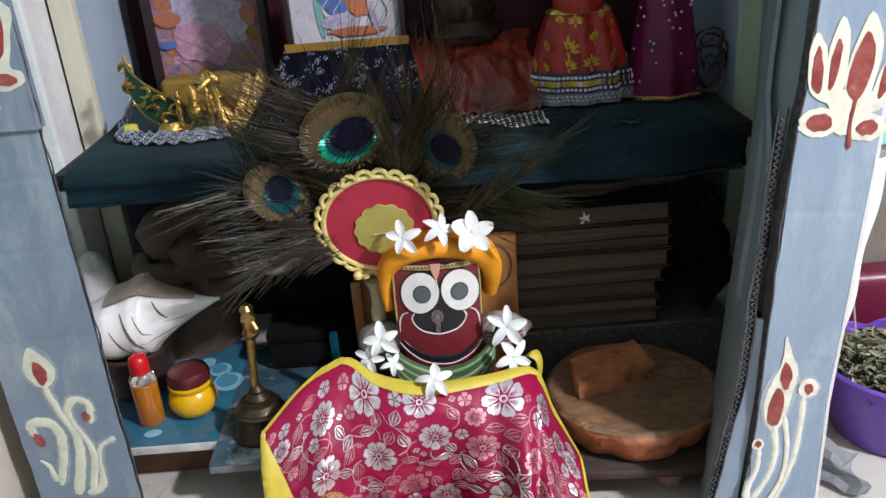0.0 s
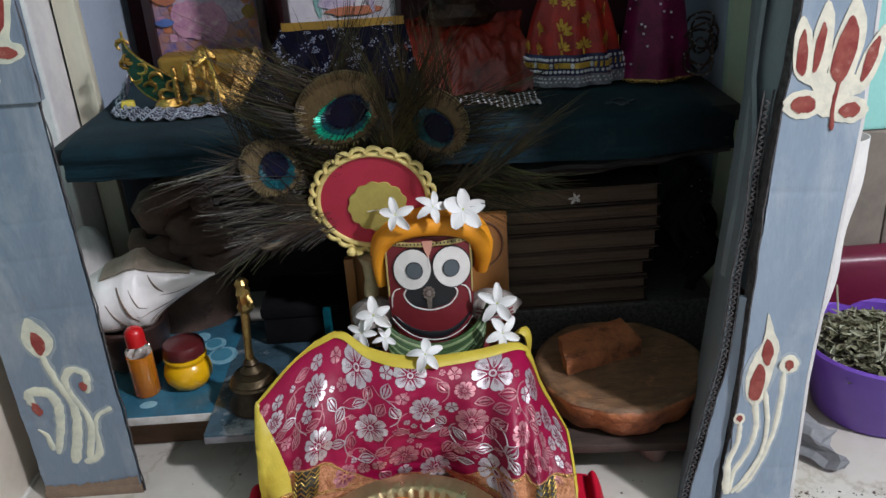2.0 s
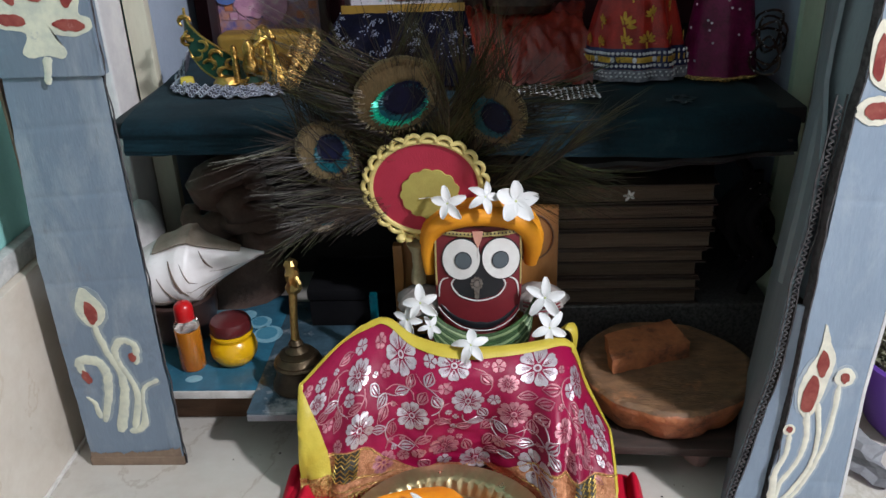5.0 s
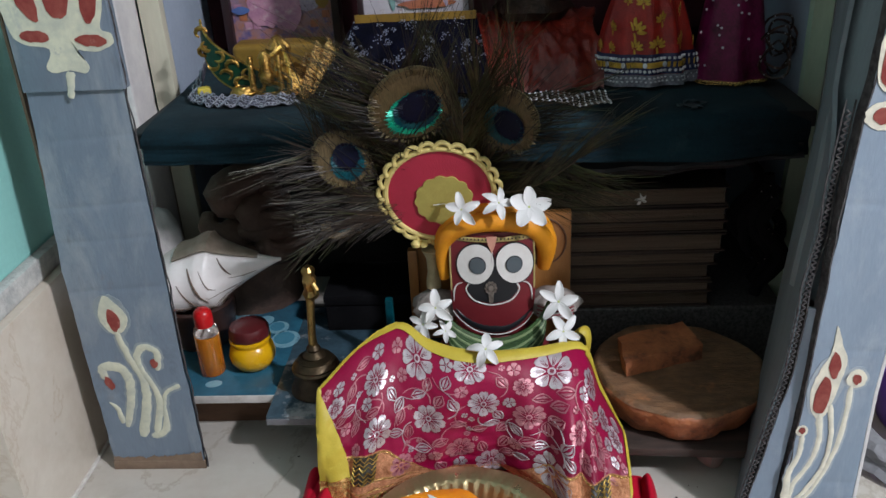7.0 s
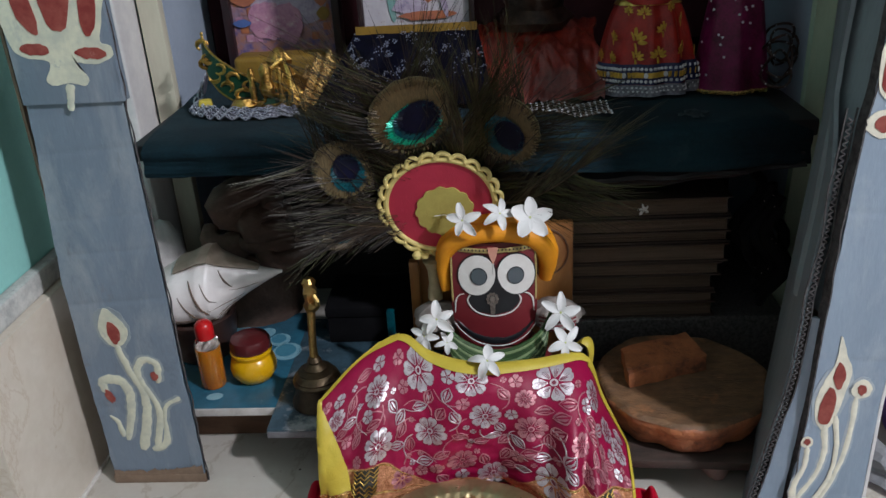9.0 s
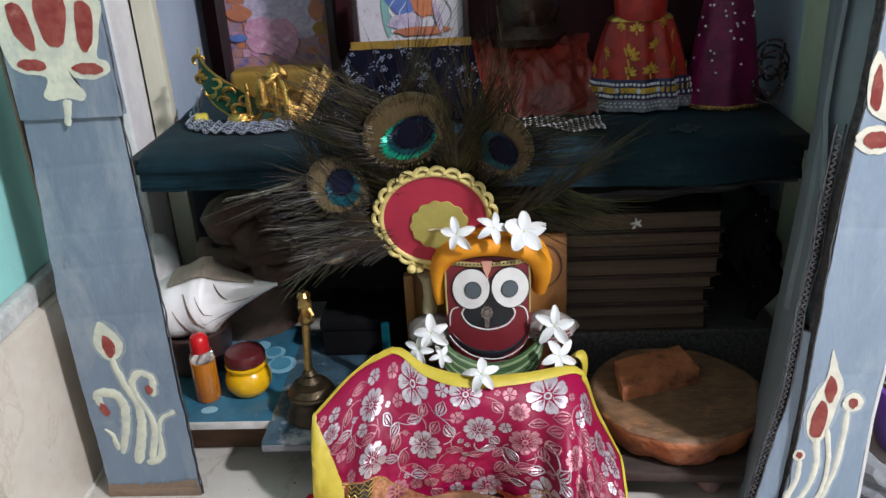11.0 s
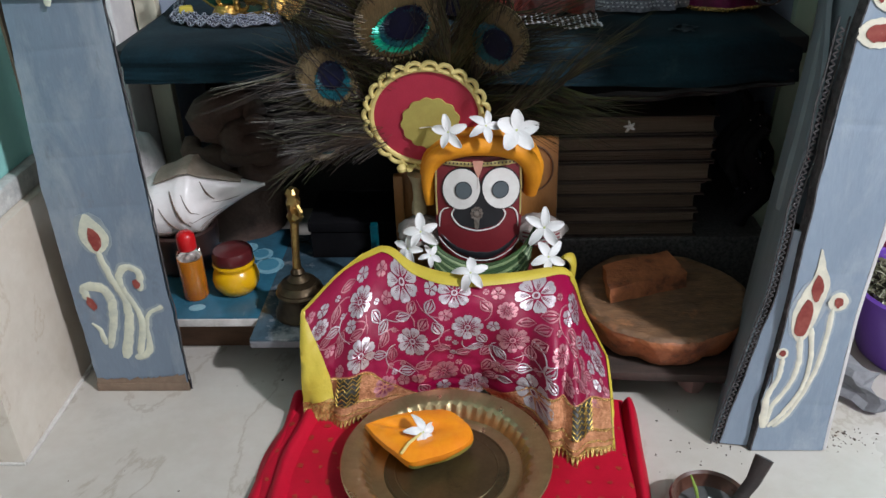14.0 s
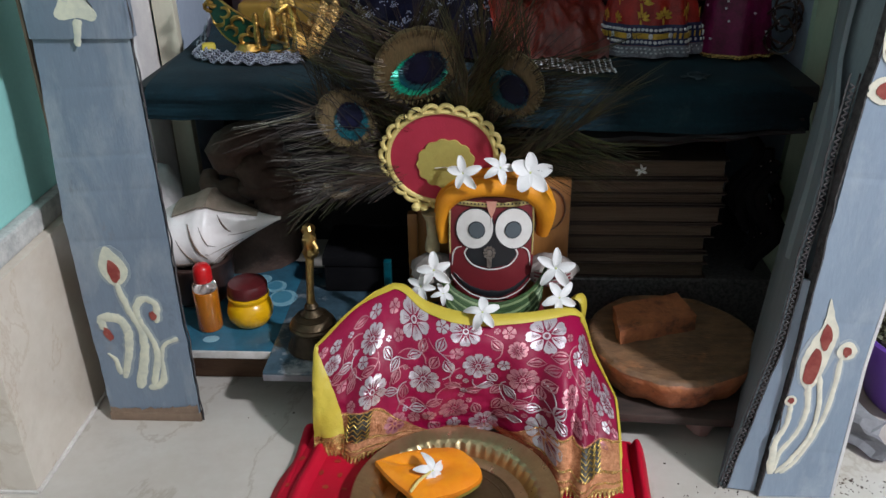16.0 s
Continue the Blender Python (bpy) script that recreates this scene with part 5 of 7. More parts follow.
part("side_fold", sheet(fold, 10, 24, 0.001), "redcloth", rc, "standing fold along the edge", 60)
for k in range(2):
    part("side_fold", sheet(lambda u, v: (-0.192 + 0.020 * k + 0.018 * u - 0.020 * v + 0.003 * math.sin(9 * v + k), 0.800 - 0.012 * k - 0.27 * v, 0.004 + 0.010 * k + (0.010 - 0.003 * v) * math.sin(math.pi * (0.1 + 0.9 * u)) + 0.001 * math.sin(23 * v)), 10, 30, 0.001), "redcloth", rc, "rumpled fold along the edge", 60)
bm = bmesh.new()
rng = random.Random(2)
for i in range(18):
    for j in range(13):
        u, v = 0.04 + 0.053 * i + (0.026 if j % 2 else 0), 0.10 + 0.066 * j
        if u < 0.97 and v < 0.95:
            slab(blob2(u, v, 0.007 * rng.uniform(0.5, 1.3), 0.010 * rng.uniform(0.5, 1.3), 0, 8, 0.3, i * 9 + j), 0.0004, 0.0001, lambda a, b, h: Vector(redspread(a, b)) + Vector((0, 0, h)), bm)
part("woven_motif", bm, "redmotif", rc, "faint gold woven motifs")["kind"] = "stuff"


# ---- the idol: one plain painted wooden shape ----
IX = 0.021


def face(a, b, h):
    return (IX + a, 0.9135 + 2.2 * a * a + 0.10 * (b - 0.20) - h, b)


def face_outline(k):
    pts = []
    for i in range(48):
        t = 2 * math.pi * i / 48
        c, s = math.cos(t), math.sin(t)
        if s >= 0:
            x = 0.0495 * math.copysign(abs(c) ** 0.28, c)
            z = 0.060 * abs(s) ** 0.28
        else:
            x = 0.0495 * math.copysign(abs(c) ** 0.34, c)
            z = -0.066 * abs(s)
        pts.append((x * k, 0.186 + z * k))
    return pts


bm = bmesh.new()
rings = [[bm.verts.new(face(x, z, 0.004 * (1 - k * k))) for x, z in face_outline(k)] for k in (1.0, 0.85, 0.65, 0.4, 0.15)]
back = [bm.verts.new((IX + x * 0.96, 0.975, z)) for x, z in face_outline(1.0)]
for p, q in list(zip(rings, rings[1:])) + [(back, rings[0])]:
    for i in range(48):
        bm.faces.new((p[i], p[(i + 1) % 48], q[(i + 1) % 48], q[i]))
bm.faces.new(rings[-1])
bm.faces.new(back[::-1])
fl = lambda a, b, h: face(a, b, h + 0.004 * (1 - min(1, (abs(a) / 0.05) ** 2)))
slab([(0, 0.230), (0.005, 0.208), (0.015, 0.192), (0.028, 0.184), (0.029, 0.177), (0.020, 0.1665), (0, 0.1625), (-0.020, 0.1665), (-0.029, 0.177), (-0.028, 0.184), (-0.015, 0.192), (-0.005, 0.208)], 0.0006, 0.0006, fl, bm, 1)
stroke([(-0.027, 0.187), (-0.0305, 0.178), (-0.021, 0.1655), (0, 0.1605), (0.021, 0.1655), (0.0305, 0.178), (0.027, 0.187)], [0.0018] * 2, 0.0008, fl, bm, 2)
stroke([(-0.047, 0.150), (-0.037, 0.1385), (-0.02, 0.1275), (0.002, 0.1232), (0.02, 0.1255), (0.037, 0.1345), (0.047, 0.146)], [0.0013] * 2, 0.0012, fl, bm, 2)
stroke([(-0.044, 0.153), (-0.031, 0.1400), (-0.015, 0.1325), (0.003, 0.1295), (0.02, 0.1315), (0.034, 0.1395), (0.045, 0.151)], [0.002, 0.005, 0.007, 0.008, 0.007, 0.005, 0.002], 0.0006, fl, bm, 1)
for s, ex, pupil, tilt in ((-1, -0.0190, -0.0168, -16), (1, 0.0258, 0.0250, 14)):
    slab(blob2(ex, 0.2105, 0.0222, 0.0256, tilt, 32), 0.0008, 0.0006, fl, bm, 1)
    slab(blob2(ex, 0.2105, 0.0209, 0.0242, tilt, 32), 0.0014, 0.0006, fl, bm, 2)
    slab(blob2(pupil, 0.2095, 0.0098, 0.0104, 0, 24), 0.0022, 0.0005, fl, bm, 1)
    slab(blob2(pupil, 0.2095, 0.0088, 0.0094, 0, 24), 0.0028, 0.0005, fl, bm, 3)
    stroke([(s * 0.0475, 0.243), (s * 0.0482, 0.21), (s * 0.0478, 0.176)], [0.0022] * 2, 0.001, face, bm, 5)
    stroke([(s * 0.034, 0.187), (s * 0.0405, 0.184), (s * 0.0445, 0.176), (s * 0.0455, 0.162)], [0.0008, 0.0016, 0.0022, 0.0010], 0.001, fl, bm, 2)
stroke([(-0.046, 0.2405), (-0.02, 0.2395), (0.02, 0.2395), (0.046, 0.2405)], [0.0055] * 2, 0.001, fl, bm, 5)
for k in range(22):
    slab(blob2(-0.044 + 0.0042 * k, 0.2405, 0.0009, 0.0012, 0, 6), 0.0020, 0.0004, fl, bm, 1)
slab([(-0.006, 0.244), (-0.004, 0.234), (0, 0.224), (0.004, 0.234), (0.006, 0.244)], 0.0022, 0.0006, fl, bm, 4)
stroke([(0, 0.228), (0, 0.212)], [0.0022, 0.0006], 0.0024, fl, bm, 2)
for i in range(10):
    a = 2 * math.pi * i / 10
    slab(blob2(0.0055 * math.cos(a) - 0.002, 0.182 + 0.0065 * math.sin(a), 0.0018, 0.0018, 0, 8), 0.0016, 0.0012, fl, bm, 6)
slab(blob2(-0.002, 0.182, 0.0034, 0.0040, 0, 12), 0.0020, 0.0014, fl, bm, 6)
slab([(-0.005, 0.1745), (0.001, 0.1745), (0.0005, 0.165), (-0.002, 0.162), (-0.0045, 0.165)], 0.0016, 0.0010, fl, bm, 6)
trunk = lathe([(0.0, 0.0), (0.062, 0.0), (0.070, 0.02), (0.068, 0.08), (0.058, 0.102), (0.045, 0.110), (0.0, 0.111)], (IX, 0.935, 0.006), 32)
for v in trunk.verts:
    v.co.y = 0.935 + (v.co.y - 0.935) * 0.62
single("idol", join(bm, trunk), ["idolmaroon", "idolblack", "idolwhite", "idolgrey", "idolpink", "idolgold", "silverorn"], (IX, 0.935, 0.006),
       "wooden folk idol with a flat painted face and large round eyes", "idol", smooth=35)

# turban, collar, shoulder cloths
bm = bmesh.new()
for dy, k in ((0.0, 1.0), (0.016, 1.04), (0.034, 1.02)):
    line = smooth_line([(IX - 0.056 * k, 0.930 + dy, 0.184), (IX - 0.057 * k, 0.930 + dy, 0.215), (IX - 0.048 * k, 0.925 + dy, 0.242), (IX - 0.020, 0.920 + dy, 0.257 * (0.5 + k / 2)),
                        (IX + 0.018, 0.920 + dy, 0.258 * (0.5 + k / 2)), (IX + 0.048 * k, 0.925 + dy, 0.247), (IX + 0.062 * k, 0.932 + dy, 0.222), (IX + 0.060 * k, 0.938 + dy, 0.192)], 5)
    tube(line, [0.006, 0.009, 0.0115, 0.0125, 0.0125, 0.0125, 0.0125, 0.008], 14, 0.9, bm=bm)
for f in bm.faces:
    f.smooth = True
single("saffron_turban", bm, "saffron", (IX, 0.945, 0.18), "twisted saffron cloth tied round the idol's head", "turban", smooth=60)
col = thing("green_collar", (IX, 0.89, 0.12), "green striped cloth wound under the idol's chin", "collar")
for i in range(12):
    k = i / 11 * 1.5
    line = smooth_line([(IX - 0.063 + 0.004 * k, 0.910, 0.163 - 0.012 * k), (IX - 0.047, 0.894 - 0.010 * k, 0.142 - 0.015 * k), (IX - 0.020, 0.886 - 0.016 * k, 0.1285 - 0.018 * k), (IX + 0.006, 0.884 - 0.017 * k, 0.1255 - 0.019 * k),
                        (IX + 0.032, 0.887 - 0.015 * k, 0.1315 - 0.018 * k), (IX + 0.053, 0.895 - 0.010 * k, 0.145 - 0.015 * k), (IX + 0.066 - 0.003 * k, 0.910, 0.165 - 0.012 * k)], 5)
    part("wrap", tube(line, [0.0016, 0.0030, 0.0034, 0.0028, 0.0034, 0.0030, 0.0016], 8), "greenlight" if i % 3 == 1 else "greencloth", col)
for s, x, lab in ((1, -0.052, "white cloth with brown dots at the idol's shoulder"), (-1, 0.098, "white striped cloth at the idol's shoulder")):
    c = thing("shoulder_cloth", (x, 0.915, 0.135), lab, "cloth")
    part("pad", lathe([(0, 0.0), (0.026, 0.002), (0.032, 0.008), (0.030, 0.014), (0.022, 0.021), (0.013, 0.027), (0.006, 0.030), (0, 0.0305)], (x + 0.006 * s, 0.940, 0.132), 48, lambda a, r, z: 1 + 0.10 * math.sin(3 * a + 1) + 0.06 * math.sin(9 * a + 90 * z) + 0.03 * math.sin(17 * a - 60 * z)), "padcloth", c)
    if s > 0:
        part("brown_dot", lathe([(0.0, 0.0018), (0.006, 0.0016), (0.0085, 0.0)], (x + 0.002, 0.911, 0.153), 14, m=Matrix.Rotation(1.2, 4, "X")), "idolmaroon", c)
    else:
        for k in range(4):
            part("stripe", tube([(x - 0.008 + 0.0318 * math.sin(t), 0.938 - 0.0318 * math.cos(t), 0.139 + 0.005 * k) for t in [-0.6 + 0.25 * j for j in range(7)]], 0.0012, 5), "idolmaroon", c)
single("yellow_knot", tube(smooth_line([(0.112, 0.905, 0.115), (0.124, 0.896, 0.130), (0.130, 0.893, 0.118), (0.127, 0.890, 0.085)], 5), [0.004, 0.010, 0.008, 0.005], 8, 0.45), "hem", (0.12, 0.9, 0.1), "yellow-green cloth end tied behind the idol", "cloth")
single("glass_piece", box((-0.108, 0.925, 0.0712), (-0.099, 0.935, 0.158), 0.002), "eyeteal", (-0.104, 0.93, 0.0712), "small green glass upright beside the idol", "ornament")

# seat behind the idol
seat = thing("throne", (0.02, 0.985, 0.0), "varnished brown wooden throne behind the idol", "throne")
part("backrest", box((-0.075, 0.980, 0.0), (0.1175, 0.992, 0.243), 0.003), "seatwood", seat)
part("carved_ring", tube([(0.085 + 0.026 * math.cos(t * 0.2618), 0.979, 0.205 + 0.030 * math.sin(t * 0.2618)) for t in range(24)], 0.0012, 5, closed=True), "wood", seat)
part("post", box((-0.082, 0.972, 0.0), (-0.070, 0.984, 0.20), 0.002), "seatwood", seat)

# round cloth fan behind the idol
fan = thing("round_fan", (-0.05, 0.955, 0.15), "round crimson cloth fan with a yellow braided rim and mustard rosette", "fan")
FC, FR = Vector((-0.0355, 0.930, 0.2895)), 0.0610
FU, FV = Vector((1, 0.03, 0)).normalized(), Vector((0, -0.24, 1)).normalized()
FN = FU.cross(FV)
FN = FN if FN.y < 0 else -FN


def fan_at(a, b, h):
    return FC + FU * a + FV * b + FN * h


fan_disc = part("disc", slab(blob2(0, 0, FR, FR, 0, 48), -0.003, 0.004, fan_at), "fanred", fan, "crimson cloth face")
part("rim", tube([fan_at(FR * math.cos(t / 48 * 6.2832), FR * math.sin(t / 48 * 6.2832), 0.001) for t in range(48)], 0.0032, 8, closed=True), "braid", fan, "yellow cord rim")
for k in range(24):
    a0, a1 = 2 * math.pi * k / 24, 2 * math.pi * (k + 1) / 24
    am = (a0 + a1) / 2
    line = smooth_line([fan_at(r * math.cos(a), r * math.sin(a), h) for a, r, h in ((a0, FR + 0.0015, 0.003), (a0 * 0.65 + a1 * 0.35, FR + 0.0072, 0.002), (a0 * 0.2 + a1 * 0.8, FR + 0.0078, 0.002), (a1 + 0.05, FR + 0.0028, 0.004))], 4)
    part("braid_loop", tube(line, [0.0020, 0.0027, 0.0029, 0.0022], 8), "braid", fan)
part("rosette", slab([((0.0305 + 0.0030 * abs(math.sin(6.5 * t / 60 * 6.2832))) * math.cos(t / 60 * 6.2832) + 0.0045, (0.0305 + 0.0030 * abs(math.sin(6.5 * t / 60 * 6.2832))) * math.sin(t / 60 * 6.2832) - 0.007) for t in range(60)],
                     0.0016, 0.0016, fan_at, dome=0.0015), "olive", fan_disc, "scalloped mustard felt rosette")
part("thread", tube([fan_at(-0.008, -0.010, 0.006), fan_at(0.004, -0.008, 0.007), fan_at(0.02, -0.016, 0.005)], 0.0005, 4), "petal", fan)
part("braid_knot", join(lathe([(0, 0), (0.005, 0.001), (0.006, 0.005), (0.003, 0.009), (0, 0.010)], (-0.067, 0.938, 0.221), 10), lathe([(0, 0), (0.005, 0.001), (0.005, 0.004), (0, 0.007)], (-0.058, 0.937, 0.222), 10)), "braid", fan)
part("handle", lathe([(0.0, 0.0), (0.009, 0.0), (0.0085, 0.01), (0.0065, 0.02), (0.0072, 0.038), (0.010, 0.045), (0.0125, 0.05), (0.0, 0.052)], (-0.0495, 0.945, 0.165), 16, lambda a, r, z: 1 + 0.1 * math.sin(8 * a)), "ivory", fan, "carved ivory-coloured handle")


# ---- brocade cape ----
def along(pts, u):
    n = len(pts) - 1
    x = min(max(u, 0), 1) * n
    i = min(int(x), n - 1)
    t = x - i
    p = [Vector(pts[min(max(i + k, 0), n)]) for k in (-1, 0, 1, 2)]
    return 0.5 * (2 * p[1] + (p[2] - p[0]) * t + (2 * p[0] - 5 * p[1] + 4 * p[2] - p[3]) * t * t + (3 * p[1] - p[0] - 3 * p[2] + p[3]) * t ** 3)


CAPE_TOP = [(-0.168, 0.800, 0.121), (-0.128, 0.835, 0.149), (-0.084, 0.862, 0.164), (-0.047, 0.846, 0.150), (0.003, 0.835, 0.1435), (0.056, 0.840, 0.141), (0.116, 0.861, 0.134), (0.137, 0.842, 0.091), (0.158, 0.797, 0.062)]
CAPE_LOW = [(-0.167, 0.752, 0.016), (-0.140, 0.747, 0.017), (-0.108, 0.748, 0.018), (-0.060, 0.778, 0.020), (-0.004, 0.789, 0.020), (0.045, 0.779, 0.020), (0.093, 0.704, 0.018), (0.127, 0.698, 0.017), (0.158, 0.699, 0.016)]


def cape0(u, v):
    w = 1 if v >= 0 else 0
    p = along(CAPE_TOP, u) * (1 - v) + along(CAPE_LOW, u) * v
    mid = math.sin(math.pi * min(max(u, 0), 1)) ** 0.5
    bulge = math.sin(math.pi * min(max(v, 0), 1) ** 0.62)
    p.y -= 0.024 * bulge * (0.25 + 0.75 * mid)
    p.z += 0.004 * bulge
    k = min(1, 0.15 + 1.3 * v)
    f = 0.0030 * math.sin(2 * math.pi * (4.6 * u + 0.15) + 1.6 * v) + 0.0022 * math.sin(2 * math.pi * 9.3 * u + 2.5 * v + 1) + 0.005 * noise.noise((u * 6, v * 4, 6)) + 0.0024 * noise.noise((u * 17, v * 9, 2)) + 0.0013 * noise.noise((u * 42, v * 20, 7))
    d = 0.009 * math.exp(-((u - 0.70 - 0.05 * v) / 0.028) ** 2) - 0.010 * math.exp(-((u - 0.64 - 0.07 * v) / 0.03) ** 2) + 0.007 * math.exp(-((u - 0.80 - 0.02 * v) / 0.03) ** 2) - 0.006 * math.exp(-((u - 0.755 - 0.03 * v) / 0.022) ** 2)
    p.y -= (f + d) * k
    return p


def cape(u, v, h=0.0):
    p = cape0(u, v)
    if h:
        e = 0.004
        n = (cape0(u + e, v) - cape0(u - e, v)).cross(cape0(u, v + e) - cape0(u, v - e)).normalized()
        if n.y > 0:
            n = -n
        p = p + n * h
    return p


def sag(u):
    return 0.26 * math.exp(-((u - 0.50) / 0.19) ** 4) - 0.030 - 0.26 * max(0, (u - 0.80) / 0.20)


def border(u, b, h=0.0):
    """The woven border, b from 0.735 at its upper line to 1 at the hem."""
    top = 0.735 + sag(u)
    return cape(u, top + (b - 0.735) / 0.265 * (1 - top), h)


cp = thing("brocade_cape", (0, 0.8, 0.013), "magenta brocade cape with silver flowers, yellow hem and gold lace", "cape")
cape_cloth = part("cloth", sheet(cape, 120, 64, 0.0012, v=(0, 0.97)), "magenta", cp, "magenta satin", 60)
part("zari_border", sheet(lambda u, v: border(u, v, 0.0008), 120, 14, 0, v=(0.735, 1.0)), "golddull", cp, "copper-gold zari border", 60)
bm = bmesh.new()
for v0, wd in ((0.742, 0.010), (0.90, 0.014), (0.955, 0.010), (0.985, 0.012)):
    sheet(lambda u, v: border(u, v0 + wd * v, 0.0018 + 0.0006 * math.sin(u * 500)), 260, 2, 0, bm)
for k in range(64):
    u0, u1 = k / 64, (k + 1) / 64
    um = (u0 + u1) / 2
    vs = [bm.verts.new(border(a, b, 0.0012)) for a, b in ((u0, 0.99), (u1, 0.99), (u1 - 0.003, 1.02), (um, 1.055), (u0 + 0.003, 1.02))]
    bm.faces.new(vs)
part("gold_lace", bm, "goldlace", cp, "glittering gold lace with a scalloped edge", 60)
for c0 in (0.190, 0.855):
    wz = 0.042
    patch = part("zigzag_patch", sheet(lambda u, v: border(c0 - wz + 2 * wz * u, 0.745 + 0.165 * v, 0.0022), 10, 8), "zigblack", cp, "black woven patch")
    bm = bmesh.new()
    for r in range(6):
        line = [border(c0 - wz + 2 * wz * k / 6, 0.758 + 0.027 * r + (0.018 if k % 2 else -0.006), 0.0028) for k in range(7)]
        tube(line, 0.0008, 4, bm=bm)
    part("zigzag_thread", bm, "goldbright", patch, "gold zigzag thread")


def hem_top(u, v):
    return cape(0.235 + 0.535 * u, -0.004 + (0.022 + 0.050 * math.sin(math.pi * u) ** 0.8) * v, 0.0016 + 0.0012 * math.sin(math.pi * v))


part("neck_hem", sheet(hem_top, 60, 5, 0.0012), "hem", cp, "yellow satin neck band", 60)
part("shoulder_hem", sheet(lambda u, v: cape(0.245 * u, -0.01 + (0.028 + 0.008 * math.sin(9 * u)) * v, 0.0018), 24, 3, 0.001), "hem", cp, "thin yellow edge", 60)
part("side_hem", sheet(lambda u, v: cape(0.77 + 0.235 * u, -0.012 + 0.045 * v, 0.0018), 24, 3, 0.001), "hem", cp, "thin yellow edge", 60)
part("side_hem", sheet(lambda u, v: cape(0.982 + 0.02 * u, v, 0.0018), 3, 30, 0.001), "hem", cp, "thin yellow edge", 60)


def flap(u, v):
    w = 0.008 + 0.135 * v
    return cape(-0.004 + w * u, 0.0 + 0.86 * v, 0.0026 + 0.004 * math.sin(math.pi * u) * v)


part("turned_flap", sheet(flap, 8, 30, 0.001), "hem", cp, "yellow lining turned outward at the corner", 60)
part("corner_lace", sheet(lambda u, v: cape(-0.004 + 0.15 * u, 0.86 + 0.15 * v, 0.0034 + 0.0012 * math.sin(70 * u) * math.sin(22 * v)), 30, 8, 0.001), "goldlace", cp, "bunched gold lace at the corner", 60)

# foil print on the cape: lengths in metres, turned into the cloth's own coordinates
CU, CV = 1 / 0.40, 1 / 0.165


def on_cape(u, v):
    return lambda a, b, h: cape(u + a * CU, v - b * CV, h)


def bloom(bm, u, v, r, petals, turn, index=0):
    s = on_cape(u, v)
    for k in range(petals):
        a = turn + 2 * math.pi * k / petals
        ax, ay = math.cos(a), math.sin(a)
        w = r * math.sin(math.pi / petals) * 0.78
        out = [(0.26, 0.10), (0.5, 0.60), (0.74, 0.95), (0.92, 0.80), (1.0, 0.34), (0.95, 0.04), (1.0, -0.30), (0.92, -0.80), (0.74, -0.95), (0.5, -0.60), (0.26, -0.10)]
        slab([(ax * r * p - ay * w * q, ay * r * p + ax * w * q) for p, q in out], 0.0008, 0.0002, s, bm, index)
        if r > 0.009:
            for off in (-0.34, 0.0, 0.34):
                stroke([(ax * r * p - ay * w * off * p, ay * r * p + ax * w * off * p) for p in (0.30, 0.55, 0.80 - 0.2 * abs(off))], [0.0010, 0.0007, 0.0003], 0.0011, s, lines, 0, 0.0001, 2)
    slab(blob2(0, 0, r * 0.20, r * 0.20, 0, 10), 0.001, 0.0002, s, bm, index)
    slab(blob2(0, 0, r * 0.11, r * 0.11, 0, 8), 0.0013, 0.0001, s, lines)


def leaf(bm, u, v, L, W, turn, index=0):
    """An outlined leaf with a middle vein."""
    s = on_cape(u, v)
    c, q = math.cos(turn), math.sin(turn)

    def at(x, y):
        return (x * c - y * q, x * q + y * c)
    w = 0.0015 if L > 0.012 else 0.0010
    for sg in (1, -1):
        stroke([at(0, 0), at(0.25 * L, sg * 0.75 * W), at(0.6 * L, sg * W), at(L, 0)], [w, w * 1.3, w * 1.1, w * 0.5], 0.0008, s, bm, index, 0.0002, 3)
        o = [(0.16 * L, sg * 0.10 * W), (0.3 * L, sg * 0.45 * W), (0.6 * L, sg * 0.58 * W), (0.82 * L, sg * 0.18 * W)]
        slab([at(x, y) for x, y in o], 0.0008, 0.0002, s, bm, index)


prints = [bmesh.new(), bmesh.new()]
lines = bmesh.new()
rng = random.Random(21)
placed = []


def free(u, v, r):
    for a, b, q in placed:
        if math.hypot((u - a) / CU, (v - b) / CV) < (q + r) * 0.96:
            return False
    placed.append((u, v, r))
    return True


big = [(0.2, 0.26, 0.015, 0), (0.331, 0.13, 0.0212, 0), (0.381, 0.52, 0.0181, 0), (0.225, 0.59, 0.0186, 0), (0.481, 0.11, 0.0174, 0), (0.519, 0.37, 0.0168, 0), (0.637, 0.46, 0.0161, 1), (0.681, 0.14, 0.0186, 0), (0.544, 0.93, 0.0174, 0), (0.463, 0.78, 0.015, 1), (0.7, 0.82, 0.0186, 0), (0.931, 0.25, 0.0137, 0), (0.875, 0.21, 0.012, 0), (0.794, 0.15, 0.0124, 0), (0.069, 0.29, 0.012, 0), (0.619, 0.24, 0.0106, 1), (0.787, 0.62, 0.0106, 1), (0.312, 0.85, 0.0124, 1), (0.756, 0.47, 0.012, 1)]
for k, (u, v, r, metal) in enumerate(big):
    placed.append((u, v, r))
    bloom(prints[metal], u, v, r, (8, 7, 8)[k % 3], rng.uniform(0, 1))
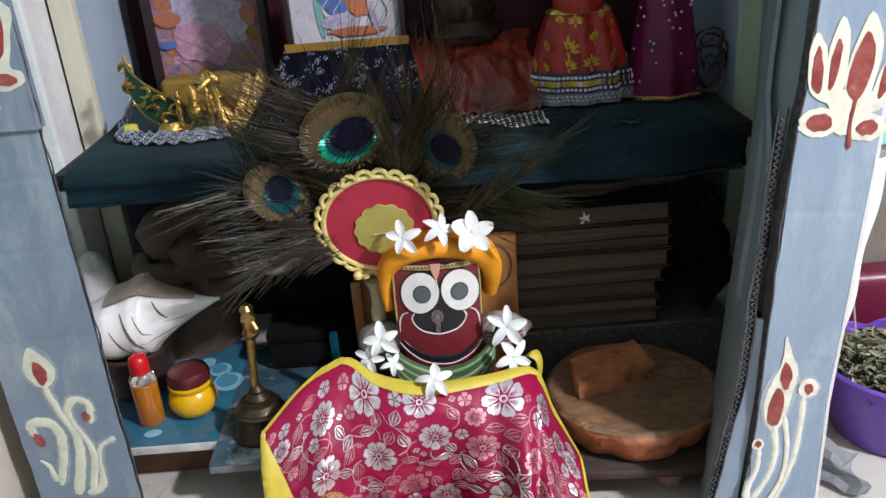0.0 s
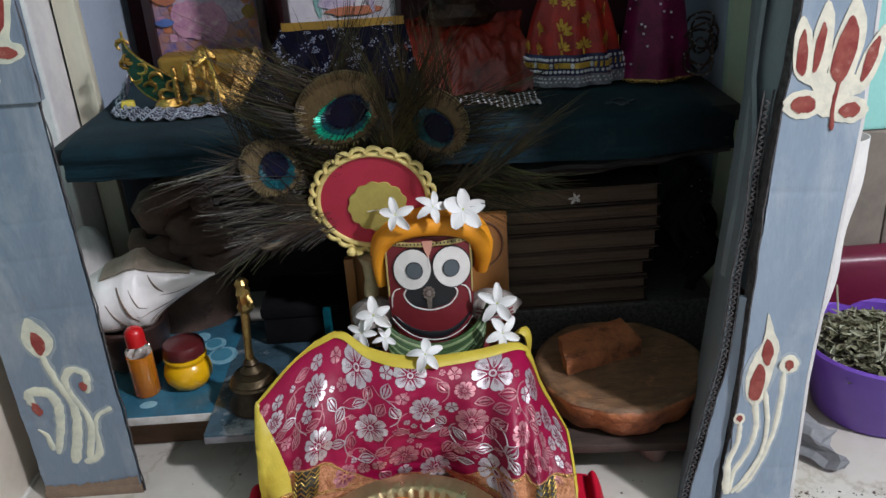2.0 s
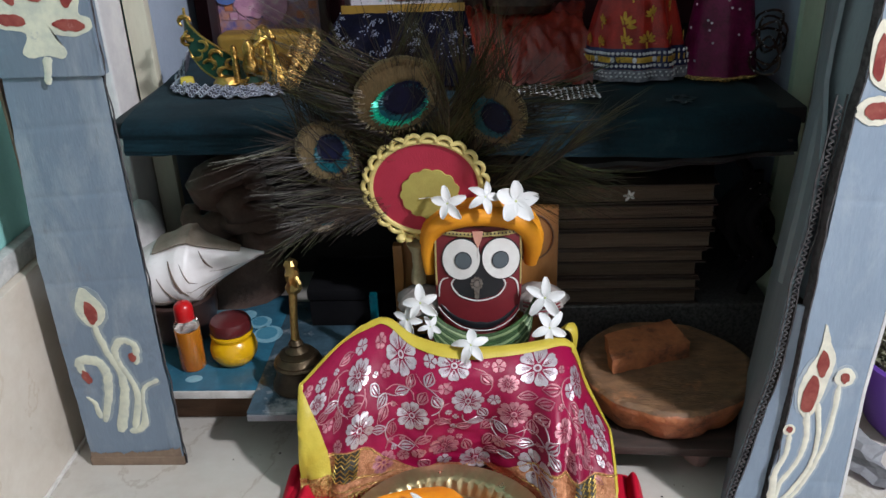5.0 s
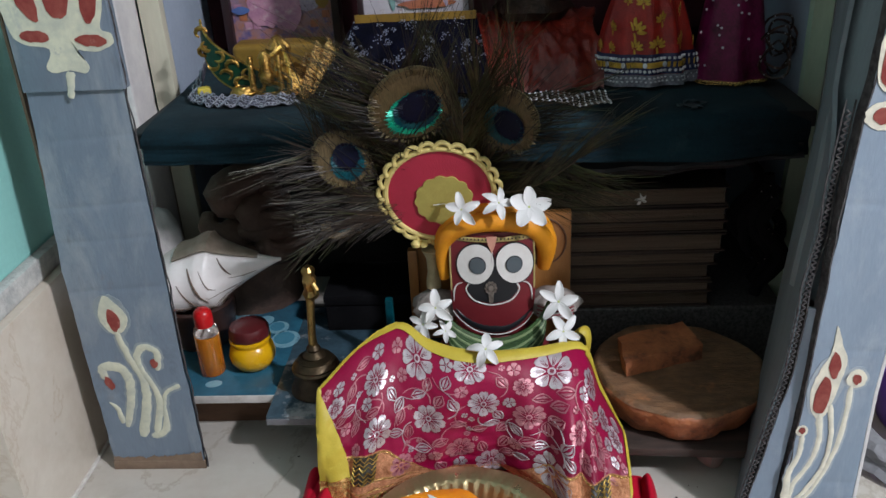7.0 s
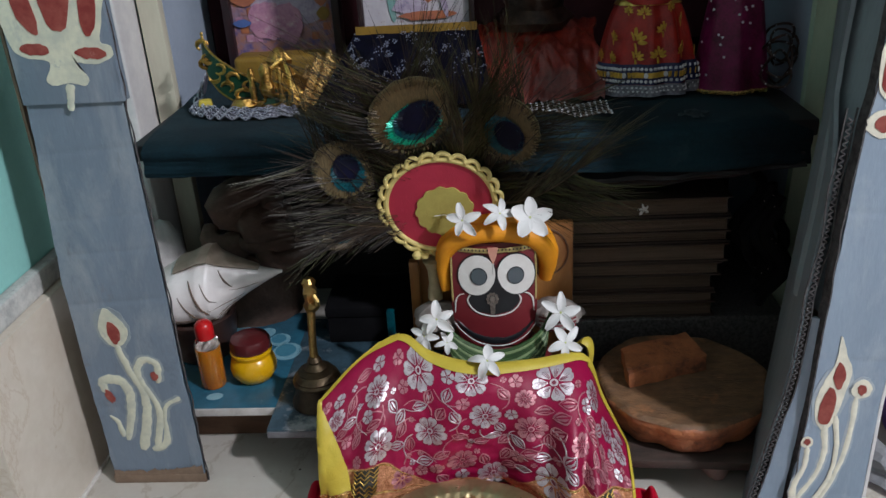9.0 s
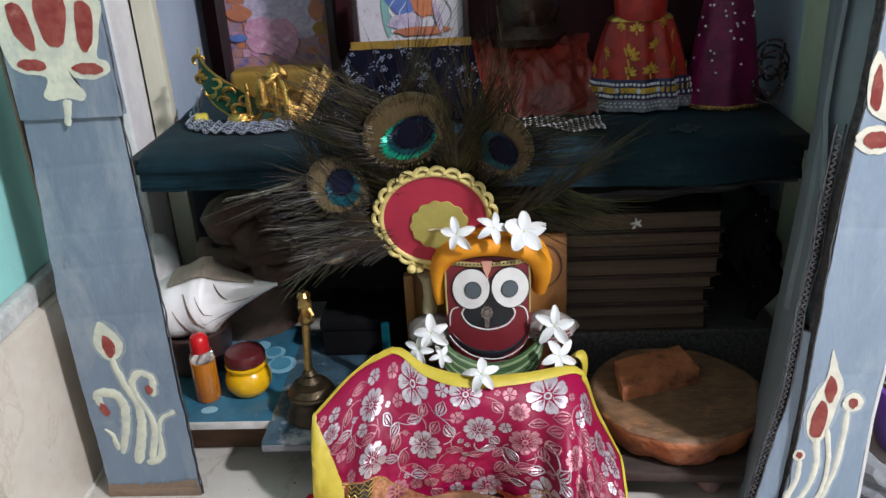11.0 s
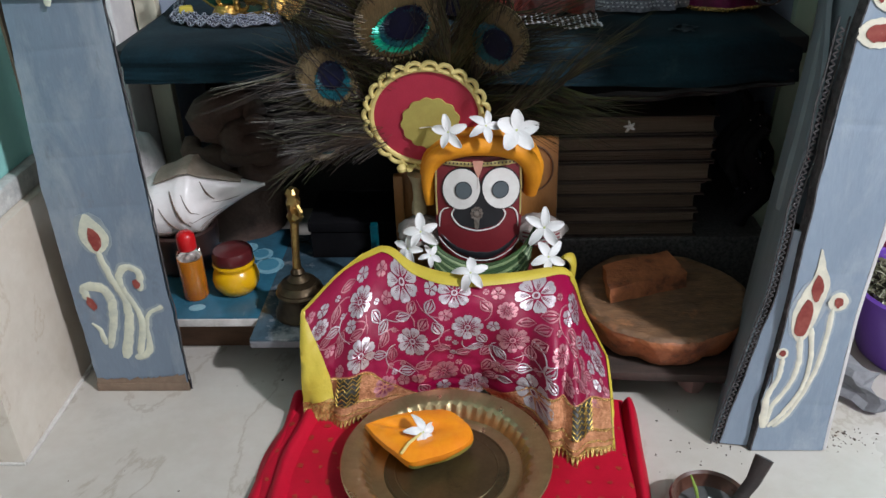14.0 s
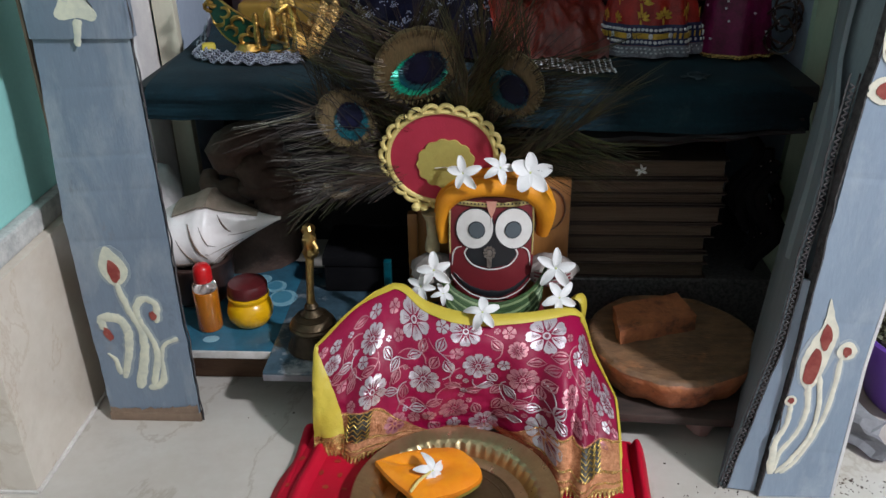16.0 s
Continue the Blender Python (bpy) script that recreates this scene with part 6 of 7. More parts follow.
for u, v, r, metal in big:
    for n in range(6):
        a = 1.05 * n + rng.uniform(0, 0.5)
        bend = rng.choice((-0.30, 0.30))
        pts = [((r + 0.002) * math.cos(a) + t * 0.0072 * math.cos(a + bend * t), (r + 0.002) * math.sin(a) + t * 0.0072 * math.sin(a + bend * t)) for t in range(6)]
        if not all(0.03 < u + x * CU < 0.97 and 0.09 < v - y * CV < 0.72 + sag(u) for x, y in pts) or any(math.hypot(x + (u - p) / CU, y - (v - q) / CV) < w + 0.0005 for x, y in pts[2:] for p, q, w in placed):
            continue
        ix = 0 if rng.random() < 0.25 else 1
        stroke(pts, [0.0017, 0.0015, 0.0010], 0.0007, on_cape(u, v), prints[ix], 0, 0.0002, 4)
        for t in (2, 5):
            x, y = pts[t]
            h = a + bend * t * 1.4 + (1.0 if t % 2 else -1.0) * (1 if n % 2 else -1)
            if free(u + (x + 0.010 * math.cos(h)) * CU, v - (y + 0.010 * math.sin(h)) * CV, 0.0058):
                leaf(prints[ix], u + x * CU, v - y * CV, 0.0185, 0.0052, h)
for k in range(2200):
    u, v = rng.uniform(0.03, 0.97), rng.uniform(0.10, 0.96)
    if v > 0.70 + sag(u):
        continue
    i = 0 if rng.random() < 0.35 else 1
    kind = rng.random()
    if kind < 0.4 and free(u, v, 0.0080):
        bloom(prints[i], u, v, 0.0072, 5, rng.uniform(0, 1))
    elif kind < 0.8 and free(u, v, 0.0080):
        h = rng.uniform(0, 6.28)
        leaf(prints[i], u - 0.009 * math.cos(h) * CU, v + 0.009 * math.sin(h) * CV, 0.0180, 0.0050, h)
    elif kind > 0.93 and free(u, v, 0.0044):
        bloom(prints[i], u, v, 0.0034, 4, rng.uniform(0, 1))
part("print_line", lines, "printline", cape_cloth, "dark crimson veins of the printed flowers", 0)["kind"] = "stuff"
part("silver_print", prints[0], "silver", cape_cloth, "silver foil flowers and leaves", 0)["kind"] = "stuff"
part("rose_gold_print", prints[1], "goldprint", cape_cloth, "rose-gold foil flowers and stems", 0)["kind"] = "stuff"

# ---- brass plate with a fruit slice ----
PX, PY, PZ = -0.013, 0.6725, 0.0150
pl = thing("brass_plate", (PX, PY, PZ), "round brass plate with a ribbed inner wall, resting on red cloth", "plate")
part("rim", lathe([(0.060, 0.0), (0.0765, 0.0), (0.080, 0.0055), (0.0845, 0.0125), (0.087, 0.0142), (0.101, 0.0165), (0.1035, 0.0160), (0.1040, 0.0172), (0.1030, 0.0184), (0.0865, 0.0160), (0.083, 0.0138), (0.0785, 0.0062), (0.0755, 0.0016), (0.060, 0.0014)],
                  (PX, PY, PZ), 180, lambda a, r, z: 1 + (0.016 * math.sin(46 * a) if 0.0765 <= r <= 0.0835 and 0.004 < z < 0.0140 else 0), cap=False), "plate", pl, "bright ribbed rim", 25)
part("centre", lathe([(0.0625, 0.0010), (0.0615, 0.0026), (0.060, 0.0026), (0.0595, 0.0018), (0.052, 0.0018), (0.0515, 0.0022), (0.0505, 0.0022), (0.050, 0.0018), (0.02, 0.0018), (0.0, 0.0018)], (PX, PY, PZ + 0.0004), 72, cap=False), "platedark", pl, "tarnished flat centre", 25)
fruit = thing("papaya_slice", (-0.036, 0.703, 0.017), "ripe orange papaya slice with green rind", "fruit slice")


SLICE = [(-0.096, 0.708, 0), (-0.077, 0.719, 0), (-0.048, 0.728, 0), (-0.018, 0.731, 0), (0.000, 0.719, 0), (0.0115, 0.700, 0), (0.009, 0.683, 0), (-0.010, 0.667, 0), (-0.030, 0.659, 0), (-0.047, 0.654, 0), (-0.066, 0.672, 0), (-0.083, 0.690, 0), (-0.096, 0.708, 0)]


def slice_at(u):
    """Outline of the cut slice: a pointed tip, a squared far end and a straight cut on the near side."""
    q = along(SLICE, u)
    return q.x, q.y


def slice_top(u, v):
    x, y = slice_at(u)
    cx, cy = -0.038, 0.694
    px, py = cx + (x - cx) * (1 - v), cy + (y - cy) * (1 - v)
    hollow = 0.009 * math.exp(-((py - 0.709 + 0.22 * (px + 0.06)) / 0.007) ** 2) * min(1, v * 3) * math.exp(-((px + 0.075) / 0.045) ** 2)
    return (px, py, 0.0420 + 0.003 * math.sin(math.pi * min(1, v * 1.2)) - hollow + 0.001 * noise.noise((px * 90, py * 90, 0)))


def slice_side(u, v):
    x, y = slice_at(u)
    k = 1.0 + 0.06 * math.sin(math.pi * v) - 0.20 * v ** 2
    return (-0.038 + (x + 0.038) * k, 0.699 + (y - 0.699) * k + 0.010 * v, slice_top(u, 0)[2] * (1 - v) + 0.0172 * v)


part("flesh", sheet(slice_top, 60, 16), "papaya", fruit, "soft orange flesh", 60)
part("side", sheet(slice_side, 60, 8), "papaya", fruit, "cut orange side", 60)


def skin_at(u, v):
    w = 0.42 + 0.335 * u
    p = Vector(slice_side(w, 0.28 + 0.10 * math.cos(9 * u) * (1 - v) + 0.70 * v))
    c = Vector((-0.038, 0.699, p.z))
    return p + (p - c).normalized() * 0.0008 * math.sin(math.pi * u) ** 0.5


part("skin", sheet(skin_at, 30, 6), "rind", fruit, "green-yellow skin", 60)


# ---- white flowers ----
def flower_thing(at, normal, size, turn, droop, label, seed=0, broad=0.255):
    f = thing("white_flower", at, label, "flower", "white flowers")
    rng2 = random.Random(seed)
    n = Vector(normal).normalized()
    rot = n.to_track_quat("Z", "Y").to_matrix().to_4x4()
    for k in range(5):
        a = turn + 2 * math.pi * k / 5 + rng2.uniform(-0.18, 0.18)
        L, W, lift = size * rng2.uniform(0.88, 1.1), size * broad * rng2.uniform(0.9, 1.14), rng2.uniform(-0.15, 0.15) - droop
        m = Matrix.Translation(at) @ rot @ Matrix.Rotation(a, 4, "Z")

        def blade(u, v):
            w = W * (0.16 + 0.84 * math.sin(math.pi * min(1, 0.06 + 0.90 * u ** 0.85)) ** 0.75) if u < 0.97 else W * 0.32
            y = (v - 0.5) * 2 * w + 0.10 * size * u * u
            return m @ Vector((0.06 * size + L * u, y, lift * L * u * u + 0.18 * size * (2 * v - 1) ** 2 * (0.5 + 0.5 * u) * (0.6) + 0.10 * size * math.sin(2.2 * u) + 0.05 * size * (2 * v - 1) * u))
        part("petal", sheet(blade, 8, 6, 0.0004), "petal", f, smooth=60)
    part("throat", lathe([(0.0, -0.22 * size), (0.05 * size, -0.2 * size), (0.07 * size, 0.0), (0.05 * size, 0.05 * size), (0, 0.05 * size)], (0, 0, 0), 10, m=Matrix.Translation(at) @ rot), "petalgreen", f, "pale yellow-green throat")
    return f


W5 = "fresh white five-petalled flower tucked in the idol's turban"
G5 = "fresh white five-petalled flower resting on the cape's yellow hem"
flower_thing((-0.011, 0.905, 0.281), (-0.2, -1, 0.35), 0.0189, 0.45, 0.15, W5, 1)
flower_thing((0.030, 0.904, 0.288), (0.3, -0.9, 0.75), 0.0181, 0.9, 0.40, W5, 2)
flower_thing((0.063, 0.905, 0.282), (0.1, -1, 0.5), 0.0227, 0.15, -0.05, W5, 3, 0.36)
flower_thing((-0.043, 0.868, 0.179), (-0.2, -1, 0.5), 0.0202, 0.5, 0.2, G5, 4)
flower_thing((-0.058, 0.866, 0.159), (-0.3, -0.8, 0.6), 0.0172, 1.4, 0.4, G5, 5)
flower_thing((-0.033, 0.864, 0.151), (0.2, -0.8, 0.7), 0.0126, 0.7, 0.5, G5, 6)
flower_thing((0.0955, 0.895, 0.1685), (-0.1, -1, 0.45), 0.0231, 0.2, 0.1, G5, 7)
flower_thing((0.098, 0.860, 0.150), (0.15, -0.9, 0.6), 0.0197, 0.8, 0.3, G5, 8)
flower_thing((0.012, 0.822, 0.153), (0.0, -0.8, 0.9), 0.0197, 0.35, 0.6, G5, 9)
flower_thing((-0.036, 0.690, 0.0475), (0.5, -0.6, 0.7), 0.0180, 0.0, 0.7, "wilted white flower lying on the papaya slice", 10)
single("flower_stalk", tube([(-0.038, 0.688, 0.0480), (-0.049, 0.674, 0.0480), (-0.056, 0.662, 0.0450)], [0.0014, 0.0017, 0.0015], 6), "braid", (-0.045, 0.675, 0.047), "pale yellow stalk of the flower on the papaya", "stalk")
flower_thing((0.2, 0.9895, 0.2520), (0.3, -1, 0.1), 0.0070, 0.4, 0.2, "small wilted white flower on the stacked books", 11)
flower_thing((0.233, 0.616, 0.0195), (0.1, -0.5, 0.9), 0.0120, 0.4, 0.2, "white flower floating in the clay bowl", 12)
single("green_sprig", tube([(0.223, 0.624, 0.017), (0.220, 0.632, 0.030), (0.216, 0.640, 0.040)], [0.001, 0.0018, 0.0006], 6), "stem", (0.22, 0.64, 0.02), "green flower sprig standing in the clay bowl", "sprig")


# ---- peacock feathers fanned out behind the idol ----
VIEW = Vector((0.0, -0.88, 0.47)).normalized()


def strand(bm, pts, w, index=0):
    prev = None
    n = len(pts)
    for i, p in enumerate(pts):
        d = (pts[min(i + 1, n - 1)] - pts[max(i - 1, 0)])
        s = d.cross(VIEW)
        s = s.normalized() if s.length > 1e-9 else Vector((1, 0, 0))
        k = w * (1 - 0.75 * i / (n - 1))
        cur = [bm.verts.new(p + s * k), bm.verts.new(p - VIEW * k * 0.8), bm.verts.new(p - s * k)]
        if prev:
            for a, b in ((0, 1), (1, 2), (2, 0)):
                bm.faces.new((prev[a], prev[b], cur[b], cur[a])).material_index = index
        prev = cur


def feather(root, eye, size, label, seed, bend=0.0, squash=0.75, barbs=230, spread=1.0, has_eye=True, reach=0.055, tone=0.5, glow=False):
    rng2 = random.Random(seed)
    root, eye = Vector(root), Vector(eye)
    f = thing("peacock_feather", root, label, "feather", "fanned peacock feathers")
    d = (eye - root).normalized()
    side = d.cross(VIEW).normalized()
    length = (eye - root).length
    end = length + (size * 0.9 if has_eye else 0.0)

    def axis(s):
        return root + d * s + side * bend * math.sin(math.pi * min(1, s / end)) - VIEW * 0.010 * math.sin(math.pi * s / end)

    part("shaft", tube([axis(end * k / 10) for k in range(11)], [0.0016, 0.001, 0.0005], 6), "barbpale", f, "pale quill")
    sets = [bmesh.new(), bmesh.new(), bmesh.new()]
    for k in range(int(barbs * 1.35)):
        s = end * (0.12 + 0.88 * rng2.random() ** 0.8)
        sg = rng2.choice((-1, 1))
        p = axis(s)
        L = reach * rng2.uniform(0.55, 1.15) * (0.75 + 0.5 * s / end)
        ang = (0.45 + 0.35 * rng2.random()) * spread
        if has_eye and s > length - size:
            ang += 0.25
        dr = (d * math.cos(ang) + side * sg * math.sin(ang))
        curl2 = rng2.uniform(-0.5, 0.35)
        lift = VIEW * rng2.uniform(-0.02, 0.015)
        pts = []
        for j in range(6):
            t = j / 5
            pts.append(p + dr * L * t + d * L * 0.35 * t * t + side * sg * curl2 * L * t * t * 0.5 + lift * t + Vector((0, 0, -0.006 * t * t)) + Vector((noise.noise(p * 60 + dr * t), 0, noise.noise(p * 50 - dr * t))) * 0.007 * t)
        strand(sets[0 if rng2.random() < tone else (1 if rng2.random() < 0.80 else 2)], pts, rng2.uniform(0.00024, 0.00066))
    for bm, m, lab in zip(sets, ("barb", "barbgreen", "barbpale"), ("bronze barbs", "olive-green barbs", "pale barbs")):
        part("barb_fringe", bm, m, f, lab, 0)["kind"] = "stuff"
    if has_eye:
        up = side.cross(d).normalized()
        up = up if up.dot(VIEW) > 0 else -up

        def on(a, b, h):
            return eye + d * a + side * b + up * (h + 0.006 - 1.5 * (a * a + b * b))
        iris = None
        zones = (("eye_rim", "eyepale", 0.0, 0.0, 1.0, 1.0, 0.0008), ("eye_bronze", "eyetan", -0.02, 0.0, 0.95, 0.95, 0.0016),
                 ("eye_green", "eyegreen" if glow else "eyeteal", -0.24, -0.03, 0.58, 0.62, 0.0024), ("eye_teal", "eyeteal", -0.17, 0.06, 0.52, 0.56, 0.0030), ("eye_blue", "eyeblue", -0.06, 0.12, 0.44, 0.48, 0.0036))
        soft_edge = {}
        for name, m, ca, cb, ra, rb2, h in zones:
            if size < 0.03 and name == "eye_green":
                continue
            outline = [(ca * size + x, cb * size + y) for x, y in blob2(0, 0, ra * size, rb2 * squash * size, 0, 48, 0.02, seed)]
            made = part(name, slab(outline, h, 0.0004, on), m, iris or f)
            iris = iris or made
            if name != "eye_rim":
                edge = soft_edge.setdefault(m, bmesh.new())
                for k in range(110):
                    a = rng2.uniform(0, 6.2832)
                    q0, q1 = rng2.uniform(0.80, 0.95), rng2.uniform(1.02, 1.16)
                    e = [on((ca + ra * q * math.cos(a)) * size, (cb + rb2 * squash * q * math.sin(a)) * size, h + 0.0008) for q in (q0, (q0 + q1) / 2, q1)]
                    strand(edge, e, 0.00055)
        for m, edge in soft_edge.items():
            part("eye_barbule", edge, m, iris, "", 0)["kind"] = "stuff"
        rims = [bmesh.new(), bmesh.new(), bmesh.new()]
        for k in range(240):
            a = rng2.uniform(0, 6.2832)
            r0 = rng2.uniform(0.88, 0.97) if k < 226 else rng2.uniform(0.55, 0.9)
            r1 = rng2.uniform(0.96, 1.10) if k < 120 else rng2.uniform(1.2, 1.7 + 1.0 * max(0, math.cos(a)))
            p0 = on(size * r0 * math.cos(a) - 0.06 * size, size * squash * r0 * math.sin(a), 0.0042 + 0.001 * rng2.random())
            p1 = on(size * r1 * math.cos(a) + (0.0 if k < 120 else 0.25 * size), size * squash * r1 * math.sin(a), 0.0042 + 0.004 * rng2.random())
            ix = 2 if k >= 120 else (0 if rng2.random() < 0.6 else 1)
            strand(rims[ix], [p0, (p0 + p1) / 2 + up * 0.001, p1], 0.0005 if k < 120 else 0.0003)
        over = bmesh.new()
        for k in range(9):
            a0 = rng2.uniform(-0.9, 0.9)
            b0, b1 = rng2.uniform(-0.9, 0.9) * squash, rng2.uniform(-1.5, 1.5) * squash
            p0, p1 = on(size * rng2.uniform(-1.7, -0.7), size * b0, 0.004), on(size * rng2.uniform(0.5, 2.4), size * b1, 0.006)
            strand(over, [p0, p0 * 0.66 + p1 * 0.34 + up * 0.004 + side * size * 0.15 * a0, p0 * 0.33 + p1 * 0.67 + up * 0.005 + side * size * 0.2 * a0, p1], rng2.uniform(0.0004, 0.0008))
        part("crossing_barb", over, "barbdark", f, "dark loose barbs over the eye", 0)["kind"] = "stuff"
        for bm, m, lab in zip(rims, ("eyetan", "eyegold", "barb"), ("bronze eye fringe", "gold eye fringe", "dark fine fringe")):
            part("eye_fringe", bm, m, f, lab, 0)["kind"] = "stuff"
    return f


P = "peacock feather with a blue-green eye, fanned behind the idol"
ROOT = Vector((-0.022, 0.966, 0.258))
feather(ROOT + Vector((-0.02, 0, 0.0)), (-0.139, 0.896, 0.348), 0.036, P, 1, 0.006, 0.80, 220, 1.1, reach=0.066, tone=0.65)
feather(ROOT + Vector((-0.005, -0.004, 0.02)), (-0.057, 0.884, 0.410), 0.047, P, 2, -0.004, 0.95, 260, 0.95, reach=0.085, glow=True)
feather(ROOT + Vector((0.012, -0.002, 0.02)), (0.044, 0.892, 0.388), 0.040, P, 3, 0.004, 0.88, 260, 0.95, reach=0.085)
feather(ROOT + Vector((-0.03, 0.004, -0.005)), (-0.152, 0.905, 0.262), 0.021, "small dull peacock feather drooping low beside the fan", 4, 0.006, 0.6, 150, 0.7, reach=0.038, tone=0.45)
D = "dark peacock plume of loose bronze barbs"
feather(ROOT + Vector((-0.01, 0.002, 0.0)), (-0.135, 0.900, 0.304), 0.03, D, 5, 0.004, 0.7, 220, 0.42, False, 0.056, 0.8)
feather(ROOT + Vector((-0.015, 0.004, 0.0)), (-0.126, 0.902, 0.280), 0.03, D, 6, -0.004, 0.7, 180, 0.42, False, 0.052, 0.8)
feather(ROOT + Vector((0.03, 0.0, 0.02)), (0.110, 0.895, 0.335), 0.03, D, 7, 0.012, 0.7, 260, 1.0, False, 0.07, 0.4)
feather(ROOT + Vector((0.0, -0.004, 0.03)), (-0.100, 0.885, 0.410), 0.03, D, 8, -0.006, 0.7, 190, 0.6, False, 0.08, 0.5)
feather(ROOT + Vector((0.0, -0.004, 0.03)), (-0.005, 0.880, 0.400), 0.03, D, 9, 0.004, 0.7, 190, 0.6, False, 0.08, 0.3)
feather(ROOT + Vector((0.010, -0.006, 0.03)), (0.012, 0.878, 0.425), 0.03, D, 10, 0.010, 0.7, 150, 0.5, False, 0.075, 0.35)
feather(ROOT + Vector((-0.015, -0.006, 0.02)), (-0.120, 0.915, 0.385), 0.03, D, 11, -0.010, 0.7, 150, 0.5, False, 0.075, 0.45)
single("feather_binding", tube([(-0.022 + 0.012 * math.cos(t), 0.968, 0.255 + 0.012 * math.sin(t)) for t in range(7)], 0.003, 6), "barb", (-0.022, 0.968, 0.25), "dark binding holding the feather quills together", "binding")


# ---- things on the upper shelf ----
def print_at(y, lean):
    return lambda a, b, h: (a, y + lean * (b - 0.4) - h, b)


pic = thing("framed_picture", (-0.275, 1.30, 0.3665), "dark framed faded print in lilac, pink and orange", "picture")
s1 = print_at(1.295, 0.06)
part("print", box((-0.352, 1.2955, 0.369), (-0.200, 1.305, 0.66), 0.0), "print", pic, "faded lilac and orange print")
for lift, (o, m) in enumerate(((blob2(-0.262, 0.535, 0.036, 0.040, 0, 24, 0.1, 1), "printpale"), (blob2(-0.285, 0.485, 0.040, 0.046, 20, 24, 0.12, 2), "printpale"), (blob2(-0.245, 0.470, 0.036, 0.030, -30, 24, 0.12, 3), "printpale"), (blob2(-0.300, 0.445, 0.026, 0.028, 0, 20, 0.1, 4), "printpink"),
             (blob2(-0.270, 0.440, 0.022, 0.030, 0, 20, 0.1, 5), "printpink"), (blob2(-0.33, 0.478, 0.020, 0.012, 0, 4), "printorange"), (blob2(-0.217, 0.478, 0.012, 0.016, 0, 4), "printorange"), (blob2(-0.336, 0.443, 0.014, 0.006, 0, 4), "printblue"),
             (blob2(-0.215, 0.452, 0.010, 0.010, 0, 4), "yellowcloth"), (blob2(-0.335, 0.540, 0.016, 0.030, 0, 4), "printorange"), (blob2(-0.217, 0.535, 0.014, 0.030, 0, 4), "printorange"))):
    part("print_patch", slab(soft(o), 0.0005 + 0.0004 * lift, 0.0002, lambda a, b, h: (a, 1.2952 - h - 0.0003, b)), m, pic)
rng = random.Random(12)
for side_x in (-0.346, -0.236):
    for row in range(9):
        for col in range(3):
            x0 = side_x + 0.0125 * col + (0.006 if row % 2 else 0)
            z0 = 0.415 + 0.013 * row
            if x0 + 0.011 < -0.203:
                part("print_brick", slab([(x0, z0), (x0 + 0.0112, z0), (x0 + 0.0112, z0 + 0.0105), (x0, z0 + 0.0105)], 0.0003, 0.0002, lambda a, b, h: (a, 1.2952 - h - 0.0003, b)), rng.choice(("printorange", "printorange", "printpink", "print")), pic)
for lo, hi in (((-0.362, 1.285, 0.3665), (-0.350, 1.312, 0.67)), ((-0.202, 1.285, 0.3665), (-0.190, 1.312, 0.67)), ((-0.350, 1.2855, 0.3665), (-0.202, 1.3115, 0.378))):
    part("frame_bar", box(lo, hi, 0.002), "frame", pic)
pic2 = thing("framed_picture", (-0.068, 1.165, 0.3665), "dark framed pale print with teal and rust line drawing", "picture")
part("print", box((-0.137, 1.160, 0.372), (0.0, 1.168, 0.62)), "printwhite", pic2, "white printed paper")
for lift, (o, m) in enumerate(((blob2(-0.100, 0.485, 0.005, 0.030, 5, 12), "printteal"), (blob2(-0.078, 0.500, 0.022, 0.016, -15, 16, 0.15, 2), "printblue"), (blob2(-0.050, 0.500, 0.016, 0.022, 10, 16, 0.15, 3), "printorange"), (blob2(-0.075, 0.475, 0.024, 0.010, 0, 14, 0.15, 4), "printpale"),
             (blob2(-0.055, 0.462, 0.036, 0.006, 0, 14, 0.2, 5), "printorange"), (blob2(-0.033, 0.480, 0.004, 0.022, 12, 10), "printpale"), (blob2(-0.062, 0.53, 0.02, 0.02, 0, 16, 0.1, 6), "printteal"))):
    part("print_patch", slab(soft(o), 0.0005 + 0.0004 * lift, 0.0002, lambda a, b, h: (a, 1.1597 - h - 0.0003, b)), m, pic2)
bm = bmesh.new()
for k in range(5):
    tube([(-0.090 + 0.013 * k + 0.006 * math.sin(t * 1.1 + k), 1.1588, 0.46 + 0.007 * t) for t in range(8)], 0.0009, 4, bm=bm)
tube([(-0.030 + 0.016 * math.sin(t * 0.4), 1.1588, 0.455 + 0.007 * t) for t in range(8)], 0.0012, 4, bm=bm)
part("print_line", bm, "printwhite", pic2)
for lo, hi in (((-0.143, 1.152, 0.3665), (-0.136, 1.172, 0.63)), ((-0.001, 1.152, 0.3665), (0.006, 1.172, 0.63))):
    part("frame_bar", box(lo, hi, 0.0015), "frame", pic2)


def bluecloth(u, v):
    x = -0.146 - 0.05 * v * (1 - u) + (0.155 + 0.02 * v) * u
    return (x, 1.142 - 0.06 * v - 0.03 * v * v + 0.009 * math.sin(22 * u + 3 * v) * v + 0.005 * noise.noise((u * 9, v * 5, 3)) * v, 0.4485 - 0.078 * v)


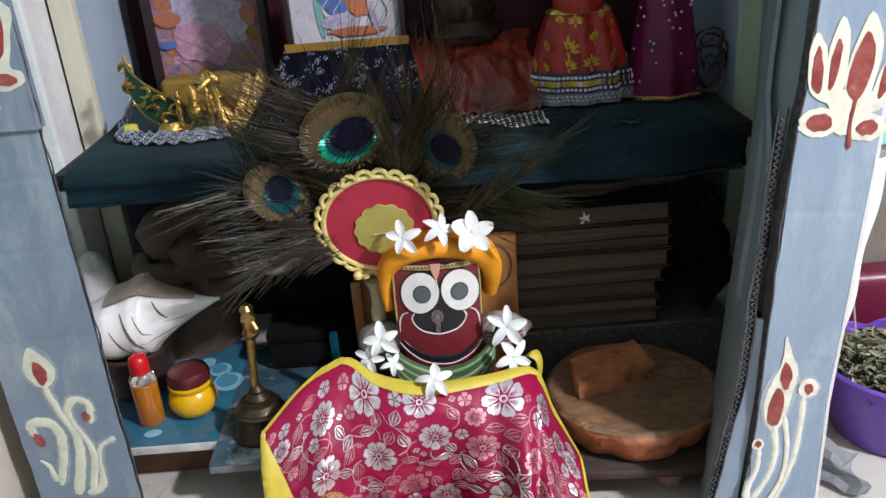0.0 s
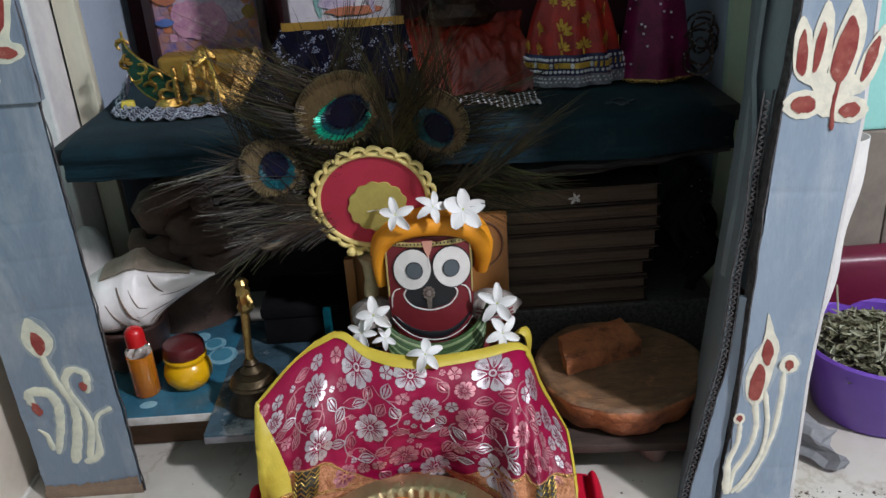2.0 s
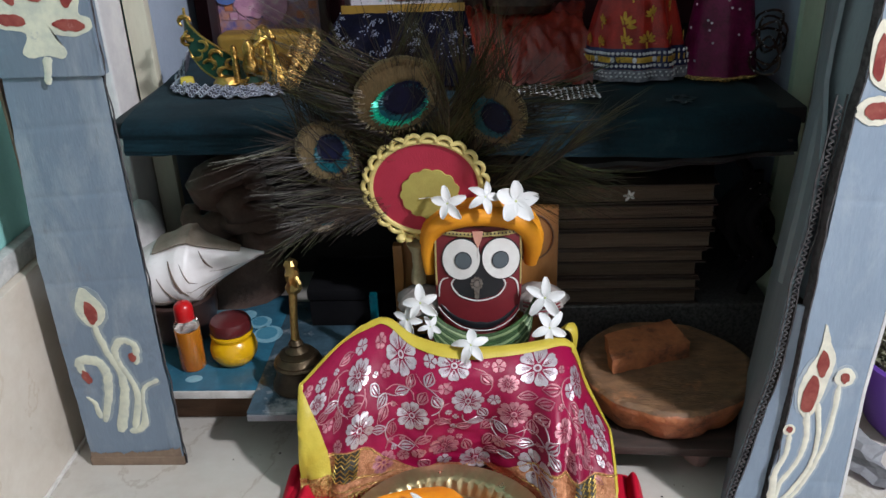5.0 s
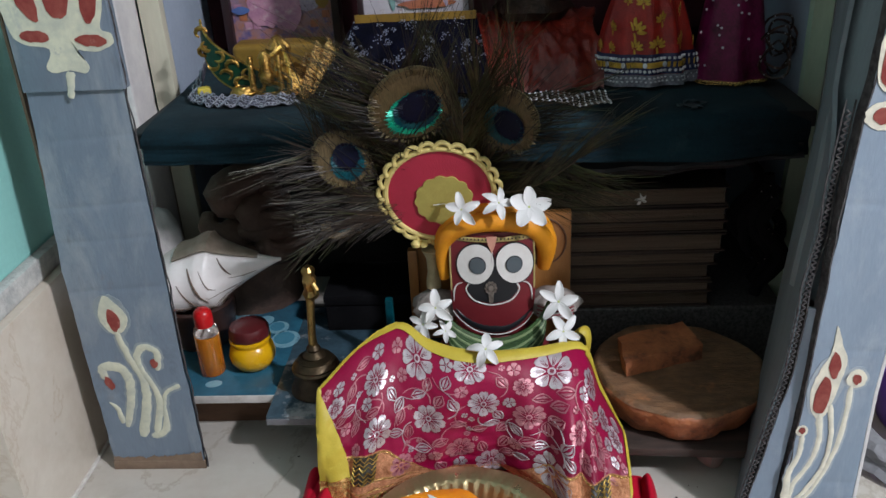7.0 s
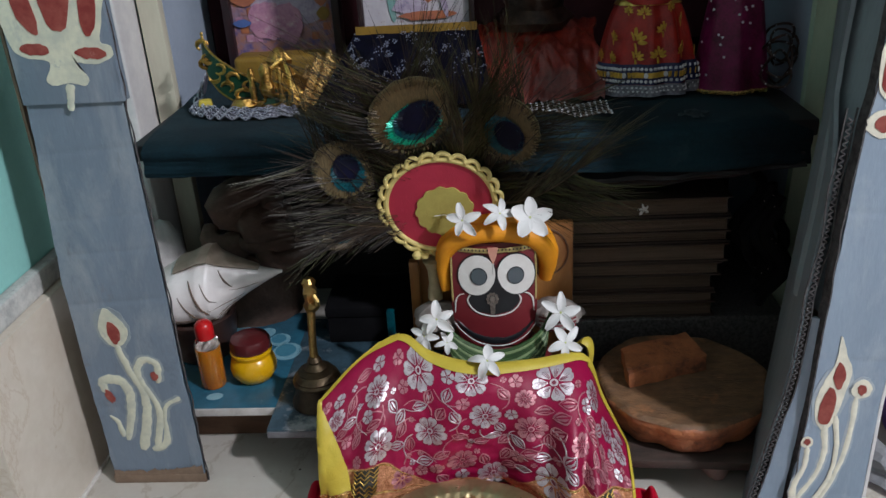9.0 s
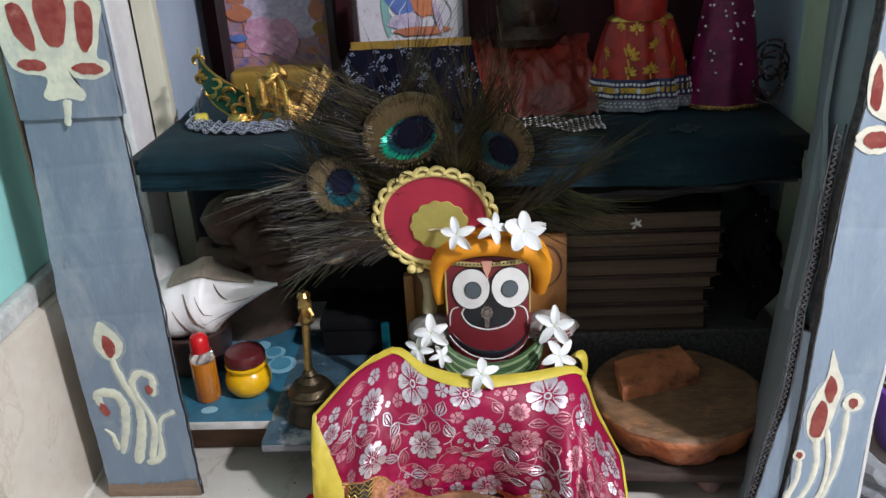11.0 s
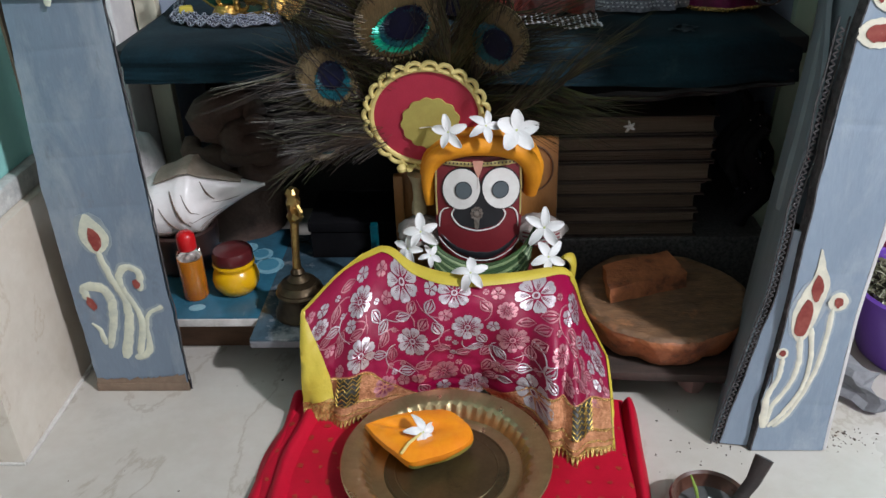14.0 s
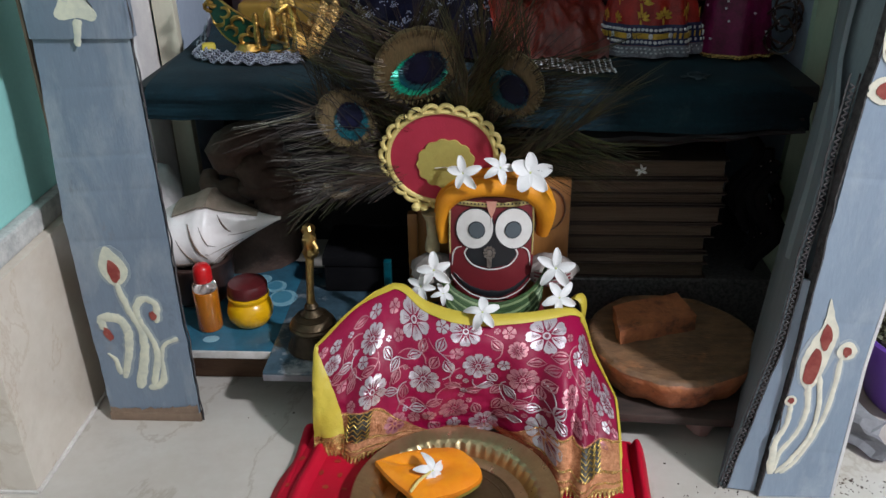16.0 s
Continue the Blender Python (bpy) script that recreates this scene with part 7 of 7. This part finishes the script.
bc = thing("blue_cloth", (-0.07, 1.11, 0.3665), "deep blue sequinned cloth hung below a print, with a gold ribbon", "cloth")
part("drape", sheet(bluecloth, 50, 24, 0.002), "bluesequin", bc, smooth=60)
part("ribbon", sheet(lambda u, v: Vector(bluecloth(u, 0)) + Vector((0, -0.003, 0.006 - 0.010 * v)), 20, 2, 0.002), "yellowcloth", bc, "mustard gold ribbon")
bm = bmesh.new()
rng = random.Random(8)
for k in range(900):
    u = rng.random()
    v = rng.random()
    dense = noise.noise((u * 9, v * 7, 3)) + 0.25 * math.sin(16 * (u + v * 0.8))
    if dense < 0.08:
        continue
    p = Vector(bluecloth(u, v))
    r = rng.uniform(0.0008, 0.0020)
    on_cloth = lambda a, b, h: (p.x + a, p.y - 0.0008 - h, p.z + b)
    if k % 4 == 0 and v < 0.6:
        for q in range(6):
            slab(blob2(0.0024 * math.cos(q * 1.047), 0.0024 * math.sin(q * 1.047), 0.0012, 0.0007, q * 60, 5), 0, 0.0005, on_cloth, bm)
    else:
        slab(blob2(0, 0, r * 0.6, r * 0.6, 0, 6), 0, 0.0006, on_cloth, bm)
part("sequin_spray", bm, "sequin", bc, "silver sequin sprays", 0)["kind"] = "stuff"

# golden crib-like crown with green enamel
crown = thing("toy_crown", (-0.26, 1.10, 0.3665), "green and gold foil crown lying in silver lace", "crown")


def crescent(u, v):
    a = math.pi * (1.04 + 0.66 * u)
    rim = 0.016 + 0.022 * math.sin(math.pi * min(1, u * 1.15)) + 0.012 * (1 - u) ** 3
    lift = 0.062 * (1 - u) ** 2.2
    return (-0.262 + 0.070 * math.cos(a), 1.096 + 0.034 * math.sin(a) + 0.006 * v, 0.384 + lift + (v - 0.35) * rim)


part("crescent_band", sheet(crescent, 40, 8, 0.002), "greenfoil", crown, "green enamel band", 60)
bm = bmesh.new()
for v0 in (0.0, 1.0):
    tube([Vector(crescent(k / 40, v0)) + Vector((0, -0.001, 0)) for k in range(41)], 0.0017, 6, bm=bm)
for k in range(13):
    u = 0.06 + 0.072 * k
    c = Vector(crescent(u, 0.52 + 0.20 * (-1) ** k))
    tube([c + Vector((0.0075 * math.cos(t * 0.6 + k), -0.003, 0.006 * math.sin(t * 0.6 + k))) for t in range(8)], [0.0012, 0.0034, 0.0014], 6, bm=bm)
part("gold_scroll", bm, "gold", crown, "raised gold scrolls")
part("gold_dome", lathe([(0, 0), (0.036, 0.0), (0.041, 0.006), (0.038, 0.020), (0.028, 0.030), (0.017, 0.036), (0.013, 0.046), (0.0155, 0.056), (0.010, 0.064), (0.005, 0.070), (0, 0.072)], (-0.244, 1.118, 0.3668), 28, lambda a, r, z: 1 + 0.10 * math.sin(7 * a + 40 * z)), "gold", crown, "embossed gold foil dome")
for x in (-0.266, -0.231):
    part("gold_post", lathe([(0, 0), (0.0042, 0.0), (0.0034, 0.008), (0.0044, 0.014), (0.0030, 0.024), (0.0042, 0.036), (0.0028, 0.041), (0, 0.042)], (x, 1.058, 0.384), 12), "gold", crown)
part("gold_boss", lathe([(0, 0), (0.008, 0.001), (0.010, 0.010), (0.006, 0.020), (0.008, 0.030), (0.004, 0.038), (0, 0.040)], (-0.2485, 1.060, 0.392), 14), "gold", crown)
part("gold_knob", lathe([(0, 0), (0.014, 0.002), (0.018, 0.010), (0.012, 0.018), (0, 0.020)], (-0.280, 1.066, 0.370), 16), "gold", crown)
for pts in (((-0.228, 1.068, 0.370), (-0.222, 1.064, 0.392), (-0.224, 1.075, 0.415), (-0.232, 1.09, 0.428)), ((-0.255, 1.080, 0.40), (-0.250, 1.076, 0.415), (-0.240, 1.078, 0.424), (-0.232, 1.084, 0.430))):
    part("gold_cord", tube(smooth_line(pts, 5), 0.0026, 6), "goldbright", crown)


def ruffle(u, v):
    a = math.pi * (0.84 + 0.86 * u)
    r = 0.072 + 0.014 * v
    wob = 0.004 * noise.noise((u * 14, 0, 2))
    return (-0.264 + (r + wob) * 1.12 * math.cos(a), 1.098 + 0.056 * ((r + wob) / 0.08) * math.sin(a), 0.3685 + 0.010 * (1 - v) + 0.0016 * math.sin(90 * u + 2 * v) + 0.003 * noise.noise((u * 20, v, 7)) + 0.05 * max(0, 0.22 - u) * (1 - 0.6 * v) * 4)


ruff = part("silver_ruffle", sheet(ruffle, 160, 5, 0.001), "silvernet", crown, "crumpled grey net ribbon", 60)
bm = bmesh.new()
for row, v0 in enumerate((0.12, 0.50, 0.90)):
    for k in range(54):
        u = (k + 0.5 * row) / 55
        c = Vector(ruffle(u, v0)) + Vector((0, -0.0012, 0.0016))
        t0 = Vector(ruffle(u + 0.008, v0)) - Vector(ruffle(u - 0.008, v0))
        t1 = Vector(ruffle(u, v0 + 0.12)) - Vector(ruffle(u, v0 - 0.12))
        t0, t1 = t0.normalized() * 0.0023, t1.normalized() * 0.0020
        tube([c + t0 * math.cos(t * 1.047) + t1 * math.sin(t * 1.047) for t in range(6)], 0.0006, 4, closed=True, bm=bm)
part("lace_loop", bm, "silverlace", ruff, "bright silver thread loops", 0)["kind"] = "stuff"
single("yellow_cloth", box((-0.335, 1.215, 0.3665), (-0.205, 1.262, 0.408), 0.008, seg=3), "yellowcloth", (-0.275, 1.24, 0.3665), "folded mustard yellow cloth before the framed print", "cloth")
single("yellow_tag", box((-0.345, 1.075, 0.3665), (-0.328, 1.09, 0.384), 0.004, Matrix.Rotation(0.3, 4, "Z")), "hem", (-0.336, 1.08, 0.3665), "small yellow cloth tag beside the crown", "tag")
def tissue(u, v):
    x = -0.222 + 0.072 * u
    return (x, 1.15 - 0.085 * v - 0.01 * u, 0.3685 + 0.050 * (1 - v) ** 1.2 * math.sin(math.pi * (0.15 + 0.75 * u)) + 0.006 * math.sin(26 * u + 5 * v) * (1 - 0.5 * v) + 0.004 * noise.noise((u * 8, v * 8, 1)) + 0.004)


single("gold_cloth", sheet(tissue, 40, 30, 0.001), "goldlace", (-0.186, 1.105, 0.3667), "crumpled gold tissue cloth beside the crown", "cloth", smooth=60)

# rust velvet cushion and dark bronze figure
single("rust_velvet", sheet(lambda u, v: (0.008 + 0.152 * u + 0.004 * math.sin(9 * v), 1.20 - 0.14 * v ** 1.3 + 0.006 * math.sin(13 * u + 2 * v), 0.368 + 0.072 * math.cos(0.5 * math.pi * v ** 1.6) ** 0.8 + 0.010 * noise.noise((u * 6, v * 5, 2)) + 0.006 * noise.noise((u * 16, v * 8, 5)) + 0.002 * noise.noise((u * 40, v * 22, 5))), 60, 50, 0.003),
       "orangevelvet", (0.084, 1.12, 0.3665), "rust-red velvet cloth draped over a small seat", "cloth", smooth=60)
bm = bmesh.new()
for row in range(9):
    pts = []
    for k in range(27):
        u = k / 26
        x = 0.070 + 0.088 * u
        pts.append((x, 1.040 - 0.0062 * row - 0.012 * u + (0.0022 if k % 2 else -0.0022), 0.3705 + 0.004 * math.sin(5 * u + row * 0.4) ** 2 + 0.0012 * row * max(0, 0.5 - u)))
    tube(pts, 0.0008, 4, bm=bm)
    for p in pts[::2]:
        slab(blob2(0, 0, 0.0011, 0.0011, 0, 6), 0, 0.0008, lambda a, b, h: (p[0] + a, p[1] - 0.0008 + b * 0.6, p[2] + 0.0010 + h + 0.4 * b), bm, 1)
single("silver_trim", bm, ["silverorn", "bead"], (0.10, 1.03, 0.3665), "tarnished silver lace trim lying along the rust velvet", "trim")
bm = lathe([(0, 0), (0.048, 0.0), (0.052, 0.010), (0.036, 0.024), (0.040, 0.045), (0.030, 0.065), (0.014, 0.075), (0.022, 0.095), (0.014, 0.118), (0, 0.122)], (0.082, 1.185, 0.438), 28, lambda a, r, z: 1 + 0.10 * math.sin(5 * a + 70 * z))
single("bronze_figure", bm, "darkbronze", (0.082, 1.185, 0.438), "dark bronze seated figure on the rust velvet", "statue", smooth=50)


# dressed dolls: plain cones of cloth
def skirt_profile(cx, cy, r0, r1, z0, z1, folds, flat):
    return lambda u, v: (cx + (r0 + (r1 - r0) * v ** 0.8) * (1 + (0.03 + 0.06 * v) * math.sin(folds * 2 * math.pi * u) * (0.7 + 0.5 * math.sin(9 * u))) * math.cos(2 * math.pi * u),
                         cy + flat * (r0 + (r1 - r0) * v ** 0.8) * (1 + (0.03 + 0.06 * v) * math.sin(folds * 2 * math.pi * u) * (0.7 + 0.5 * math.sin(9 * u))) * math.sin(2 * math.pi * u), z1 + (z0 - z1) * v)


def sk(u, v):
    r = (0.031 + 0.034 * v ** 0.55) * (1 + (0.05 + 0.03 * v) * math.sin(22 * math.pi * u) * (0.7 + 0.5 * math.sin(9 * u)))
    return (0.215 + r * math.cos(2 * math.pi * u), 1.105 + 0.62 * r * math.sin(2 * math.pi * u), 0.478 - 0.1095 * v)


def on_skirt(u, v, o=0.0018):
    c = Vector((0.215, 1.105, sk(u, v)[2]))
    n = (Vector(sk(u, v)) - c).normalized()
    t = Vector((0, 0, 1)).cross(n)
    p = Vector(sk(u, v)) + n * o
    return lambda a, b, h: p + t * a + Vector((0, 0, b)) + n * h


bm = sheet(sk, 132, 24)
for v0, v1, ix, o in ((0.655, 0.69, 2, 0.0012), (0.69, 0.85, 2, 0.0015), (0.85, 0.875, 2, 0.0012), (0.875, 1.0, 4, 0.0026), (0.0, 0.05, 5, 0.002)):
    c = Vector((0.215, 1.105, 0))
    sheet(lambda u, v: Vector(sk(u, v0 + (v1 - v0) * v)) + (Vector(sk(u, v0)) - c - Vector((0, 0, sk(u, v0)[2]))).normalized() * o, 132, 3, 0, bm, ix)
for k in range(40):
    u = 0.49 + 0.52 * k / 40
    for v0 in (0.705, 0.835):
        slab(blob2(0, 0, 0.0021, 0.0019, 0, 8), 0, 0.0014, on_skirt(u, v0), bm, 6, 0.0006)
    if k % 5 != 4:
        slab([(-0.0030, -0.0032), (0.0030, -0.0032), (0.0030, 0.0032), (-0.0030, 0.0032)], 0, 0.0008, on_skirt(u, 0.77), bm, 3)
    else:
        slab(blob2(0, 0, 0.0028, 0.0034, 0, 8), 0, 0.0014, on_skirt(u, 0.77), bm, 6, 0.0006)
    for v0 in (0.905, 0.945):
        slab(blob2(0, 0, 0.0016, 0.0011, 0, 6), 0, 0.0010, on_skirt(u + 0.004 * (v0 > 0.92), v0, 0.0030), bm, 6)
for u, v, r in ((0.695, 0.40, 0.017), (0.80, 0.30, 0.011), (0.60, 0.38, 0.010), (0.775, 0.56, 0.012), (0.88, 0.54, 0.013), (0.70, 0.58, 0.012), (0.90, 0.22, 0.010), (0.61, 0.60, 0.010), (0.72, 0.12, 0.010), (0.95, 0.58, 0.009), (0.55, 0.58, 0.009), (0.84, 0.08, 0.008), (0.65, 0.10, 0.008)):
    on_s = on_skirt(u, v, 0.0014)
    for k in range(7):
        a = radians(90 + 30 * (k - 3))
        q = r * (0.62 if k % 2 else 0.50) * (1.15 if k == 3 else 1)
        slab(blob2(q * math.cos(a), q * math.sin(a) - 0.15 * r, r * 0.36, r * 0.15, math.degrees(a), 8, 0.2, k), 0, 0.0004, on_s, bm, 1)
    slab(blob2(0, -0.55 * r, r * 0.12, r * 0.42, 8, 8, 0.2, 3), 0, 0.0004, on_s, bm, 1)
bm = join(bm, lathe([(0, 0.0), (0.030, 0.0), (0.033, 0.03), (0.022, 0.055), (0.012, 0.062), (0.020, 0.08), (0.012, 0.105), (0, 0.11)], (0.215, 1.105, 0.474), 20))
single("doll", bm, ["skirt", "skirtgold", "navy", "skirtgold", "tulle", "goldbright", "bead"], (0.213, 1.105, 0.3685), "doll in pleated red skirt with gold flowers and silver hem", "doll", smooth=60)
rng = random.Random(4)
sk2 = skirt_profile(0.318, 1.10, 0.026, 0.046, 0.3665, 0.50, 7, 0.8)
bm = sheet(sk2, 84, 16)
for k in range(34):
    u, v = 0.5 + 0.5 * rng.random(), rng.random() * 0.9
    p = Vector(sk2(u, v)) + Vector((0, -0.001, 0))
    slab(blob2(0, 0, 0.0015, 0.0015, 0, 8), 0, 0.0010, lambda a, b, h: (p.x + a, p.y - h, p.z + b), bm, 1)
tube([Vector(sk2(0.5 + 0.5 * t / 12, 0.985)) + Vector((0, -0.001, 0)) for t in range(13)], 0.0026, 5, bm=bm, index=2)
bm = join(bm, lathe([(0, 0.0), (0.026, 0.0), (0.024, 0.03), (0.010, 0.05), (0.018, 0.07), (0, 0.09)], (0.318, 1.10, 0.496), 20))
single("doll", bm, ["plum", "bead", "goldlace"], (0.318, 1.10, 0.3665), "doll wrapped in dotted magenta cloth with a gold edge", "doll", smooth=60)
bm = bmesh.new()
rng = random.Random(17)
for k in range(5):
    c = Vector((0.360 + 0.005 * k, 1.06 + 0.012 * k, 0.396 + 0.014 * (k % 3)))
    r = 0.022 + 0.003 * (k % 2)
    loop = [c + Vector((0.75 * r * math.cos(t * 0.35), 0.5 * r * math.sin(t * 0.7 + k), r * math.sin(t * 0.35))) for t in range(18)]
    tube(loop, 0.0016, 6, closed=True, bm=bm)
    for p in loop[k % 2::3]:
        slab(blob2(0, 0, 0.0010, 0.0008, rng.uniform(0, 90), 6), 0, 0.0008, lambda a, b, h: (p.x + a, p.y - 0.0017 - h, p.z + b), bm, 1)
single("tinsel_garland", bm, ["darkbronze", "bead"], (0.365, 1.08, 0.3665), "dark tinsel garland with bright specks looped on the velvet shelf", "garland")
